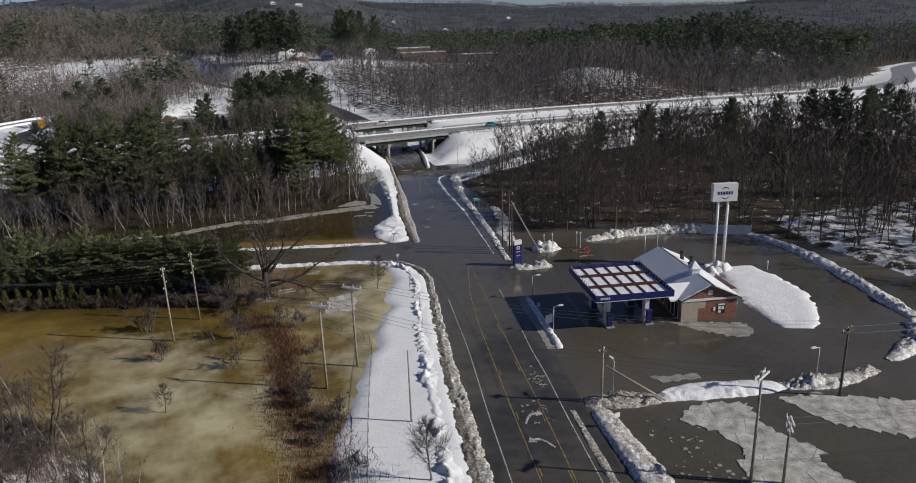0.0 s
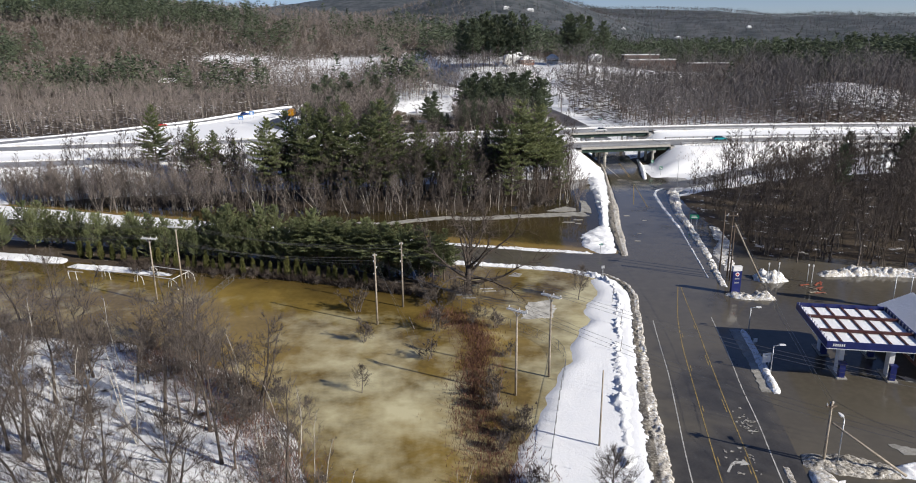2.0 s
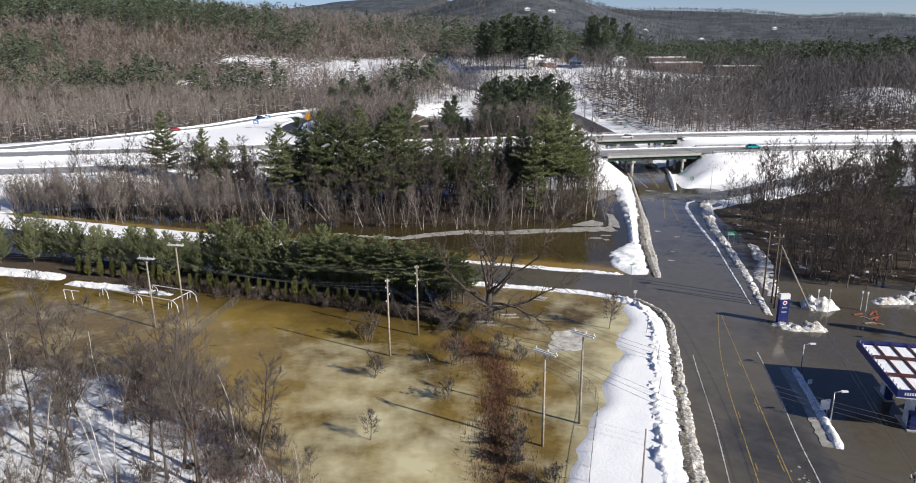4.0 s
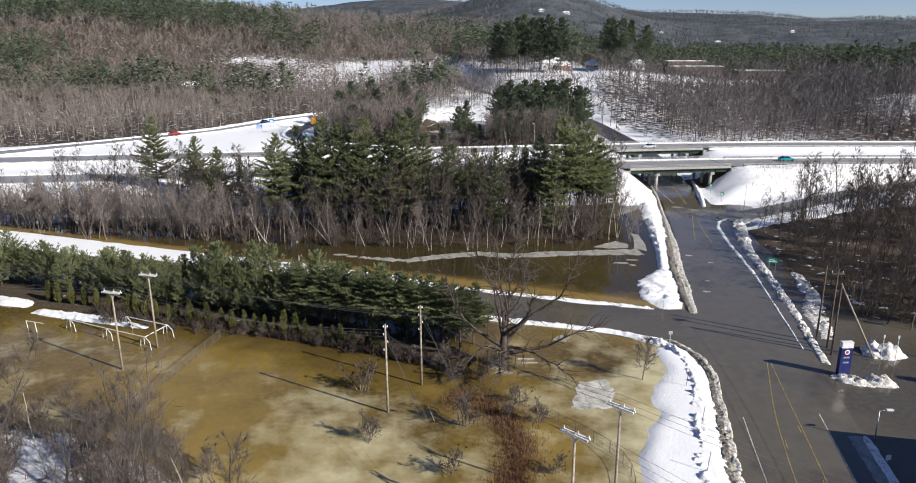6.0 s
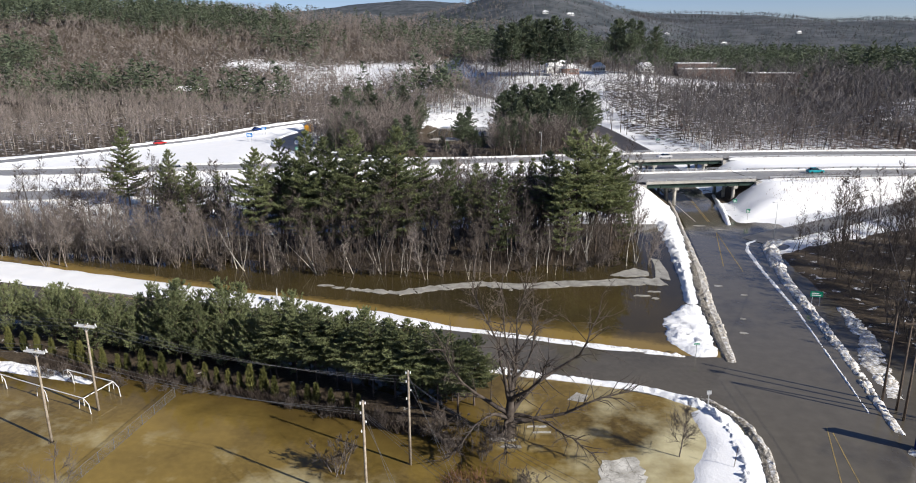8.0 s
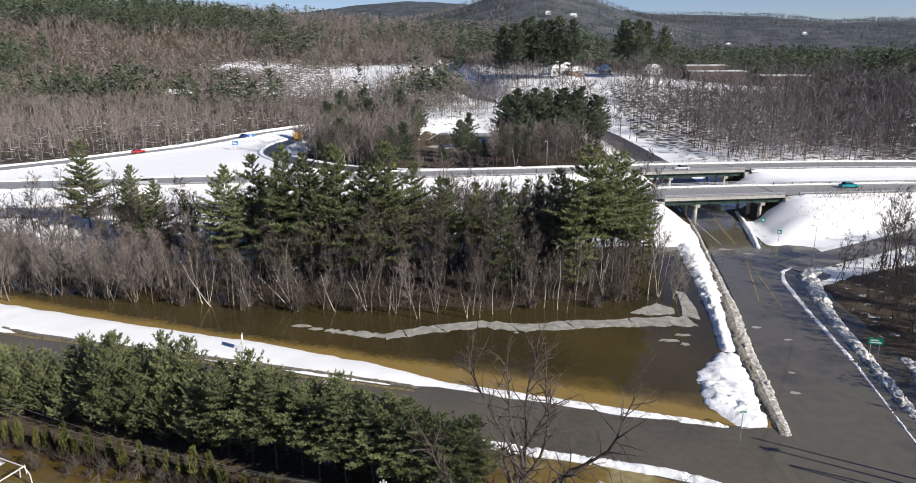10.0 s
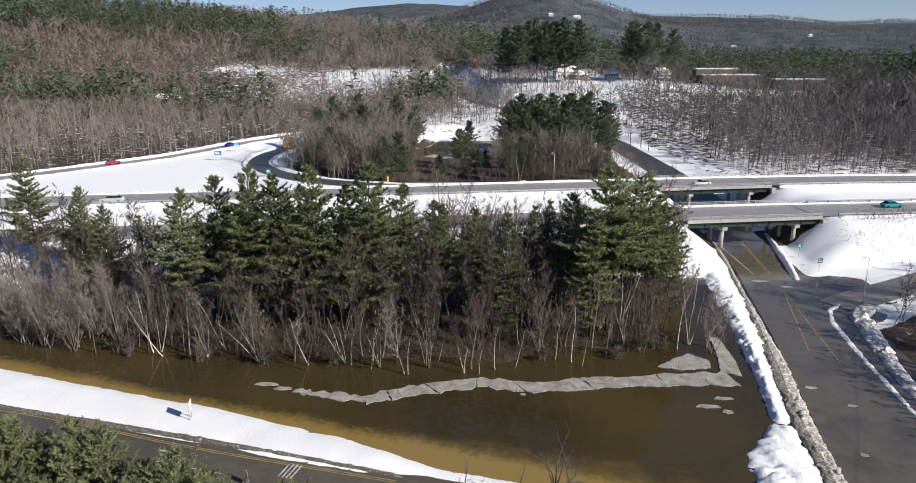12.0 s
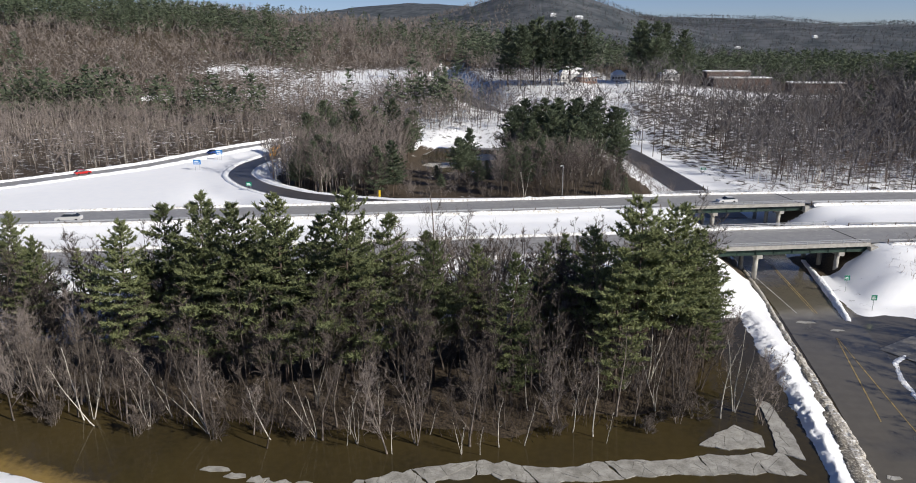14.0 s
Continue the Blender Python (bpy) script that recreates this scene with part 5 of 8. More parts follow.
hedge_pine = Grove("hedge_pine", [pine_parts(rng, 8, 2.9, 0.12, 12, 7, 0.29, 0.30, 0.14, 3, 6, 0.105, 1.0), pine_parts(rng, 8, 2.6, 0.16, 12, 7, 0.29, 0.30, 0.14, 3, 6, 0.105, 0.8), pine_parts(rng, 8, 3.2, 0.10, 12, 7, 0.29, 0.30, 0.14, 3, 6, 0.105, 0.6)],
                   (BARK_PINE, NEEDLES), ["bushy young pine in a dense dark green row"], "pine tree", "row of young pines")


def arbor_parts(rng, H, R):
    n = 620
    h = rng.uniform(0.02, 1, n) ** 0.9
    az = rng.uniform(0, 6.28, n)
    rr = R * (np.minimum(1, (h + 0.05) / 0.25)) * (1 - h) ** 0.6 * rng.uniform(0.75, 1.08, n)
    p = np.stack([rr * np.cos(az), rr * np.sin(az), h * H], -1)
    d = np.stack([np.cos(az) * 0.5, np.sin(az) * 0.5, np.full(n, 1.0)], -1) + rng.normal(size=(n, 3)) * 0.25
    return tubes([[0, 0, -0.3, 0, 0, H * 0.9, 0.06, 0.01]], 5), blades(p - d * 0.12, p + d * 0.3, 0.2 * rng.uniform(0.7, 1.4, n), rng)


arbor = Grove("arborvitae", [arbor_parts(rng, 3.0, 0.55), arbor_parts(rng, 2.8, 0.5)], (BARK, ARBOR), ["small pointed olive-green arborvitae at the field's edge"], "arborvitae", "row of arborvitae")

REST = []      # hardwoods that stand too deep in a wood to be told apart


def thicket(grove, rows, label, rng):
    """Many trees of a grove's kinds joined into one object."""
    sets = [[], []]
    for x, y, s in rows:
        g = grove.grown[rng.randrange(len(grove.grown))]
        a = rng.uniform(0, 6.28)
        m = np.array([[math.cos(a), -math.sin(a), 0], [math.sin(a), math.cos(a), 0], [0, 0, 1]]) * s
        o = np.array([x, y, height(x, y)])
        for k in range(2):
            sets[k].append((g[k][0] @ m.T + o, g[k][1]))
    root = thing("hardwood_thicket", Matrix.Identity(4), label, "woods", kind="stuff")
    for k, n in enumerate(grove.names):
        part(n, mesh_of(n, *joined(*sets[k]), grove.mats[k]), root)


# wooded island: pines first
R = random.Random(21)
for x, y, h, k in ((-48.2, 148, 21, 0), (-44, 151, 22.5, 1), (-38.2, 149, 24.3, 2), (-34.4, 150, 23, 0), (-28.2, 148, 24.6, 2), (-19.9, 149, 25, 2), (-31, 154, 20.5, 1), (-24, 153, 21, 0), (-16.3, 156, 20.5, 1), (-9.5, 150, 18.9, 1),
                   (0.6, 145, 19.2, 3), (10.9, 152, 20.3, 4), (15.9, 150, 25, 4), (20.1, 152, 23.5, 4), (23.5, 155, 20, 4), (13.2, 147, 19.5, 3), (4.5, 152, 18.5, 3), (-4, 154, 17.5, 1), (-64.2, 153, 17.2, 0), (-72.2, 160, 17.2, 2),
                   (-85, 165, 18, 2), (-59.5, 156, 15, 3), (-41, 158, 18.5, 1), (-22, 161, 18, 1), (-12, 161, 17, 1), (7, 158, 18, 3), (18, 160, 18, 4), (-36, 161, 18, 0), (26.5, 158, 15.5, 3)):
    pines.plant(x, y, h / 22 * (1.0 if h > 19 else 0.9), sz=h / 22, pick=k, rng=R)
rows = []
for k in range(760):
    x = R.uniform(-118, 33)
    y0 = float(np.interp(x, SHORE_X, SHORE_Y))
    y1 = 187 + 0.2 * x - 10
    y = y0 + abs(R.gauss(0, 0.5)) * (y1 - y0) - 0.5
    if y > y1 + 4:
        continue
    h = R.uniform(9, 17) * (0.82 if x < -40 and y < y0 + 11 else 0.62 if x >= -40 and y < y0 + 8 else 0.95)
    if x >= -48 and y < y0 + 8 and k % 5 < 4:
        continue
    rows.append((y - y0 - (9 if x < -45 else 0), x, y, h))
rows.sort()
for k, (_, x, y, h) in enumerate(rows):
    if R.random() < 0.07:
        birch.plant(x, y, h / 13, rng=R, tilt=(R.gauss(0, 4), R.gauss(0, 4)))
    elif x < -56 and k < 230:
        pale.plant(x, y, h / 14, rng=R, tilt=(R.gauss(0, 5), R.gauss(0, 5)))
    elif k < 190:
        (pale if R.random() < 0.12 else bare).plant(x, y, h / 14, rng=R, tilt=(R.gauss(0, 4), R.gauss(0, 4)))
    else:
        REST.append((x, y, h / 14 * 1.12))
for x, y, h, tx, ty in ((-47.4, 136.7, 11, 0, -22), (-40, 140, 9, 6, -16), (-33.5, 136, 8.5, 0, -18), (-26, 135.5, 9, 0, -12), (27.5, 146, 11, 0, 12), (25.5, 144.5, 12, -4, 9), (-0.5, 136, 8, 0, 6), (10, 139, 9.5, 0, 6)):
    birch.plant(x, y, h / 11, rng=R, tilt=(tx, ty), turn=0.0)
for k in range(46):
    x = R.choice((R.uniform(-14, 13), R.uniform(-14, 13), R.uniform(-95, -50)))
    (pale if k % 3 else bare).plant(x, R.uniform(152, 168) + 0.2 * min(0, x), R.uniform(1.1, 1.4) * (1.0 if x > -20 else 0.85), rng=R, tilt=(R.gauss(0, 3), R.gauss(0, 3)))
for k in range(15):
    x = R.uniform(-50, 24)
    birch.plant(x, float(np.interp(x, SHORE_X, SHORE_Y)) + R.uniform(-0.5, 6), R.uniform(0.42, 0.78), rng=R, tilt=(R.gauss(0, 5), R.gauss(0, 9)))
for k in range(26):
    x = R.uniform(-20, 15)
    (pale if k % 2 else bare).plant(x, R.uniform(154, 170), R.uniform(1.3, 1.6), rng=R, tilt=(R.gauss(0, 3), R.gauss(0, 3)))
for k in range(30):
    x = R.uniform(-46, 24)
    (pale if k % 3 == 0 else bare).plant(x, float(np.interp(x, SHORE_X, SHORE_Y)) + R.uniform(0.5, 8), R.uniform(0.6, 0.95), rng=R, tilt=(R.gauss(0, 4), R.gauss(0, 4)))
for k in range(12):
    pale.plant(R.uniform(24, 31), R.uniform(143, 166), R.uniform(0.6, 0.85), rng=R, tilt=(R.gauss(0, 4), R.uniform(0, 9)), turn=0.0)
for k in range(26):
    x = R.uniform(-95, 31)
    shrub.plant(x, float(np.interp(x, SHORE_X, SHORE_Y)) + R.uniform(-0.5, 3), R.uniform(0.6, 1.3), rng=R)

# row of young pines and arborvitae on the side street's south verge
for k in range(56):
    t = k / 55
    x = -66 + 64 * t + R.uniform(-0.6, 0.6)
    yc = float(np.interp(x, [-66, -34, -1], [105.6, 98.2, 87.8]))
    if t > 0.62 and k % 3 == 0:
        continue
    hedge_pine.plant(x, yc + (-3.4, 1.9, -0.7)[k % 3] + R.uniform(-0.6, 0.6), 0.86 * R.choice((0.84, 0.92, 1.0, 1.05, 1.12, 1.22)) * R.uniform(0.95, 1.05) * (1.0 if t < 0.3 else 1.18 if t < 0.9 else 1.0), rng=R)
for k in range(20):
    x = -27 + 26 * k / 19 + R.uniform(-0.5, 0.5)
    yc = float(np.interp(x, [-66, -34, -1], [105.6, 98.2, 87.8]))
    pines.plant(x, yc + (-3.0, 0.3)[k % 2] + R.uniform(-0.5, 0.5), R.uniform(0.5, 0.6), sz=R.uniform(0.40, 0.46), pick=(4, 1)[k % 2], rng=R)
for x, y in ((-88, 108.5), (-85, 106), (-91, 105), (-82.5, 108), (-94, 109), (-86, 111), (-79.5, 106.5), (-97, 106), (-99, 111)):
    hedge_pine.plant(x, y, R.uniform(0.9, 1.1), rng=R)
for x, y in ((-69, 105.6), (-72, 107.5), (-75, 105.2), (-71, 103.4), (-77.5, 107.6)):
    hedge_pine.plant(x, y, R.uniform(0.8, 0.98), rng=R)
for x, y in ((-72, 99.6), (-70, 99.0), (-67.5, 98.6), (-65, 98.1), (-62.5, 97.4), (-60, 96.8)):
    arbor.plant(x, y, R.uniform(0.9, 1.2), rng=R)
for k in range(24):
    t = k / 23
    x = -56 + 42 * t + R.uniform(-0.5, 0.5)
    arbor.plant(x, float(np.interp(x, [-60, -34, -1], [95.5, 90.5, 80.5])) + R.uniform(-0.3, 0.3), R.uniform(0.8, 1.2), rng=R)
for k in range(26):
    x = R.uniform(-60, 0)
    shrub.plant(x, float(np.interp(x, [-64, -34, -1], [92.4, 88.6, 78.5])) + R.uniform(-0.6, 0.8), R.uniform(0.45, 0.8), rng=R)

# the great oak by the corner, lone shrubs and saplings in the field
def oak_parts(rng, H):
    """A short stout trunk that breaks low into heavy, crooked, wide-spreading limbs."""
    segs, ta, tb = [], [], []
    for z0, z1, r0, r1 in ((-0.4, 0.3, 1.0, 0.78), (0.3, 2.2, 0.78, 0.66), (2.2, 4.2, 0.62, 0.48), (4.2, 6.0, 0.48, 0.3)):
        segs.append([0.03 * z0, 0.05 * z0, z0, 0.03 * z1, 0.05 * z1, z1, r0, r1])
    # height of the fork, bearing, climb, length, girth
    limbs = [(2.2, 0.0, 0.34, 0.86, 0.36), (2.8, -0.45, 0.55, 0.62, 0.28), (3.0, 0.25, 0.95, 0.98, 0.36), (3.4, 0.7, 1.7, 0.88, 0.32), (3.0, 1.7, 1.3, 0.7, 0.27), (4.2, 2.5, 2.1, 0.82, 0.3),
             (3.2, 3.2, 1.15, 0.8, 0.32), (2.6, 3.5, 0.5, 0.58, 0.27), (2.4, 4.6, 0.6, 0.5, 0.25), (4.6, 5.3, 2.0, 0.74, 0.27), (5.4, 1.2, 4.2, 0.76, 0.27), (5.6, 3.9, 3.2, 0.76, 0.26), (5.8, 0.2, 2.6, 0.72, 0.25)]
    for z, az, climb, reach, r in limbs:
        L = H * reach
        d = unit(np.array([math.cos(az), math.sin(az), climb]))
        p = np.array([0.03 * z, 0.05 * z, z])
        for step in range(9):
            d = unit(d + rng.normal(size=3) * 0.17 + np.array([0, 0, -0.08 if climb < 0.7 and step > 3 else 0.03]))
            q = p + d * L / 9
            segs.append([*p, *q, r, r * 0.82])
            for m in range(1 + step // 2):
                o = p + (q - p) * rng.uniform(0, 1)
                e = unit(d + rng.normal(size=3) * 0.65 + np.array([0, 0, 0.1]))
                l = L * rng.uniform(0.12, 0.3)
                w = o + e * l * 0.5
                e2 = unit(e + rng.normal(size=3) * 0.35)
                segs.append([*o, *w, max(0.05, r * 0.4), 0.04])
                segs.append([*w, *(w + e2 * l * 0.5), 0.04, 0.014])
                for t in range(15):
                    u = rng.uniform(0.25, 1.0)
                    c = o + e * l * u if u < 0.5 else w + e2 * l * (u - 0.5)
                    ta.append(c)
                    tb.append(c + unit(e + rng.normal(size=3) * 0.65 + np.array([0, 0, -0.1])) * rng.uniform(0.5, 1.7))
            p, r = q, r * 0.82
    # suckers round the foot
    for k in range(60):
        o = np.array([rng.normal() * 1.5 - 0.6, rng.normal() * 1.2, 0.0])
        segs.append([*o, *(o + np.array([rng.normal() * 0.5, rng.normal() * 0.5, rng.uniform(1.5, 4.0)])), 0.035, 0.01])
    return tubes(segs, 6), blades(np.array(ta), np.array(tb), 0.024 * rng.uniform(0.6, 1.3, len(ta)), rng)


oak = Grove("oak_tree", [oak_parts(np.random.default_rng(9), 16.4)], (BARK_DARK, TWIGS), ["broad old leafless oak with heavy spreading limbs"], "oak tree", "")
oak.plant(3.2, 81.2, 1.0, pick=0, turn=0.0, rng=R)
for x, y, s in ((-14.1, 72.9, 1.55), (-1.1, 65.5, 1.4), (-10.8, 61.5, 1.15), (-1.7, 56.2, 1.05), (0.5, 76.5, 0.8), (-2.5, 79, 1.1), (-4.5, 80.5, 1.2), (1.2, 78.2, 1.0), (-3, 76.6, 0.9)):
    shrub.plant(x, y, s, rng=R, z=-0.1)
sapling = Grove("young_tree", [bare_parts(np.random.default_rng(12), 4.4, 0.42, 0.22, 26, 12, 0.055, 0.8, 0.012)], (BARK, TWIGS), ["small leafless ornamental tree"], "young tree", "young trees")
for x, y, s in ((21.2, 78.5, 1.45), (17.2, 24.5, 1.7), (-9, 47, 0.9), (-14, 41, 0.7)):
    sapling.plant(x, y, s, rng=R, z=max(-0.1, height(x, y)))


def brush(line, n, tall, label, seed, mat, depth=-0.2, wide=0.07):
    """Dense low brush along a line whose third value is its half width."""
    g = np.random.default_rng(seed)
    q = smooth_line(line, 0.5)
    i = g.integers(0, len(q), n)
    off = g.normal(size=n) * (0.35 + 0.4 * g.uniform(size=n)) * q[i, 2]
    xy = q[i, :2] + normals(q)[i] * off[:, None] + g.normal(size=(n, 2)) * 0.3
    z = heights(xy[:, 0], xy[:, 1])
    xy, z = xy[z > depth], np.maximum(z[z > depth], -0.15)
    n = len(z)
    a = np.concatenate([xy, z[:, None]], 1)
    d = np.concatenate([g.normal(size=(n, 2)) * 0.35, np.ones((n, 1))], 1) * (tall * g.uniform(0.4, 1.2, n))[:, None]
    tagged(new("brush", mesh_of("brush", *blades(a, a + d, wide * g.uniform(0.6, 1.5, n), g), mat)), label, "brush", kind="stuff")


brush([(-3, 72.5, 3.0), (3, 69.5, 3.0), (5.6, 62, 2.4), (4.4, 53, 2.2), (5, 42, 3.0), (7.2, 30, 3.6), (8, 15, 4)], 15000, 0.85, "dense red-brown leafless brush standing in the flood", 61, TWIGS_RED, -9)
# this brush carries the shade beneath the pine row in its colour
brush([(-62, 95, 1.6), (-39.6, 90.2, 1.6), (-24.7, 86.8, 1.6), (-12, 82.5, 1.8), (0, 76, 2.2)], 13000, 1.5, "weeds and brush darkened for shade along the pine row", 62, TWIGS_SHADED)
brush([(-72, 68, 3), (-45, 60, 3), (-30, 53, 3), (-18, 40, 3.2), (-9, 24, 3)], 5000, 1.4, "tangled brown brush along the flooded field", 63, TWIGS)
brush([(-92, 40, 9), (-70, 38, 11), (-52, 30, 11), (-36, 24, 9), (-26, 16, 8)], 2600, 2.4, "tall grey-brown brush under the foreground trees", 68, TWIGS, -0.2, 0.045)
brush([(-40, 56, 4), (-29, 48, 4), (-20, 38, 4), (-13, 28, 3.5), (-8, 14, 3)], 3600, 2.0, "tall red-brown brush along the wood's edge", 69, TWIGS_RED, -0.5, 0.05)
# shore brush in the same shade-darkened twigs
brush([(-70, 143, 7), (-30, 139, 7), (0, 141, 7), (20, 149, 6), (29, 164, 5)], 5200, 1.7, "tangled brown brush darkened for shade along the island's shore", 64, TWIGS_SHADED)
brush([(70, 191, 5.0), (84, 197, 6.0), (104, 203, 5.0), (130, 208, 3.0)], 800, 1.0, "sparse brown brush on the highway's snowy bank", 65, TWIGS_RED)
brush([(-62, 131.5, 0.8), (-50, 128.3, 1.0), (-42, 126.2, 0.7)], 500, 0.6, "rusty brown weeds at the snow's edge", 66, TWIGS_RED)
for k in range(14):
    t = R.random()
    shrub.plant(float(np.interp(t, [0, 0.15, 0.5, 1], [2.5, 6.5, 6, 9.5])) + R.gauss(0, 1.2), 73 - 46 * t + R.uniform(-1, 1), R.uniform(0.6, 1.1), rng=R, z=-0.1)

# foreground wood
spread_rng = np.random.default_rng(17)
broad = Grove("hardwood_tree", [bare_parts(spread_rng, 13, 0.38, 0.30, 15, 12, 0.2, 0.8, 0.026, 0.07, 1, 8, thick=0.42), bare_parts(spread_rng, 13, 0.34, 0.36, 14, 12, 0.18, 1.0, 0.026, 0.1, 1, 8, thick=0.42), bare_parts(spread_rng, 13, 0.42, 0.28, 16, 12, 0.22, 0.7, 0.026, 0.06, 1, 8, thick=0.42), bare_parts(spread_rng, 12, 0.34, 0.25, 16, 12, 0.2, 0.9, 0.026, 0.08, 2, 8, thick=0.42)],
              (BARK_DARK, TWIGS), ["leafless hardwood with a dark trunk and open crown", "leaning dark-trunked hardwood without leaves"], "hardwood tree", "hardwoods by the flooded field")
for k in range(190):
    x, y = R.uniform(-95, -5), R.uniform(8, 68)
    e = float(np.interp(x, [-90, -68, -39, -26, -14, -8, -3], [70, 67, 60, 52, 36, 20, -10]))
    if y > e - 0.5:
        continue
    s = R.uniform(0.75, 1.05)
    if R.random() < 0.27:
        birch.plant(x, y, s * 1.05, rng=R, tilt=(R.gauss(0, 4), R.gauss(0, 4)))
    else:
        broad.plant(x, y, s, rng=R, tilt=(R.gauss(0, 4), R.gauss(0, 4)))
for x, y, s in ((-9, 26, 0.8), (-6.5, 22, 0.7), (-11, 30, 0.75), (9, 21, 0.55), (10.5, 18, 0.6), (6, 17, 0.6), (3, 24, 0.5)):
    birch.plant(x, y, s, rng=R, z=-0.1, tilt=(R.gauss(0, 4), R.gauss(0, 4)))
for k in range(60):
    x = R.uniform(-80, -8)
    e = float(np.interp(x, [-90, -68, -39, -26, -14, -8, -3], [70, 67, 60, 52, 36, 20, -10]))
    shrub.plant(x, e - abs(R.gauss(0, 9)) + 2.5, R.uniform(0.6, 1.3), rng=R)

# wood east of the road
n_e = 0
for k in range(640):
    x = 60 + 122 * R.random() ** 1.2
    lo = float(np.interp(x, [54, 60, 68, 91, 104, 112, 180], [106, 98, 97, 93, 72, 40, 30]))
    hi = 174 + 0.32 * (x - 60)
    y = lo + (hi - lo) * R.random() ** 1.15
    d, _ = along(np.array([x]), np.array([y]), EXIT)
    if d[0] < 8:
        continue
    if R.random() < 0.015 and x > 85:
        far_pines.plant(x, y, R.uniform(0.5, 0.7), rng=R)
    elif n_e < 48 and (y - lo < 20):
        n_e += 1
        bare.plant(x, y, R.uniform(0.7, 1.1) * (0.7 if x < 68 else 1), rng=R)
    else:
        REST.append((x, y, R.uniform(0.85, 1.25) * (0.62 if x < 68 else 1)))
for x, y, h, k in ((124, 170, 15, 0), (98, 153, 13, 2), (129, 166, 14, 3), (146, 158, 17, 0), (151, 164, 16, 2), (176, 158, 18, 0), (183, 152, 19, 2), (190, 149, 18, 0), (186, 160, 17, 1), (197, 155, 18, 2), (201, 148, 17, 0), (206, 158, 18, 2), (170, 166, 16, 0), (112, 178, 13, 3)):
    far_pines.plant(x, y, h / 22, pick=k, rng=R)

# trees inside the loop ramp
for x, y, h, k in ((33, 318, 19, 0), (26, 322, 20, 2), (20, 330, 20, 0), (14, 326, 19, 1), (37, 326, 18, 2), (29, 334, 21, 2), (10, 335, 20, 0), (3, 338, 20, 2), (16, 340, 20, 2), (7, 328, 18, 0), (-1, 332, 18, 2), (23, 338, 20, 0), (-2, 306, 18, 2), (5, 300, 17, 0), (12, 304, 19, 2), (19, 300, 17, 0), (26, 305, 18, 2), (2, 313, 19, 2), (15, 314, 19, 0), (24, 314, 19, 2), (-68, 318, 18, 0), (-71, 306, 16, 2), (-62, 330, 18, 2), (-48, 342, 17, 0), (-45, 300, 13, 0), (-52, 330, 17, 0), (-60, 300, 16, 2), (-57, 316, 17, 1), (-40, 340, 15, 2), (-64, 285, 11, 2), (8, 470, 27, 0), (18, 466, 27, 2), (1, 460, 26, 1), (28, 474, 28, 2), (66, 480, 26, 0), (74, 474, 27, 2), (12, 476, 28, 0), (35, 466, 27, 2), (22, 480, 26, 1), (80, 482, 26, 0), (-6, 468, 25, 2), (70, 490, 27, 2), (92, 486, 24, 0)):
    far_pines.plant(x, y, h / 22 * 1.2, sz=h / 22 * (1.22 if y > 400 else 1.0), pick=k, rng=R)
INNER, MASS = [], []
for k in range(1250):
    x, y = (R.uniform(-74, -33), R.uniform(252, 350)) if k % 2 else (R.uniform(-32, 44), R.uniform(252, 335))
    if -38 < x < -3 and y > 288:
        continue
    d = along(np.array([x]), np.array([y]), LOOP)[0][0]
    d2 = along(np.array([x]), np.array([y]), NORTH_ROAD)[0][0]
    d3 = along(np.array([x]), np.array([y]), MEDIAN)[0][0]
    if d < 7.5 or d2 < 10 or d3 < 30:
        continue
    c = R.random()
    if c < 0.03 and y < 320:
        far_pines.plant(x, y, R.uniform(0.45, 0.68), rng=R)
    elif c < 0.07:
        far_pines.plant(x, y, R.uniform(0.22, 0.45), rng=R)
    elif c < 0.14 and not -36 < x < -3 and d2 > 20:
        birch.plant(x, y, R.uniform(0.9, 1.3), rng=R)
    elif not -36 < x < -3 and d2 > 24 and len(INNER) < 110 and d3 < 52:
        INNER.append((x, y, R.uniform(0.8, 1.15)))
    else:
        MASS.append((x, y, R.choice((8, 11, 13, 15, 17)) * R.uniform(0.9, 1.1) * (1.0 if x < -36 else 0.35 if x < -5 else 0.45 if d2 < 24 else 0.78)))
thicket(deep, INNER, "dense grey-brown leafless thicket inside the loop ramp", R)
thicket(deep, REST, "dense leafless hardwoods standing deep in the woods", R)


brush([(74, 200, 4.0), (84, 203, 4.5), (94, 206, 4.0)], 500, 1.5, "thin brown brush on the overpass bank", 67, TWIGS)


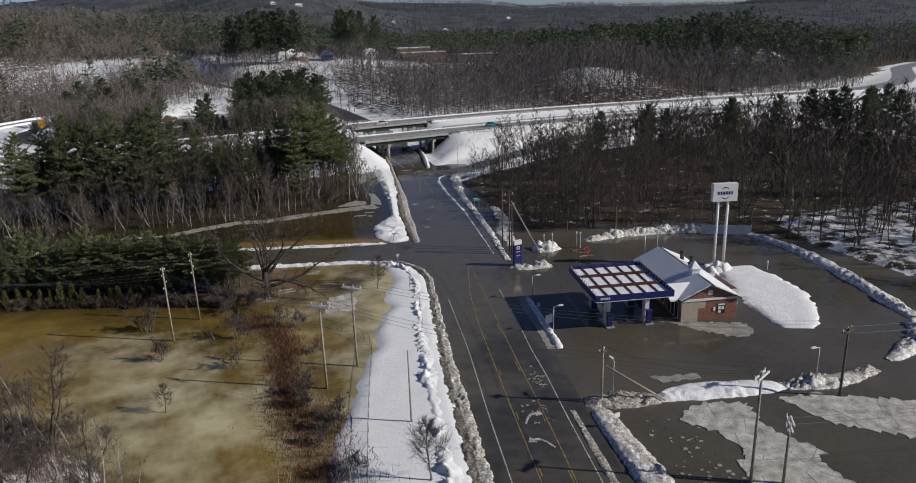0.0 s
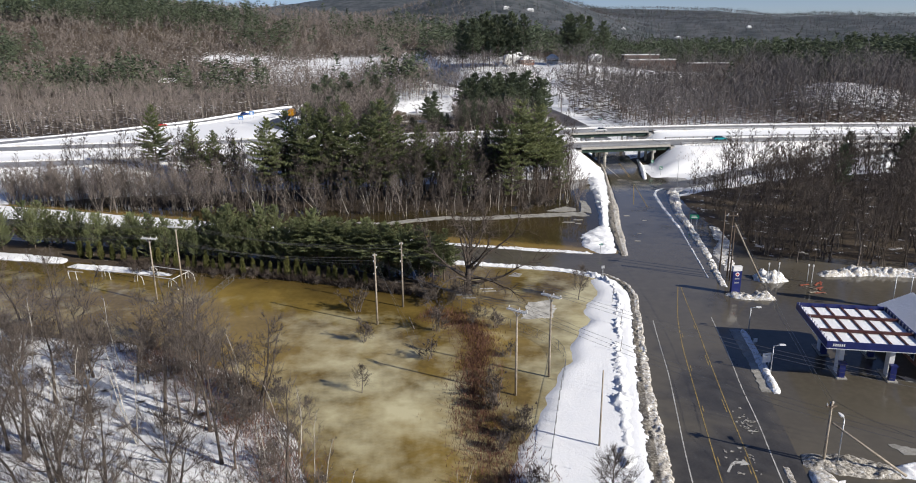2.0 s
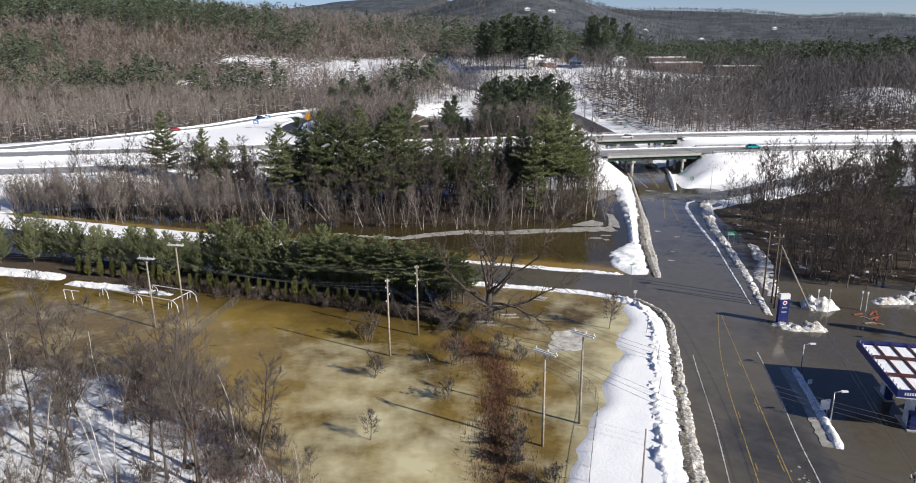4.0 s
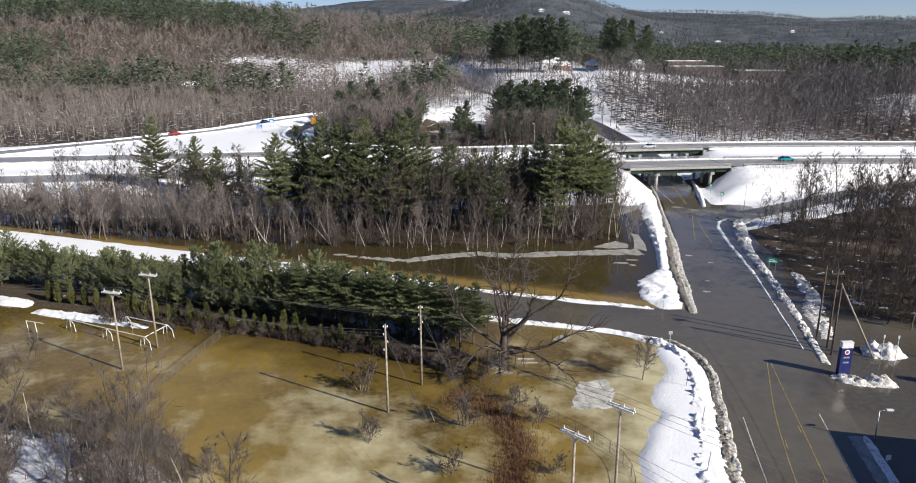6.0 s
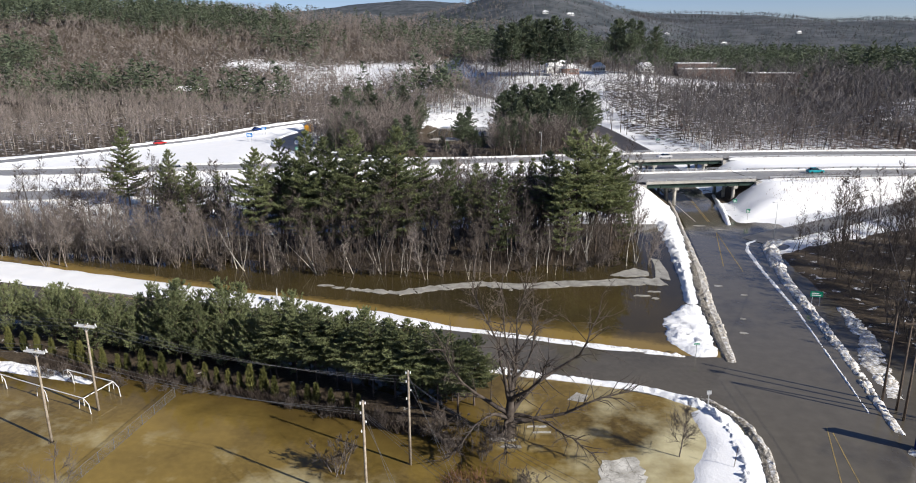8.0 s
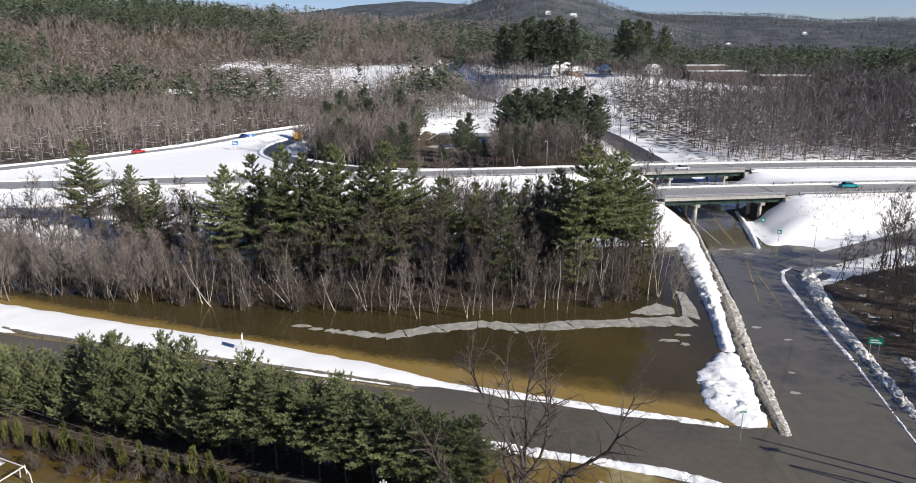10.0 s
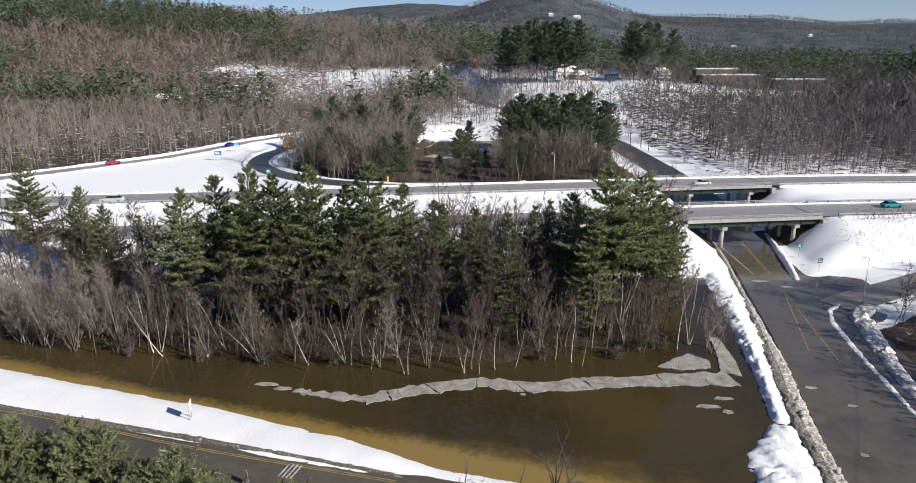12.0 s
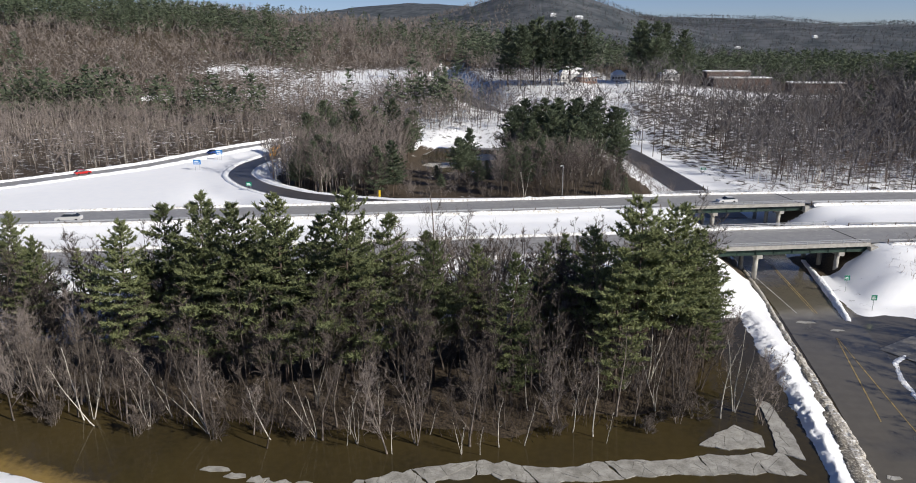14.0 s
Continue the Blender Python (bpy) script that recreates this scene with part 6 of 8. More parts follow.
# ---- far woods ----
def woods(name, xy, H, piney, label, twigs, size, seed, mat=None, stem=0.02, stem_mat=None):
    """One mesh of many small trees: xy places, H heights; piney picks conifers."""
    g = np.random.default_rng(seed)
    n = len(xy)
    z = heights(xy[:, 0], xy[:, 1])
    base = np.concatenate([xy, z[:, None]], 1)
    if piney:
        h = g.uniform(0.22, 1.0, (n, twigs))
        az = g.uniform(0, 6.283, (n, twigs))
        rr = H[:, None] * 0.25 * (1.02 - h) ** 0.65 * g.uniform(0.3, 1.1, (n, twigs))
        p = base[:, None] + np.stack([rr * np.cos(az), rr * np.sin(az), h * H[:, None]], -1)
        d = np.stack([np.cos(az), np.sin(az), 0.05 + 0.5 * h ** 3], -1) + g.normal(size=(n, twigs, 3)) * np.array([0.45, 0.45, 0.22])
        L = H[:, None, None] * size
        crown = blades((p - d * L * 0.5).reshape(-1, 3), (p + d * L).reshape(-1, 3), np.repeat(H * size * 0.8, twigs) * g.uniform(0.6, 1.3, n * twigs), g)
    else:
        m = max(2, twigs // 7)
        az = g.uniform(0, 6.283, (n, m))
        h = g.uniform(0.28, 0.8, (n, m))
        reach = H[:, None] * 0.2 * g.uniform(0.7, 1.3, (n, 1)) * g.uniform(0.35, 1.1, (n, m)) * (1.25 - 0.8 * np.abs(h - 0.5))
        a = base[:, None] + np.stack([np.zeros((n, m)), np.zeros((n, m)), h * H[:, None]], -1)
        limb = np.stack([reach * np.cos(az), reach * np.sin(az), H[:, None] * g.uniform(0.1, 0.28, (n, m)) * (1.2 - h * 0.6)], -1)
        per = max(2, (twigs - m) // m)
        o = a[:, :, None] + limb[:, :, None] * g.uniform(0.3, 1.0, (n, m, per, 1))
        d = limb[:, :, None] / (np.linalg.norm(limb, axis=2)[:, :, None, None] + 1e-6) + g.normal(size=(n, m, per, 3)) * 0.5 + np.array([0, 0, 0.3])
        L = H[:, None, None, None] * 0.105 * g.uniform(0.5, 1.3, (n, m, per, 1))
        crown = joined(blades(a.reshape(-1, 3), (a + limb).reshape(-1, 3), np.repeat(H * size * 1.3, m), g),
                       blades(o.reshape(-1, 3), (o + d * L).reshape(-1, 3), np.repeat(H * size * 1.15, m * per), g))
    top = base + np.stack([g.normal(size=n) * 0.7, g.normal(size=n) * 0.7, H * 0.85], -1)
    root = thing(name, Matrix.Identity(4), label, "woods", kind="stuff")
    part("crown", mesh_of("crown", *crown, mat or NEEDLES_DARK), root)
    part("trunk", mesh_of("trunk", *blades(base - [0, 0, 0.3], top, H * stem, g), stem_mat or BARK), root)
    return root


def keep_clear(xy):
    x, y = xy[:, 0], xy[:, 1]
    ok = np.ones(len(xy), bool)
    for line, w in ((MEDIAN, 36), (LOOP, 9), (OFF, 10), (EXIT, 8), (NORTH_ROAD, 7)):
        ok &= along(x, y, line)[0] > w
    ok &= ~((x > -40) & (x < 45) & (y < 381) & (y > 240))
    ok &= ~((x < -55) & (y < np.interp(x, [-700, -142, -118, -105, -92, -55], [-60, 258, 292, 330, 352, 360])) & (y > 190 + 0.2 * x))
    ok &= ~((x > 44) & (x < 72) & (y < 342) & (y > 262))
    ok &= ~((np.abs(x - 40) < 26) & (np.abs(y - 492) < 20)) & ~((np.abs(x - 140) < 72) & (np.abs(y - 502) < 34)) & ~((np.abs(x + 92) < 26) & (np.abs(y - 520) < 26))
    return ok


def scatter(n, x0, x1, y0, y1, seed):
    g = np.random.default_rng(seed)
    xy = np.stack([g.uniform(x0, x1, n), g.uniform(y0, y1, n)], -1)
    return xy[keep_clear(xy)]


# stands of pines: centre, half widths, strength
PINE_STANDS = ((-238, 420, 66, 13, 1.9), (-360, 520, 32, 45, 1.5), (-150, 420, 24, 12, 1.2), (-470, 745, 190, 80, 1.8), (-100, 880, 90, 60, 0.3), (-30, 700, 60, 60, 0.55), (-190, 640, 30, 14, 0.8), (-70, 560, 22, 16, 1.0), (-40, 600, 30, 20, 0.8), (80, 590, 110, 50, 1.3), (260, 560, 160, 60, 1.2), (420, 640, 320, 130, 1.0), (250, 400, 60, 40, 0.8), (150, 385, 35, 18, 0.9), (200, 430, 40, 20, 1.0), (110, 430, 25, 14, 0.9), (310, 420, 60, 40, 1.0), (85, 390, 16, 10, 0.8),
               (150, 470, 40, 16, 0.6), (300, 470, 70, 30, 1.1), (380, 330, 90, 50, 0.9), (-45, 415, 26, 12, 1.2), (70, 352, 20, 10, -1.0))


def pine_share(xy, seed):
    s = 0.55 * waves(xy[:, 0], xy[:, 1], 200, seed) + 0.35 * waves(xy[:, 0], xy[:, 1], 60, seed + 1) - 0.15
    for cx, cy, rx, ry, k in PINE_STANDS:
        s = s + k * np.exp(-(((xy[:, 0] - cx) / rx) ** 2 + ((xy[:, 1] - cy) / ry) ** 2))
    return s


g = np.random.default_rng(88)
south = np.stack([g.uniform(-190, -6, 900), g.uniform(-110, 22, 900)], -1)
south = south[(south[:, 0] < np.interp(south[:, 1], [-110, 8, 22], [-8, -8, -14])) & ((south[:, 1] < 9) | (south[:, 0] < -92))]
woods("hardwood_thicket", south, g.uniform(9, 13, len(south)), False, "leafless hardwood wood on snowy ground beside the field", 70, 0.005, 87, TWIGS, 0.02, BARK_DARK)
mass = np.array(MASS)
for side, mat in ((mass[:, 0] < -20, TWIGS_GREY), (mass[:, 0] >= -20, TWIGS_GREY)):
    woods("hardwood_thicket", mass[side, :2], mass[side, 2], False, "dense grey-brown leafless thicket inside the loop ramp", 130, 0.006, 50, mat, 0.014)
for name, n, box, seed, size, twigs, tall, lean in (
        ("wood_near", 5600, (-330, 330, 235, 430), 51, 0.0075, 56, (9, 16), 0.8),
        ("wood_knoll", 1000, (-75, 40, 380, 480), 59, 0.009, 42, (9, 15), 0.7),
        ("wood_slope", 3600, (58, 430, 285, 510), 57, 0.008, 49, (14, 22), 0.55), ("wood_edge", 2300, (60, 400, 250, 345), 58, 0.013, 30, (4, 8), 0.9),
        ("wood_hill", 15500, (-620, 700, 400, 900), 52, 0.0115, 35, (12, 19), 0.5),
        ("wood_far", 32000, (-1500, 1900, 850, 2700), 53, 0.09, 9, (9, 14), 0.25),
        ("wood_west", 1300, (-420, -118, -60, 232), 54, 0.016, 34, (8, 15), 0.35),
        ("wood_east", 3800, (118, 480, 20, 232), 55, 0.012, 40, (11, 18), 0.6), ("wood_rim", 6000, (300, 1100, 20, 720), 56, 0.03, 16, (11, 19), 0.3)):
    xy = scatter(n, *box, seed)
    g = np.random.default_rng(seed + 9)
    s = pine_share(xy, seed + 20) + g.normal(size=len(xy)) * 0.22
    s = s - 0.9 * ((xy[:, 0] > 15) & (xy[:, 0] < 190) & (xy[:, 1] > 380) & (xy[:, 1] < 520))
    H = g.uniform(*tall, len(xy)) * (0.55 + 0.45 * g.uniform(0, 1, len(xy)) ** 0.3)
    pine = s > lean
    bare_ground = np.zeros(len(xy))
    for cx, cy, rx, ry in CLEARINGS:
        bare_ground = np.maximum(bare_ground, np.exp(-((xy[:, 0] - cx) / rx) ** 4 - ((xy[:, 1] - cy + 25) / (ry + 30)) ** 4))
    stays = g.uniform(size=len(xy)) > 0.6 * bare_ground
    xy, H, pine = xy[stays], H[stays], (pine & (bare_ground < 0.5))[stays]
    woods("pine_woods", xy[pine], H[pine] * (1.25 if twigs > 50 else 1.5) * np.where(xy[pine, 0] > 60, 0.8, 1), True, "dark green pines on the hills", int(twigs * 1.3) + 8, 0.06 if twigs > 28 else 0.08 if twigs > 10 else 0.095, seed + 30, NEEDLES_HAZE if name == "wood_far" else None)
    for side, mat in ((xy[:, 0] < -20, TWIGS_GREY), (xy[:, 0] >= -20, TWIGS_RUST if name == "wood_edge" else TWIGS if name == "wood_east" else TWIGS_HAZE if name == "wood_far" else TWIGS_SLATE)):
        pick = side & ~pine
        pale = pick & (g.uniform(size=len(xy)) < 0.22) if name == "wood_near" else pick & False
        if pick.sum() > 20:
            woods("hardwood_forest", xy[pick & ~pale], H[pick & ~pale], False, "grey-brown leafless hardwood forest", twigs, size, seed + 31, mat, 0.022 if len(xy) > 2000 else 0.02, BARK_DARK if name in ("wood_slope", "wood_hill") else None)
        if pale.sum() > 20:
            woods("birch_forest", xy[pale], H[pale], False, "pale leafless birches along the ramp", twigs, size, seed + 33, mat, 0.016, BARK_BIRCH)


# ---- bridges ----
def overpass(cx, name_label, left, right):
    cy = float(np.interp(cx, HWY[:, 0], HWY[:, 1]))
    m = Matrix.Translation((cx, cy, 0)) @ Matrix.Rotation(math.atan(0.2), 4, "Z")
    root = thing("overpass", m, name_label, "bridge", "highway overpasses")
    part("deck", Shape().box(left, -6.6, 5.95, right, 6.6, 6.40).box(left, -6.9, 6.05, right, -6.6, 6.75).box(left, 6.6, 6.05, right, 6.9, 6.75).done("deck", CONCRETE), root)
    for v in (-6.1, -3.05, 0, 3.05, 6.1):
        s = Shape().box(left, v - 0.03, 4.95, right, v + 0.03, 5.95).box(left, v - 0.25, 4.9, right, v + 0.25, 4.98)
        for k in range(9):
            u = left + 0.6 + (right - left - 1.2) * k / 8
            s.box(u - 0.03, v - 0.2, 4.98, u + 0.03, v + 0.2, 5.94)
        part("girder", s.done("girder", GIRDER), root, "dark green steel girder")
    for u in (-8.0, 8.2):
        p = part("pier", Shape().box(u - 0.55, -6.5, 4.2, u + 0.55, 6.5, 4.88).done("pier", CONCRETE), root)
        for v in (-5.2, 0, 5.2):
            part("column", Shape().tube((u, v, -0.4), (u, v, 4.25), 0.45, 0.45, 12).done("column", CONCRETE, True), p)
    for u, s in ((left, -1), (right, 1)):
        part("abutment", Shape().box(min(u, u + 3.0 * s), -7.2, 2.5, max(u, u + 3.0 * s), 7.2, 5.94).done("abutment", CONCRETE), root)
    for v in (-6.75, 6.75):
        rail = part("railing", Shape().box(left, v - 0.05, 7.0, right, v + 0.05, 7.12).box(left, v - 0.05, 7.32, right, v + 0.05, 7.44).done("railing", GALV), root, "galvanised steel railing")
        post = Shape().box(-0.06, -0.06, 6.74, 0.06, 0.06, 7.5).done("rail_post", GALV)
        k = left + 0.5
        while k < right:
            part("rail_post", post, rail).location = (k, v, 0)
            k += 2.4
    part("joint", Shape().box(right - 0.45, -5.5, 6.40, right - 0.15, 5.5, 6.437).done("joint", RUBBER), root, "dark expansion joint")
    return root


for HWY, lab in ((HWY_S, "steel girder highway overpass with concrete deck and piers"), (HWY_N, "steel girder highway overpass behind, with snowy railing")):
    overpass(52.3 if HWY is HWY_S else 53.0, lab, -16.5, 13.4)


# ---- guard rails ----
post_mesh = Shape().box(-0.08, -0.08, -0.3, 0.08, 0.08, 0.78).done("post", DARK_WOOD)


def guard_rail(q, side, x0, x1, every=4.0):
    n = normals(q)
    p = np.concatenate([q[:, :2] + n * side, q[:, 2:3]], -1)
    p = p[(q[:, 0] > x0) & (q[:, 0] < x1)]
    p = smooth_line([tuple(a) for a in p], every)
    o = p[0]
    root = thing("guard_rail", Matrix.Translation(o), "steel guard rail on wooden posts along the highway", "guard rail", "guard rails")
    for a, b in zip(p, p[1:]):
        a, b = Vector(a - o), Vector(b - o)
        d = (b - a).normalized()
        e = Vector((-d.y, d.x, 0)) * 0.05
        u0, u1 = Vector((0, 0, 0.48)), Vector((0, 0, 0.8))
        beam = Shape().add([a - e + u0, b - e + u0, b + e + u0, a + e + u0, a - e + u1, b - e + u1, b + e + u1, a + e + u1], [(0, 1, 5, 4), (2, 3, 7, 6), (4, 5, 6, 7), (1, 0, 3, 2)])
        part("beam", beam.done("beam", GALV), root)
    for a in p[:70]:
        part("post", post_mesh, root).location = Vector(a - o)


guard_rail(HWY_S, -6.2, 66, 240)
guard_rail(HWY_N, -6.2, 67, 240)
guard_rail(HWY_S, 6.2, 66, 200, 5.0)
guard_rail(HWY_N, -6.2, -110, 34, 5.0)


# ---- utility poles and wires ----
def insulators(root, spots):
    d = Shape().tube((0, 0, 0), (0, 0, 0.12), 0.06, 0.075, 6).tube((0, 0, 0.12), (0, 0, 0.26), 0.07, 0.035, 6).done("insulator", WHITE)
    for p in spots:
        part("insulator", d, root, "pale porcelain insulator").location = p


def utility_pole(x, y, h, label, arms=(), turn=0.0, wood=None, side=False, r=0.16):
    root = thing("utility_pole", pose(x, y, max(-0.35, height(x, y)), 0, 0, turn), label, "utility pole", "utility poles")
    part("shaft", Shape().tube((0, 0, -0.4), (0, 0, h), r, r * 0.62, 10).done("shaft", wood or POLE_WOOD, True), root)
    for z, w in arms:
        arm = part("crossarm", Shape().box(-w, 0.12, z - 0.08, w, 0.24, z + 0.08).box(-w, -0.24, z - 0.08, w, -0.12, z + 0.08).tube((-w * 0.5, 0.0, z), (0, 0, z - 0.8), 0.03, 0.03, 5).tube((w * 0.5, 0, z), (0, 0, z - 0.8), 0.03, 0.03, 5).done("crossarm", WHITE if wood is None else DARK_WOOD), root)
        insulators(arm, [(u * w, 0.18, z + 0.08) for u in (-0.9, 0.15, 0.9)])
    if side:
        insulators(root, [(s * 0.22, 0, h - 0.4 - 0.95 * k) for k, s in ((0, -1), (0, 1), (1, -1), (2, 1), (3, -1))])
    return root


LINE_1 = [(-125, 96, 11.2), (-47, 76.6, 10.9), (-10, 68, 10.6), (9.5, 46.6, 11.2), (45.7, 15, 11.2)]
LINE_2 = [(-125, 106, 11.2), (-45.7, 83.6, 10.9), (-6.9, 75.1, 10.3), (13.9, 51.4, 11.2), (65.6, 25.5, 8.6)]
utility_pole(-10, 68, 11.5, "tall weathered wooden pole with stacked insulators in flood water", side=True, turn=10)
utility_pole(-6.9, 75.1, 11.1, "tall weathered wooden pole with stacked insulators in flood water", side=True, turn=10)
for x, y, t in ((-47, 76.6, 68), (-45.7, 83.6, 68), (9.5, 46.6, 40), (13.9, 51.4, 40)):
    utility_pole(x, y, 11.4, "weathered wooden pole with a pale double crossarm", ((11.2, 1.35),), t - 90 + 12)
utility_pole(48.2, 92.2, 11.8, "dark creosoted wooden pole beside the road", (), 0, DARK_WOOD)
utility_pole(48.9, 90.2, 12.0, "brown wooden pole beside the road", ((11.4, 0.8),), 0, DARK_WOOD)
utility_pole(48.5, 87.8, 10.6, "brown wooden pole held by a slanting brace", (), 0, DARK_WOOD)
utility_pole(39.3, 32.8, 7.4, "wooden pole held by a slanting brace in a snow bank", ((6.9, 0.5),), 30, POLE_WOOD)
utility_pole(45.7, 15.0, 11.9, "tall weathered wooden pole with a crossarm", ((11.6, 1.2),), 30)
utility_pole(48.5, 14.0, 7.2, "wooden pole with stacked insulators", ((7.0, 0.9), (6.2, 0.7)), 60)
utility_pole(65.6, 25.5, 8.8, "dark wooden pole carrying a transformer", ((8.5, 1.0),), 20, DARK_WOOD)
utility_pole(17.6, 35.4, 8.6, "slim wooden pole with a small transformer on the snow", (), 20, POLE_WOOD, False, 0.11)
utility_pole(-125, 96, 11.4, "weathered wooden pole with a pale double crossarm", ((11.2, 1.35),), -10)
utility_pole(-125, 106, 11.4, "weathered wooden pole with a pale double crossarm", ((11.2, 1.35),), -10)
for a, b, lab in (((48.5, 88, 10.3), (53.7, 87.2, 0.2), "pale slanting brace pole"), ((39.6, 32.8, 4.7), (46.2, 30.6, 0.3), "pale slanting brace pole"), ((-5.2, 67.4, 1.5), (-4.2, 66.2, -0.3), "short slanting stake in the water")):
    tagged(new("brace_pole", Shape().tube(a, b, 0.12 if a[2] > 2 else 0.06, 0.13 if a[2] > 2 else 0.06, 8).done("brace_pole", POLE_WOOD, True)), lab, "brace pole")


def wire(a, b, label, sag=0.9, r=0.016, lift=(0, 0)):
    a, b = Vector(a), Vector(b)
    pts = []
    for k in range(17):
        t = k / 16
        p = a.lerp(b, t)
        p.z -= sag * 4 * t * (1 - t)
        pts.append(p)
    return tagged(new("power_line", Shape().path(pts, r, 4).done("power_line", WIRE)), label, "power line", "power lines")


for line in (LINE_1, LINE_2):
    for (x0, y0, z0), (x1, y1, z1) in zip(line, line[1:]):
        for k in (-1.0, 0.0, 1.0):
            wire((x0 + 0.3 * k, y0 + k, z0 + 0.3 - (0.9 * (k + 1) if x0 == -10 or x0 == -6.9 else 0)), (x1 + 0.3 * k, y1 + k, z1 + 0.3 - (0.9 * (k + 1) if x1 == -10 or x1 == -6.9 else 0)), "thin grey power line sagging between poles", 0.03 * math.hypot(x1 - x0, y1 - y0))
for a, b in (((-10, 68, 10.6), (-4, 60.5, 0)), ((-10, 68, 9.4), (-3.2, 61.6, 0)), ((-6.9, 75.1, 10.4), (-0.6, 67.4, 0)), ((-6.9, 75.1, 9.2), (0, 68.4, 0))):
    wire(a, b, "taut guy wire from a pole to the ground", 0.0, 0.014)
for a, b in (((48.9, 90.2, 11.4), (39.3, 32.8, 7.2)), ((48.5, 87.8, 10.2), (39.5, 32.8, 6.4)), ((39.3, 32.8, 7.2), (45.7, 15, 11.4)), ((48.9, 90.2, 11.6), (80, 165, 12)), ((65.6, 25.5, 8.6), (130, 20, 9)), ((65.6, 25.5, 7.8), (130, 19, 8.2)), ((48.5, 14, 7), (120, 4, 8)), ((48.5, 14, 6.3), (120, 3.4, 7.4))):
    wire(a, b, "thin grey power line sagging across the lot", 1.0)


# ---- fuel station ----
SOOT = Matrix.Rotation(radians(-8), 4, "Z")


def canopy():
    root = thing("station_canopy", Matrix.Translation((53.6, 55.8, 0)) @ SOOT, "flat blue-edged fuel canopy with snow between brown roof beams", "canopy")
    W, D = 5.7, 6.5
    part("roof_deck", Shape().box(-W + 0.1, -D + 0.1, 4.78, W - 0.1, D - 0.1, 4.9).done("roof_deck", WHITE), root)
    for x0, y0, x1, y1 in ((-W, -D, W, -D + 0.1), (-W, D - 0.1, W, D), (-W, -D + 0.1, -W + 0.1, D - 0.1), (W - 0.1, -D + 0.1, W, D - 0.1)):
        part("fascia", Shape().box(x0, y0, 4.7, x1, y1, 5.6).done("fascia", BLUE), root, "navy blue fascia panel")
        part("trim", Shape().box(x0 - 0.02, y0 - 0.02, 4.62, x1 + 0.02, y1 + 0.02, 4.69).done("trim", WHITE), root, "white lower trim")
    us = [-5.5, -3.7, -1.85, 0.0, 1.85, 3.7, 5.5]
    vs = [-6.3, -2.3, 2.3, 6.3]
    for k, u in enumerate(us[1:-1]):
        part("beam", Shape().box(u - 0.13, -6.35, 4.92, u + 0.13, 6.35, 5.26).done("beam", RUST), root, "brown roof beam")
    for v in vs[1:-1]:
        part("beam", Shape().box(-5.55, v - 0.16, 5.2, 5.55, v + 0.16, 5.5).done("beam", RUST), root, "brown roof beam")
    for i in range(6):
        for j in range(3):
            part("snow_patch", Shape().box(us[i] + 0.14, vs[j] + 0.17, 4.9, us[i + 1] - 0.14, vs[j + 1] - 0.17, 5.14).done("snow_patch", SNOW), root, "snow lying between the beams")
    for u in (-5.4, 5.4):
        strut = Shape().box(-0.05, -0.05, 4.9, 0.05, 0.05, 5.7).done("brace", GALV)
        for k in range(14):
            part("brace", strut, root, "steel strut behind the fascia").location = (u, -6.2 + 12.4 * k / 13, 0)
    for k in range(6):
        x = -5.0 + 0.24 * k
        part("logo_bar", Shape().box(x, -D - 0.02, 4.98, x + 0.15, -D - 0.004, 5.3).done("logo_bar", WHITE), root, "white plain bar")
    for u in (-2.9, 2.9):
        for v in (-3.4, 3.4):
            part("column", Shape().box(u - 0.3, v - 0.55, -0.4, u + 0.3, v + 0.55, 4.7).done("column", WHITE), root, "pale boxed column")
            part("pump_island", Shape().box(u - 0.6, v - 1.8, -0.4, u + 0.6, v + 1.8, 0.14).done("pump_island", CONCRETE), root)
            p = part("fuel_pump", Shape().box(u - 0.35, v - 1.5, 0.14, u + 0.35, v - 0.9, 1.95).box(u - 0.42, v - 1.55, 1.95, u + 0.42, v - 0.85, 2.15).done("fuel_pump", BLUE), root, "navy fuel pump")
            part("screen", Shape().box(u - 0.36, v - 1.4, 1.2, u - 0.352, v - 1.0, 1.7).done("screen", GLASS), p)


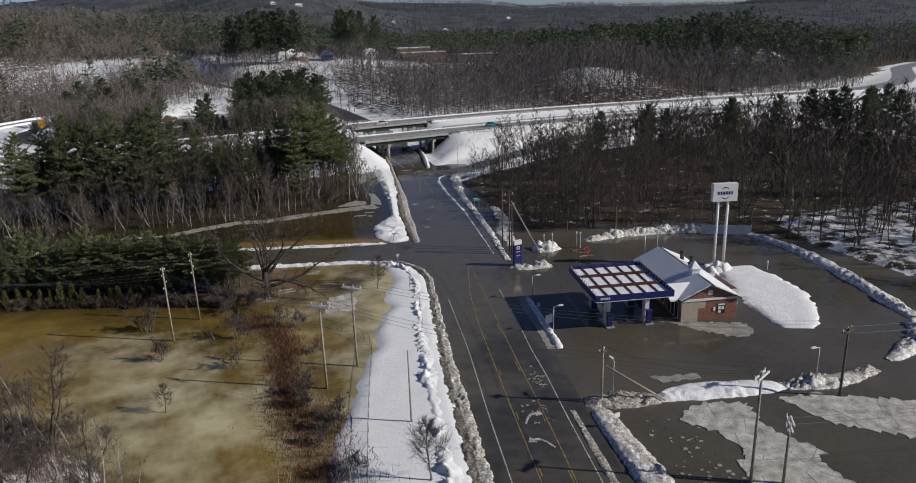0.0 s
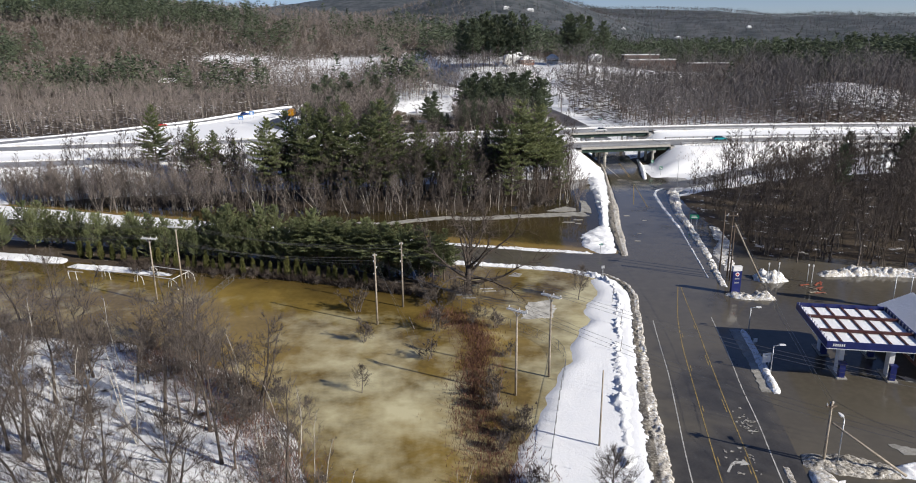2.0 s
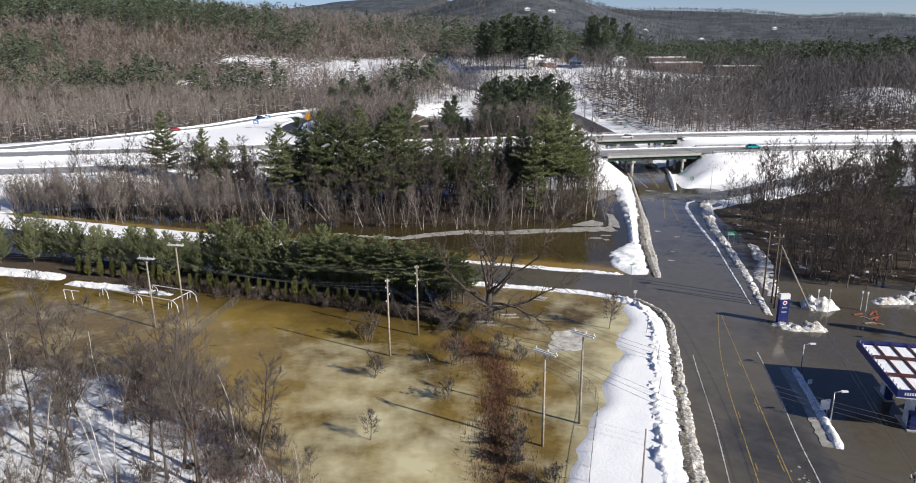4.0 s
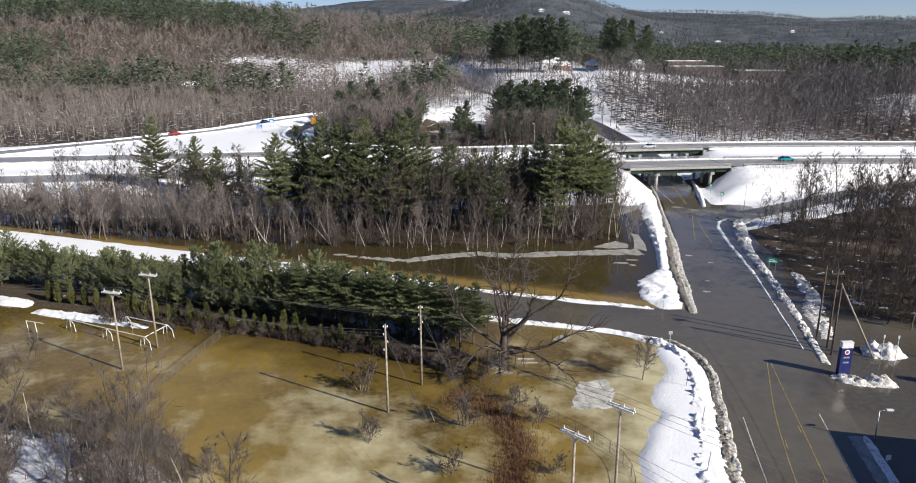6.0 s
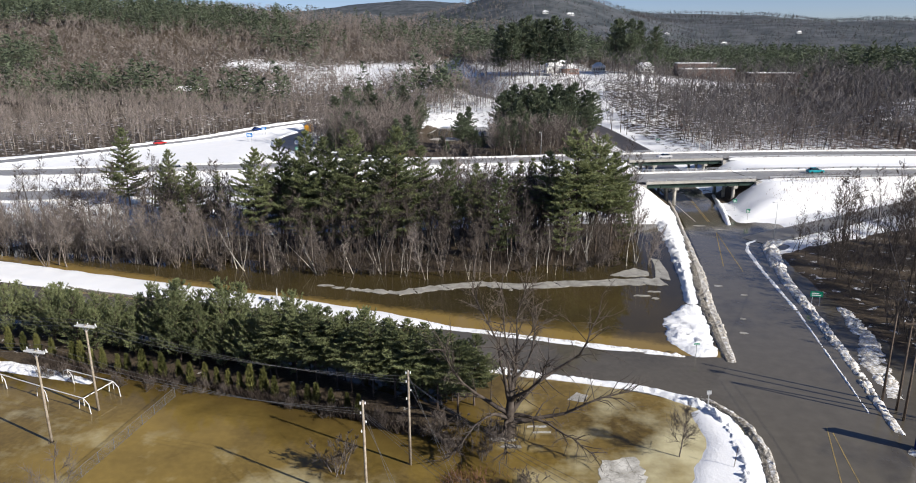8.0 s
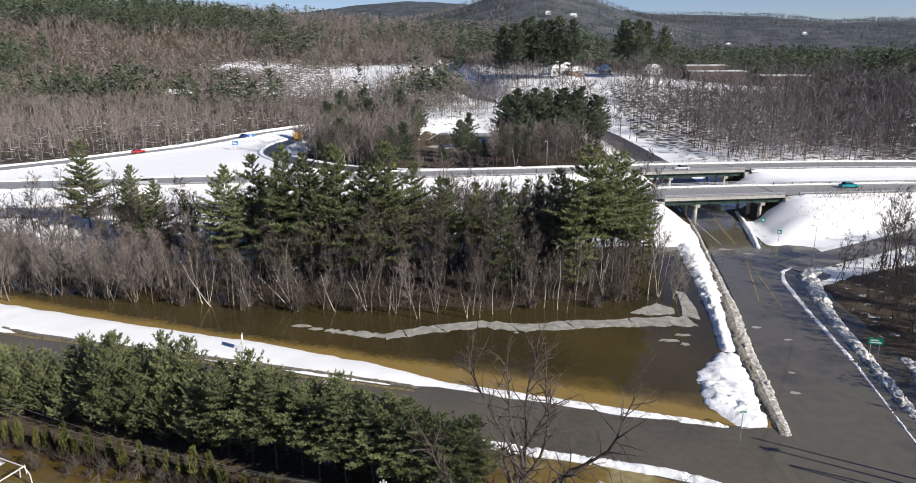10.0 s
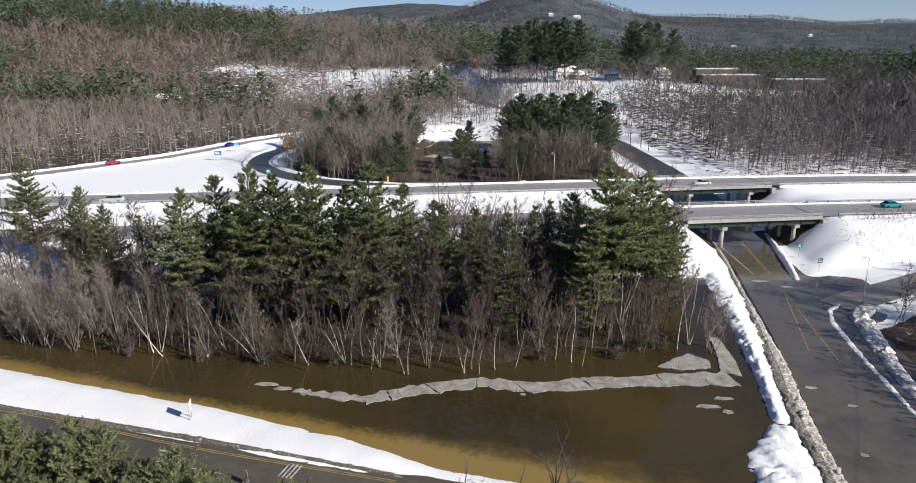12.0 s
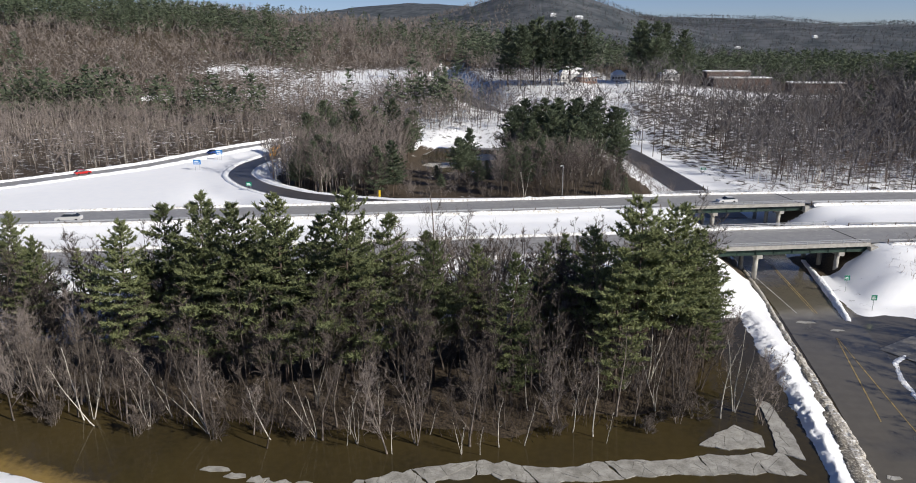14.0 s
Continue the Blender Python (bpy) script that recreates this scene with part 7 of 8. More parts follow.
def shop():
    root = thing("station_shop", Matrix.Translation((65.8, 58, 0)) @ SOOT, "brick and tan fuel station shop with snow on its gabled roof", "shop")
    W, D, E, RZ = 4.2, 9.0, 3.3, 5.3
    part("wall", Shape().box(-W, -D, -0.4, W, -D + 0.25, 1.9).box(-W, D - 0.25, -0.4, W, D, 1.9).box(-W, -D + 0.25, -0.4, -W + 0.25, D - 0.25, 1.9).box(W - 0.25, -D + 0.25, -0.4, W, D - 0.25, 1.9)
         .box(-0.6, -D + 0.001, 1.9, W, -D + 0.25, E).box(-W + 0.3, D - 0.25, 1.9, W - 0.3, D, E).box(-W, -D + 0.25, 1.9, -W + 0.25, D - 0.25, E).box(W - 0.25, -D + 0.25, 1.9, W, D - 0.25, E).done("wall", BRICK), root, "brown brick wall")
    part("wall_panel", Shape().box(-W - 0.02, -D - 0.03, -0.3, -1.7, -D - 0.003, E).box(-W, -D + 0.002, 1.9, -0.6, -D + 0.25, E).done("wall_panel", TAN), root, "tan wall panel")
    for v, s in ((-D, 1), (D, -1)):
        part("gable", Shape().add([(-W, v, E), (W, v, E), (0, v, RZ), (-W, v + 0.2 * s, E), (W, v + 0.2 * s, E), (0, v + 0.2 * s, RZ)], [(0, 1, 2), (3, 5, 4), (0, 3, 4, 1), (1, 4, 5, 2), (2, 5, 3, 0)]).done("gable", BRICK), root, "brown gable")
        part("trim", Shape().box(-W - 0.3, min(v, v - 0.14 * s), E - 0.22, W + 0.3, max(v, v - 0.14 * s), E + 0.08).done("trim", WHITE), root, "white trim board")
    k = (RZ - E) / W
    for s in (-1, 1):
        def slab(lo, hi, u0, u1, v0, v1):
            return Shape().add([(s * u, v, RZ - k * u + dz) for dz in (lo, hi) for u, v in ((u0, v0), (u1, v0), (u1, v1), (u0, v1))],
                               [(0, 1, 2, 3), (4, 7, 6, 5), (0, 4, 5, 1), (1, 5, 6, 2), (2, 6, 7, 3), (3, 7, 4, 0)])
        part("roof", slab(0.0, 0.16, 0.0, W + 0.5, -D - 0.45, D + 0.45).done("roof", SHINGLE), root, "dark shingled roof slope")
        part("roof_snow", slab(0.165, 0.30, 0.5 if s > 0 else 0.1, W + 0.3, -D - 0.3, D + 0.3).done("roof_snow", SNOW), root, "sheet of snow on the roof")
    # cross gable over the entrance
    part("entrance_gable", Shape().add([(-W - 1.4, -8.2, E - 0.2), (-W - 1.4, -3.6, E - 0.2), (-W - 1.4, -5.9, 4.6), (0.2, -8.2, E - 0.2), (0.2, -3.6, E - 0.2), (0.2, -5.9, 4.6)], [(0, 2, 1), (3, 4, 5), (0, 1, 4, 3), (1, 2, 5, 4), (2, 0, 3, 5)]).done("entrance_gable", TAN), root, "tan entrance gable")
    for s in (-1, 1):
        part("roof_snow", Shape().add([(-W - 1.6, -5.9, 4.66), (0.2, -5.9, 4.66), (0.2, -5.9 + s * 2.7, 3.12), (-W - 1.6, -5.9 + s * 2.7, 3.12), (-W - 1.6, -5.9, 4.84), (0.2, -5.9, 4.84), (0.2, -5.9 + s * 2.7, 3.3), (-W - 1.6, -5.9 + s * 2.7, 3.3)],
             [(0, 1, 2, 3), (4, 7, 6, 5), (0, 4, 5, 1), (1, 5, 6, 2), (2, 6, 7, 3), (3, 7, 4, 0)]).done("roof_snow", SNOW), root, "snow on the entrance roof")
    part("round_sign", Shape().tube((-W - 1.5, -5.9, 3.75), (-W - 1.42, -5.9, 3.75), 0.42, 0.42, 16).done("round_sign", paint("red_sign", (0.4, 0.02, 0.02), (0.5, 0.03, 0.03), 2, 0.4)), root, "round red sign")
    for v in (-7.4, -6.2, -5.0, -2.6, -1.2, 0.2, 1.6, 3.0, 4.4):
        w = part("window", Shape().box(-W - 0.06, v - 0.55, 0.5 if v > -4 else 0.1, -W - 0.004, v + 0.55, 2.6).done("window", WHITE), root, "white window frame")
        part("pane", Shape().box(-W - 0.08, v - 0.47, 0.6 if v > -4 else 0.2, -W - 0.062, v + 0.47, 2.5).done("pane", GLASS), w)
    part("poster", Shape().box(1.2, -D - 0.05, 0.9, 2.4, -D - 0.004, 2.5).done("poster", RUBBER), root, "dark poster with pale blocks")
    for x0, z0, x1, z1 in ((1.3, 2.15, 2.3, 2.4), (1.35, 1.5, 1.75, 2.0), (1.85, 1.5, 2.25, 2.0), (1.35, 1.0, 1.8, 1.35)):
        part("poster_bar", Shape().box(x0, -D - 0.06, z0, x1, -D - 0.052, z1).done("poster_bar", WHITE), root)
    part("meter_box", Shape().box(0.6, -D - 0.1, 1.4, 0.9, -D - 0.004, 1.9).done("meter_box", WHITE), root)
    part("gable_vent", Shape().box(-0.35, -D - 0.06, 3.9, 0.35, -D - 0.004, 4.6).done("gable_vent", WHITE), root)
    c = part("cupola", Shape().box(-0.6, -4.2, 4.8, 0.6, -3.0, 6.2).done("cupola", WHITE), root, "white louvred cupola")
    part("cupola_roof", Shape().add([(-0.8, -4.4, 6.2), (0.8, -4.4, 6.2), (0.8, -2.8, 6.2), (-0.8, -2.8, 6.2), (0, -3.6, 7.3)], [(3, 2, 1, 0), (0, 1, 4), (1, 2, 4), (2, 3, 4), (3, 0, 4)]).done("cupola_roof", SNOW), c)
    for u, v, h in ((1.8, 4.4, 1.5), (2.4, 2.2, 1.2), (1.4, 0.6, 0.8), (2.2, -0.6, 0.6)):
        part("roof_vent", Shape().tube((u, v, 3.6), (u, v, 4.6 + h), 0.32, 0.32, 10).tube((u, v, 4.6 + h), (u, v, 4.75 + h), 0.45, 0.3, 10).done("roof_vent", SHINGLE), root, "dark roof vent with snow cap")
    part("screen_wall", Shape().box(W + 0.5, -4.6, -0.3, W + 2.6, -4.5, 2.6).box(W + 2.5, -4.5, -0.3, W + 2.6, 2.5, 2.6).done("screen_wall", WHITE), root, "pale boarded screen wall")


canopy()
shop()
BARRIER = paint("faded_red_paint", (0.22, 0.05, 0.03), (0.36, 0.12, 0.07), 2.0, 0.6)
r = random.Random(44)
for k in range(9):
    x, y = r.uniform(60, 65.5), r.uniform(81.6, 86.4)
    plank = new("barrier_board", Shape().box(-0.9, -0.12, -0.03, 0.9, 0.12, 0.05).box(-0.7, -0.3, -0.05, -0.55, 0.3, -0.03).box(0.55, -0.3, -0.05, 0.7, 0.3, -0.03).done("barrier_board", (BARRIER, BARRIER, POLE_WOOD)[k % 3]))
    plank.matrix_basis = pose(x, y, 0.06, 0, r.uniform(-4, 4), r.uniform(0, 180))
    tagged(plank, "fallen red barrier board lying in the flood water", "barrier board", "fallen barrier boards")
sign = thing("pylon_sign", Matrix.Translation((80.5, 69.3, 0)) @ Matrix.Rotation(radians(-12), 4, "Z"), "tall white box sign on two white posts", "sign")
for u in (-0.95, 0.75):
    part("post", Shape().tube((u, 0, -0.4), (u, 0, 11.8), 0.26, 0.24, 12).done("post", WHITE, True), sign)
box = part("sign_box", Shape().box(-2.15, -0.5, 11.6, 2.15, 0.5, 14.7).done("sign_box", WHITE), sign)
for k in range(6):
    part("logo_bar", Shape().box(-1.35 + 0.47 * k, -0.53, 12.8, -1.35 + 0.47 * k + 0.3, -0.504, 13.35).done("logo_bar", BLUE), box, "navy plain bar")
for z, d in ((13.75, 1), (12.4, -1)):
    part("logo_chevron", Shape().add([(-0.55, -0.53, z), (0, -0.53, z + 0.3 * d), (0.55, -0.53, z), (0.55, -0.53, z + 0.16 * d), (0, -0.53, z + 0.46 * d), (-0.55, -0.53, z + 0.16 * d)], [(0, 1, 4, 5), (1, 2, 3, 4)]).done("logo_chevron", BLUE), box)
price = thing("price_sign", Matrix.Translation((47.2, 81.4, 0)) @ Matrix.Rotation(radians(8), 4, "Z"), "narrow navy price sign with a pale top standing in snow", "sign")
part("panel", Shape().box(-0.75, -0.3, 0.1, 0.75, 0.3, 4.0).done("panel", BLUE), price)
part("panel_top", Shape().box(-0.75, -0.3, 4.0, 0.75, 0.3, 4.8).done("panel_top", WHITE), price, "pale top panel")
part("emblem", Shape().tube((0, -0.33, 3.45), (0, -0.302, 3.45), 0.34, 0.34, 14).done("emblem", WHITE), price)
part("emblem_centre", Shape().tube((0, -0.35, 3.45), (0, -0.332, 3.45), 0.2, 0.2, 12).done("emblem_centre", paint("sign_red", (0.4, 0.03, 0.04), (0.5, 0.04, 0.05), 2, 0.4)), price)
for z in (2.6, 1.9):
    part("price_bar", Shape().box(-0.4, -0.33, z, 0.4, -0.304, z + 0.22).done("price_bar", GALV), price)


def lamp_post(x, y, h, arm, turn, label, z=None):
    root = thing("street_lamp", pose(x, y, height(x, y) if z is None else z, 0, 0, turn), label, "street lamp", "lamp posts")
    part("post", Shape().tube((0, 0, -0.4), (0, 0, h), 0.08, 0.055, 8).tube((0, 0, h), (arm, 0, h + 0.12), 0.05, 0.04, 6).done("post", GALV, True), root)
    part("lamp_head", Shape().box(arm - 0.1, -0.14, h + 0.05, arm + 0.6, 0.14, h + 0.2).done("lamp_head", WHITE), root)


lamp_post(41.9, 52.7, 3.6, 0.8, 0, "short pale lamp post on the snowy kerb island", 0.2)
lamp_post(43.7, 65.4, 3.6, 0.8, 0, "short pale lamp post on the snowy kerb island", 0.2)
lamp_post(64.6, 28.2, 4.8, 0.6, 180, "pale lamp post on a dirty snow bank", 0.2)
lamp_post(40.6, 32.6, 5.0, 0.4, 90, "thin pale lamp post on a dirty snow bank", 0.2)
for x, y in ((67, 71.5), (70, 72.5)):
    lamp_post(x, y, 7.0, 0.8, 0, "tall thin lamp post behind the shop", -0.2)
lamp_post(12.1, 245.1, 9.0, 1.6, 250, "tall thin lamp post beside the highway")
lamp_post(59.7, 164.2, 8.4, 0.6, 200, "tall thin lamp post at the ramp's mouth")
for x, y in ((50.6, 335), (52.2, 327), (47.5, 342)):
    utility_pole(x, y, 9.5, "dark wooden pole beside the far road", (), 0, DARK_WOOD)
for x, y, h in ((54.6, 86.8, 3.6), (55.6, 85.2, 4.2), (61.6, 87.4, 3.2), (62.2, 87.0, 3.2), (86.6, 64.2, 1.6)):
    tagged(new("marker_post", Shape().tube((x, y, -0.4), (x, y, h), 0.06, 0.05, 6).box(x - 0.12, y - 0.03, h - 0.4, x + 0.12, y + 0.03, h).done("marker_post", WHITE)), "thin white marker post at the lot's rim", "post", "marker posts")
enclosure = thing("bin_enclosure", Matrix.Translation((93, 84.6, 0)) @ Matrix.Rotation(radians(-25), 4, "Z"), "pale boarded bin enclosure behind the lot", "enclosure")
for k in range(6):
    part("board_panel", Shape().box(-4.8 + 1.6 * k, -0.06, -0.3, -3.25 + 1.6 * k, 0.06, 1.9).done("board_panel", WHITE), enclosure)


# ---- road signs ----
def road_sign(x, y, w, h, z, turn, mat, label, legs=2, tilt=0):
    root = thing("road_sign", pose(x, y, max(-0.3, height(x, y)), tilt, 0, turn), label, "road sign", "road signs")
    for u in ((-w * 0.3, w * 0.3) if legs == 2 else (0,)):
        part("post", Shape().box(u - 0.04, -0.02, -0.3, u + 0.04, 0.05, z + h).done("post", GALV), root)
    p = part("panel", Shape().box(-w / 2, -0.05, z, w / 2, -0.024, z + h).done("panel", mat), root)
    bars = ((0.62, 0.34), (0.28, 0.5)) if h > 0.5 else ((0.45, 0.5),)
    if mat in (GREEN_SIGN, BLUE_SIGN):
        for f, s in bars:
            part("text_bar", Shape().box(-w * 0.36, -0.058, z + h * (f - 0.08), w * (0.36 if s > 0.4 else 0.2), -0.0515, z + h * (f + 0.1)).done("text_bar", WHITE), p, "plain white bar")


road_sign(53.0, 124.6, 1.9, 0.95, 1.9, -10, GREEN_SIGN, "green guide sign on two posts in the snow bank")
road_sign(58.9, 190.5, 0.9, 0.9, 2.2, 0, GREEN_SIGN, "small green route sign on the bank", 1)
road_sign(59.4, 181.5, 0.9, 0.9, 1.8, 0, GREEN_SIGN, "small green route sign on the bank", 1)
road_sign(60.5, 300, 1.6, 0.7, 1.4, 0, GREEN_SIGN, "green sign beside the far road")
road_sign(-97, 274.6, 2.2, 1.5, 1.8, 10, BLUE_SIGN, "blue service sign standing in the snowfield")
road_sign(-98.6, 294.9, 2.2, 1.5, 1.8, 10, BLUE_SIGN, "blue service sign standing in the snowfield")
road_sign(-69, 243.5, 1.4, 1.0, 1.2, 10, GREEN_SIGN, "green exit sign beside the loop ramp")
road_sign(-33.7, 239.4, 0.5, 1.8, 0.4, 0, YELLOW_SIGN, "tall narrow yellow marker beside the ramp", 1)
road_sign(-35.6, 119.4, 1.2, 1.3, 1.0, 104, WHITE, "white sign board seen nearly edge-on in the snow")
road_sign(-24.5, 108.0, 0.9, 0.9, 0.8, 120, WHITE, "white square sign board beside the street")
road_sign(28.8, 103.4, 0.8, 0.22, 2.2, 10, GREEN_SIGN, "street name sign on a thin post in snow", 1)
road_sign(26.9, 89.4, 0.6, 0.5, 2.0, 10, GALV, "small grey sign on a thin post", 1)
road_sign(42.0, 54.6, 1.2, 1.3, 0.9, 12, WHITE, "pale notice board on the kerb island")
road_sign(43.2, 61.5, 0.6, 0.6, 0.6, 12, WHITE, "small round white sign on the kerb island", 1)
road_sign(-104, 144.4, 0.5, 0.6, 1.6, 0, GALV, "small sign beside the side street", 1)
road_sign(-100.8, 144.6, 0.5, 0.6, 1.6, 0, GALV, "small sign beside the side street", 1)
road_sign(38.4, 27.5, 0.7, 0.6, 1.6, 10, WHITE, "small white sign in a snow bank", 1)
for x, y in ((25.8, 67.3), (24.0, 58.0), (26.2, 76.5)):
    tagged(new("snow_stake", Shape().tube((x, y, 0), (x + 0.25, y + 0.1, 2.6), 0.035, 0.03, 5).done("snow_stake", DARK_WOOD)), "thin leaning stake in the snow bank", "stake", "snow stakes")


# ---- painted arrows ----
def arrow(x, y, turn, z=0.058):
    pts = [(-0.35, -1.6), (-0.12, -1.6), (-0.1, -0.3), (0.1, 0.3), (0.55, 0.6), (0.55, 0.2), (1.35, 0.85), (0.55, 1.5), (0.55, 1.05), (-0.05, 0.75), (-0.33, 0.0)]
    ob = new("road_arrow", mesh_of("road_arrow", [(a, b, 0) for a, b in pts], [(0, 1, 2, 10), (10, 2, 3, 9), (9, 3, 4, 8), (5, 6, 7)], WHITE_LINE))
    ob.matrix_basis = pose(x, y, z, 0, 0, turn)
    return tagged(ob, "worn white turn arrow painted on the road", "road arrow", "road arrows")


arrow(30.5, 32.6, -30)
arrow(30.0, 27.6, 20).scale.x = -1
arrow(-35.0, 112.8, -98)
for k in range(4):
    o = new("road_bar", mesh_of("road_bar", [(-0.1, -1.2, 0), (0.1, -1.2, 0), (0.1, 1.2, 0), (-0.1, 1.2, 0)], [(0, 1, 2, 3)], WHITE_LINE))
    o.matrix_basis = pose(-21.6 + 0.45 * k, 110.6 - 0.1 * k, 0.06, 0, 0, -12)
    tagged(o, "white bar painted on the wet street", "road bar", "road bars")


# ---- fences and pipe frames ----
def fence(pts, h, label, every=2.6):
    root = thing("chain_fence", Matrix.Translation((*pts[0], 0)), label, "fence")
    q = smooth_line([(x - pts[0][0], y - pts[0][1], 0) for x, y in pts], every)
    post = Shape().tube((0, 0, -0.5), (0, 0, h), 0.035, 0.035, 5).done("post", WIRE)
    for a in q:
        part("post", post, root).location = a
    part("rail", Shape().path([(a[0], a[1], h - 0.04) for a in q], 0.022, 4).path([(a[0], a[1], 0.1) for a in q], 0.012, 4).done("rail", WIRE), root)
    v, f, k = [], [], 0
    for a, b in zip(q, q[1:]):
        n = 22
        for s in range(-8, n):
            t0, t1 = max(0, s / n), min(1, (s + 8) / n)
            z0, z1 = h * (t0 * n - s) / 8, h * (t1 * n - s) / 8
            for zz0, zz1 in ((z0, z1), (h - z0, h - z1)):
                p0, p1 = a + (b - a) * t0, a + (b - a) * t1
                v += [(p0[0], p0[1], zz0 - 0.006), (p1[0], p1[1], zz1 - 0.006), (p1[0], p1[1], zz1 + 0.006), (p0[0], p0[1], zz0 + 0.006)]
                f.append((k, k + 1, k + 2, k + 3)); k += 4
    part("mesh_panel", mesh_of("mesh_panel", v, f, WIRE), root, "thin wire mesh")


fence([(-41.5, 55), (-40.4, 64.1), (-38.1, 87.5)], 1.3, "dark wire fence crossing the flooded field")
fence([(0.5, 76), (10.6, 66), (18.3, 58.6), (15.9, 53), (11.2, 26), (8, 0)], 1.4, "dark wire fence bent round the field's corner")
frame_thing = thing("pipe_frame", Matrix.Translation((-54, 86.5, 0)), "white bent pipe frames standing in the flooded field", "pipe frame")
tops = [(-7.6, 2.2), (-0.3, -0.6), (6.8, -3.2), (8.0, 1.2), (0.2, 4.0)]
for a, b in zip(tops, tops[1:]):
    part("rail", Shape().tube((*a, 1.7), (*b, 1.7), 0.06, 0.06, 6).done("rail", WHITE), frame_thing)
for u, v in tops:
    for d in ((-0.9, 0.5), (0.9, -0.5), (-0.7, 1.0)):
        part("leg", Shape().tube((u, v, 1.7), (u + d[0], v + d[1], 1.2), 0.05, 0.05, 6).tube((u + d[0], v + d[1], 1.2), (u + d[0] * 1.3, v + d[1] * 1.3, -0.4), 0.05, 0.05, 6).done("leg", WHITE), frame_thing)
for u, v in ((-14.2, 1.8), (-12.6, 1.4)):
    part("leg", Shape().tube((u, v, 1.5), (u + 0.5, v - 0.5, -0.4), 0.05, 0.05, 6).tube((u, v, 1.5), (u + 1.6, v - 0.4, 1.5), 0.05, 0.05, 6).done("leg", WHITE), frame_thing)


# ---- vehicles ----
def car(x, y, z, turn, colour, label, tall=1.0, length=4.5):
    m = paint("car_paint", tuple(c * 0.9 for c in colour), colour, 1.0, 0.25, 0.5, fine=0)
    root = thing("car", pose(x, y, z, 0, 0, turn), label, "car", "cars on the roads")
    L, W = length / 2, 0.88
    side = [(-L, 0.35), (-L, 0.85), (-L + 0.15, 0.95), (-L + 0.7, 1.0), (L - 1.3, 0.98), (L - 0.2, 0.82), (L, 0.6), (L, 0.35)]
    n = len(side)
    part("body", Shape().add([(a, s * W, b * tall) for s in (-1, 1) for a, b in side], [tuple(range(n)), tuple(range(2 * n - 1, n - 1, -1))] + [(i, n + i, n + (i + 1) % n, (i + 1) % n) for i in range(n)]).done("body", m), root)
    cab = [(-L + 0.45, 0.98), (-L + 1.0, 1.42), (L - 2.0, 1.45), (L - 1.25, 0.98)]
    part("cabin", Shape().add([(a, s * (W - (0.06 if b < 1 else 0.2)), b * tall) for s in (-1, 1) for a, b in cab], [(0, 1, 2, 3), (7, 6, 5, 4), (0, 4, 5, 1), (1, 5, 6, 2), (2, 6, 7, 3)]).done("cabin", GLASS), root)
    part("roof", Shape().box(-L + 1.0, -W + 0.2, 1.425 * tall, L - 2.05, W - 0.2, 1.475 * tall).done("roof", m), root)
    for a in (-L + 0.85, L - 0.85):
        for s in (-1, 1):
            part("wheel", Shape().tube((a, s * (W - 0.2), 0.33), (a, s * (W + 0.02), 0.33), 0.33, 0.33, 12).done("wheel", RUBBER), root)


car(49.8, 234.6, 6.43, 191, (0.7, 0.7, 0.7), "white saloon car on the highway bridge")
car(86.0, 211.4, 6.43, 10, (0.02, 0.30, 0.34), "teal saloon car on the highway")
car(-94, 205.6, 6.43, 191, (0.55, 0.55, 0.54), "pale grey pickup car on the highway", 1.15, 5.2)
car(-127, 263.5, 5.5, 50, (0.45, 0.02, 0.02), "red car on the slip road")
car(-105.5, 306, 5.4, 70, (0.02, 0.05, 0.2), "dark blue car on the slip road")
car(-11.5, 428, 9.0, 118, (0.03, 0.03, 0.035), "dark car on the climbing road")
bus_paint = paint("bus_yellow", (0.62, 0.28, 0.01), (0.75, 0.36, 0.02), 1.0, 0.35, 0.5)
bus = thing("school_bus", pose(-82.2, 304, 5.32, 0, 0, 96), "yellow school bus on the loop ramp", "bus", "cars on the roads")
part("body", Shape().box(-4.6, -1.2, 0.55, 3.2, 1.2, 2.95).box(-4.5, -1.1, 2.95, 3.0, 1.1, 3.1).box(3.2, -1.1, 0.55, 4.7, 1.1, 1.75).done("body", bus_paint), bus)
for k in range(8):
    for s in (-1, 1):
        part("window", Shape().box(-4.3 + 0.92 * k, s * 1.2 - 0.012, 1.8, -3.55 + 0.92 * k, s * 1.2 + 0.012, 2.5).done("window", GLASS), bus)
part("windscreen", Shape().box(3.195, -1.0, 1.8, 3.22, 1.0, 2.7).done("windscreen", GLASS), bus)
for s in (-1, 1):
    part("stripe", Shape().box(-4.6, s * 1.2 - 0.014, 1.35, 3.2, s * 1.2 + 0.014, 1.45).done("stripe", RUBBER), bus)
    for a in (-2.8, 3.6):
        part("wheel", Shape().tube((a, s * 0.85, 0.5), (a, s * 1.2, 0.5), 0.5, 0.5, 12).done("wheel", RUBBER), bus)


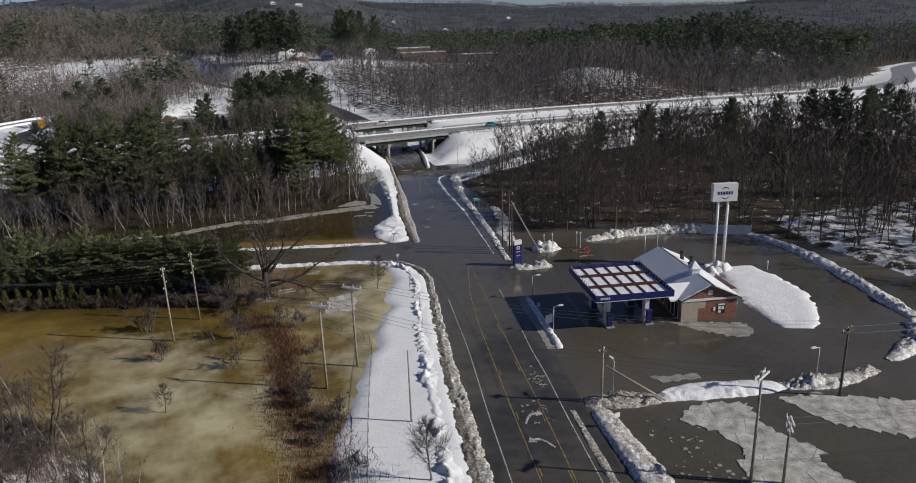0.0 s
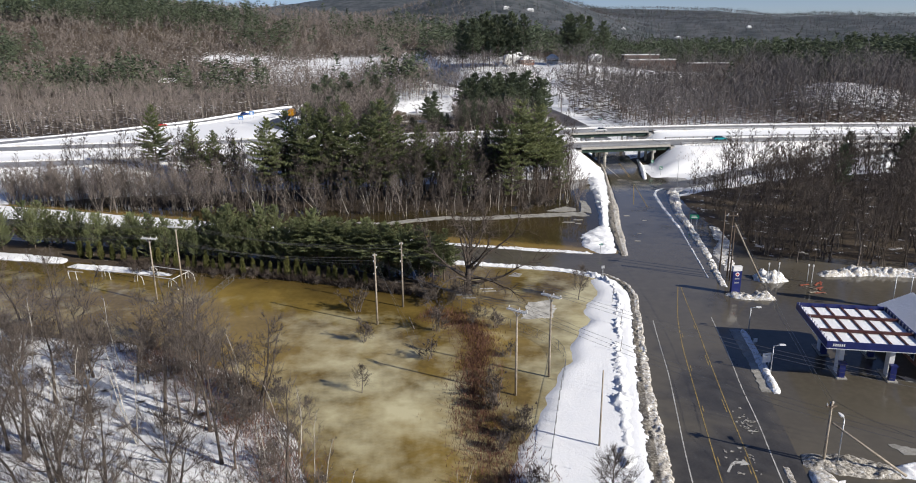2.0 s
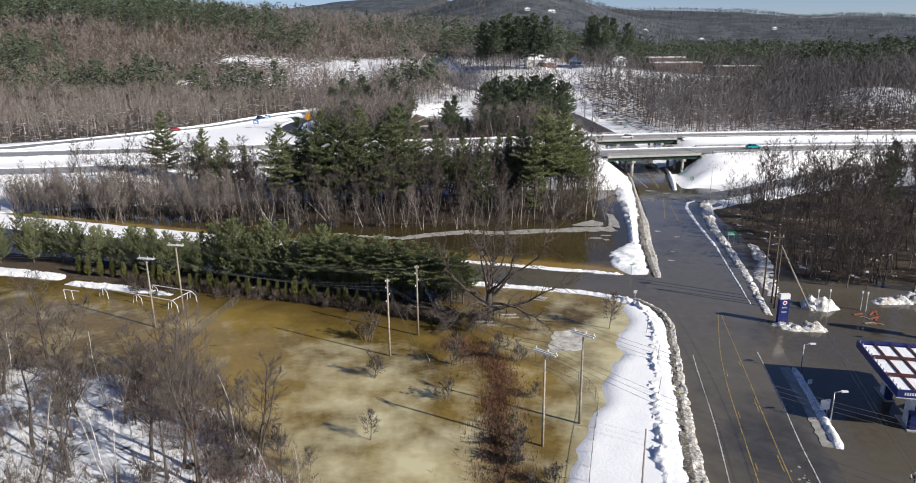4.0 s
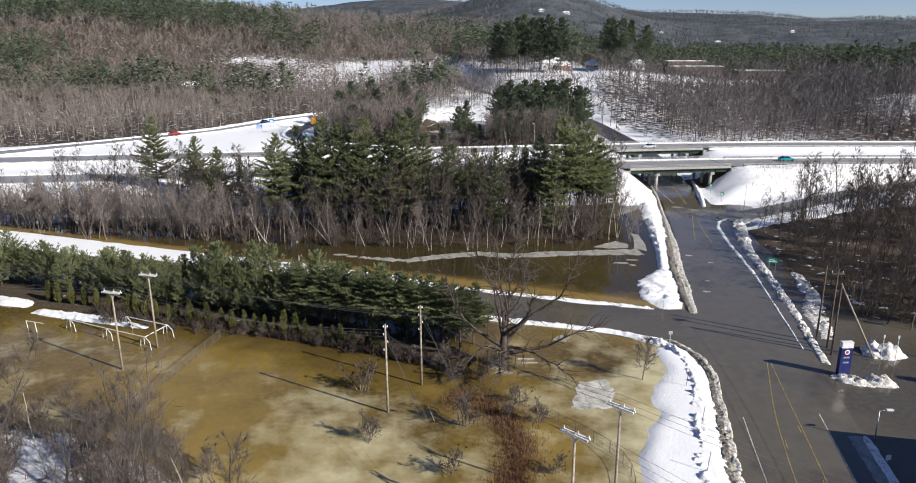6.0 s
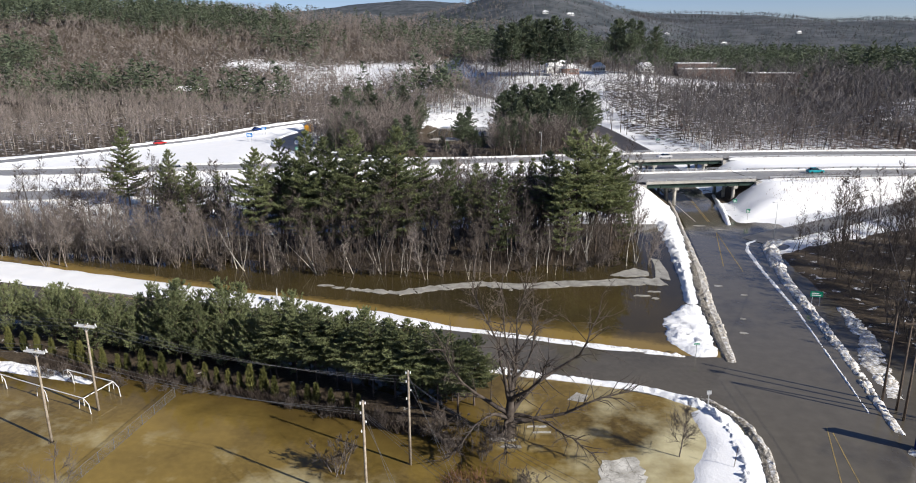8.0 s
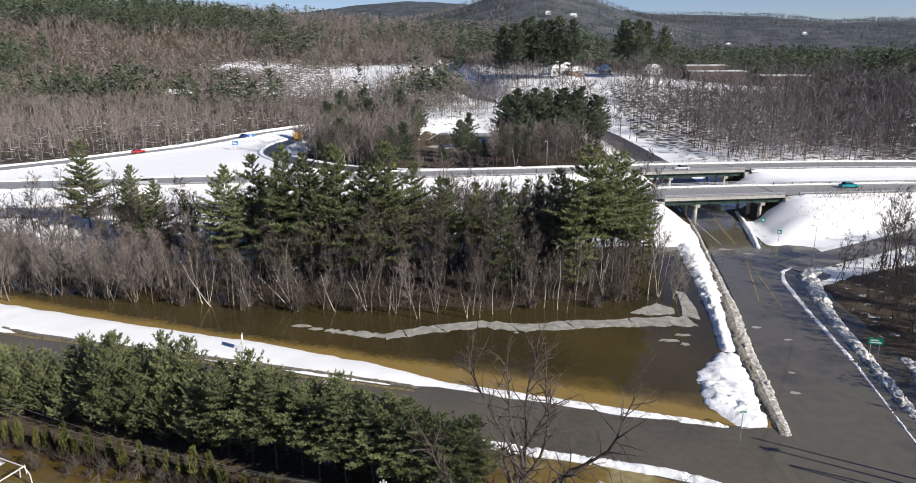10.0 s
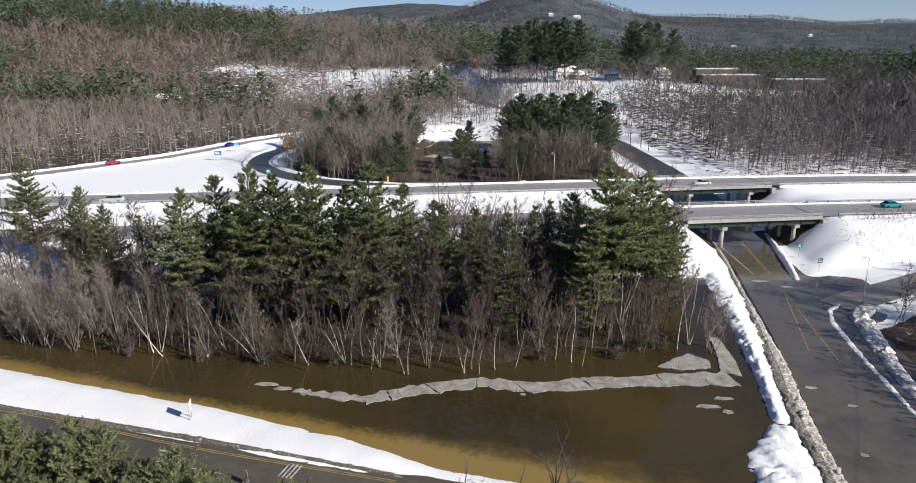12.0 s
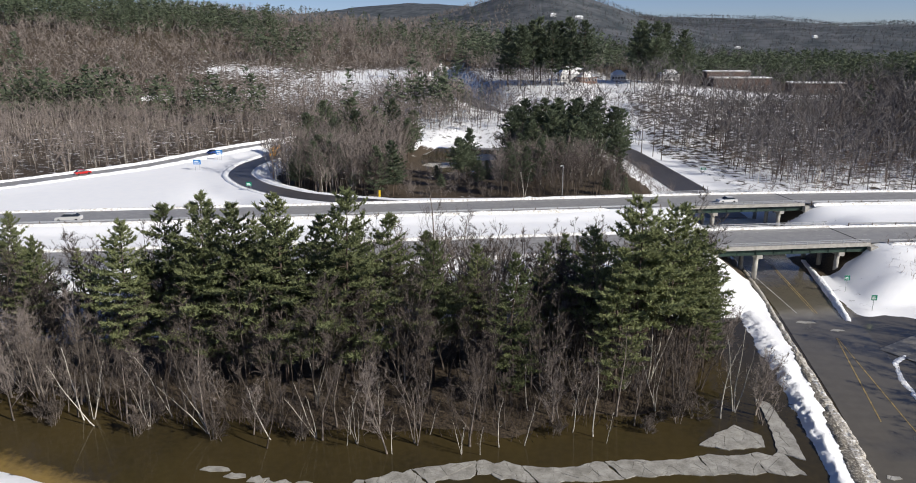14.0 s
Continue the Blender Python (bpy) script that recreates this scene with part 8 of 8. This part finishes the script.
# ---- houses on the hill ----
def house(x, y, w, d, h, roof, turn, wall_mat, label, flat=False, rows=1, cols=5):
    root = thing("house", pose(x, y, height(x, y) - 0.3, 0, 0, turn), label, "house", "buildings on the hill")
    part("wall", Shape().box(-w / 2, -d / 2, -1.5, w / 2, d / 2, h).done("wall", wall_mat), root)
    if flat:
        part("roof", Shape().box(-w / 2 - 0.3, -d / 2 - 0.3, h, w / 2 + 0.3, d / 2 + 0.3, h + 0.5).done("roof", CONCRETE), root, "flat roof edge")
        part("roof_snow", Shape().box(-w / 2, -d / 2, h + 0.5, w / 2, d / 2, h + 0.68).done("roof_snow", SNOW), root, "snow on the roof")
    else:
        e = 0.5
        part("roof", Shape().add([(-w / 2 - e, -d / 2 - e, h), (w / 2 + e, -d / 2 - e, h), (w / 2 + e, d / 2 + e, h), (-w / 2 - e, d / 2 + e, h), (-w / 2 + roof, 0, h + roof), (w / 2 - roof, 0, h + roof)],
                                 [(3, 2, 1, 0), (0, 1, 5, 4), (2, 3, 4, 5), (1, 2, 5), (3, 0, 4)]).done("roof", SNOW), root, "snow-covered hipped roof")
    for r in range(rows):
        for k in range(cols):
            u = -w / 2 + w * (k + 0.5) / cols
            z = 1.0 + (h / rows) * r
            win = part("window", Shape().box(u - 0.6, -d / 2 - 0.06, z, u + 0.6, -d / 2 - 0.004, z + 1.5).done("window", WHITE), root)
            part("pane", Shape().box(u - 0.5, -d / 2 - 0.08, z + 0.1, u + 0.5, -d / 2 - 0.062, z + 1.4).done("pane", GLASS), win)
    return root


house(31, 490, 16, 13, 4.0, 4.0, 5, WHITE, "white pavilion house with a snowy hipped roof")
house(38, 482, 9, 8, 3.2, 3.2, 20, BRICK, "brown house with a snowy hipped roof")
house(58, 500, 8, 7, 3.5, 2.6, 0, WHITE, "small white house with a snowy roof")
house(131, 512, 34, 12, 6.5, 0, 3, BRICK_DULL, "long brick school block with a flat roof", True, 1, 9)
house(126, 524, 26, 10, 9.5, 0, 3, BRICK_DULL, "higher brick block with a flat snowy roof", True, 1, 8)
house(172, 505, 30, 12, 5.5, 0, -4, BRICK_DULL, "dark brick building with a flat snowy roof", True, 1, 8)
house(96, 545, 12, 9, 4.0, 3.0, 0, WHITE, "white house with a snowy roof among trees")
house(-210, 470, 16, 9, 3.0, 2.8, 10, BRICK_DULL, "low brown house with a snowy roof")
house(230, 470, 14, 9, 4.0, 3.2, -10, WHITE, "white house with a snowy roof among trees")
for x, y, w in ((110, 1500, 40), (60, 1480, 30), (330, 1650, 26), (480, 1750, 34), (700, 1900, 30), (880, 1300, 40), (1150, 1500, 60), (1190, 1560, 36), (560, 1250, 26)):
    house(x, y, w * 0.36, 8, 3, 2.6, 0, WHITE, "far house with a snow-covered roof", False, 1, 4)
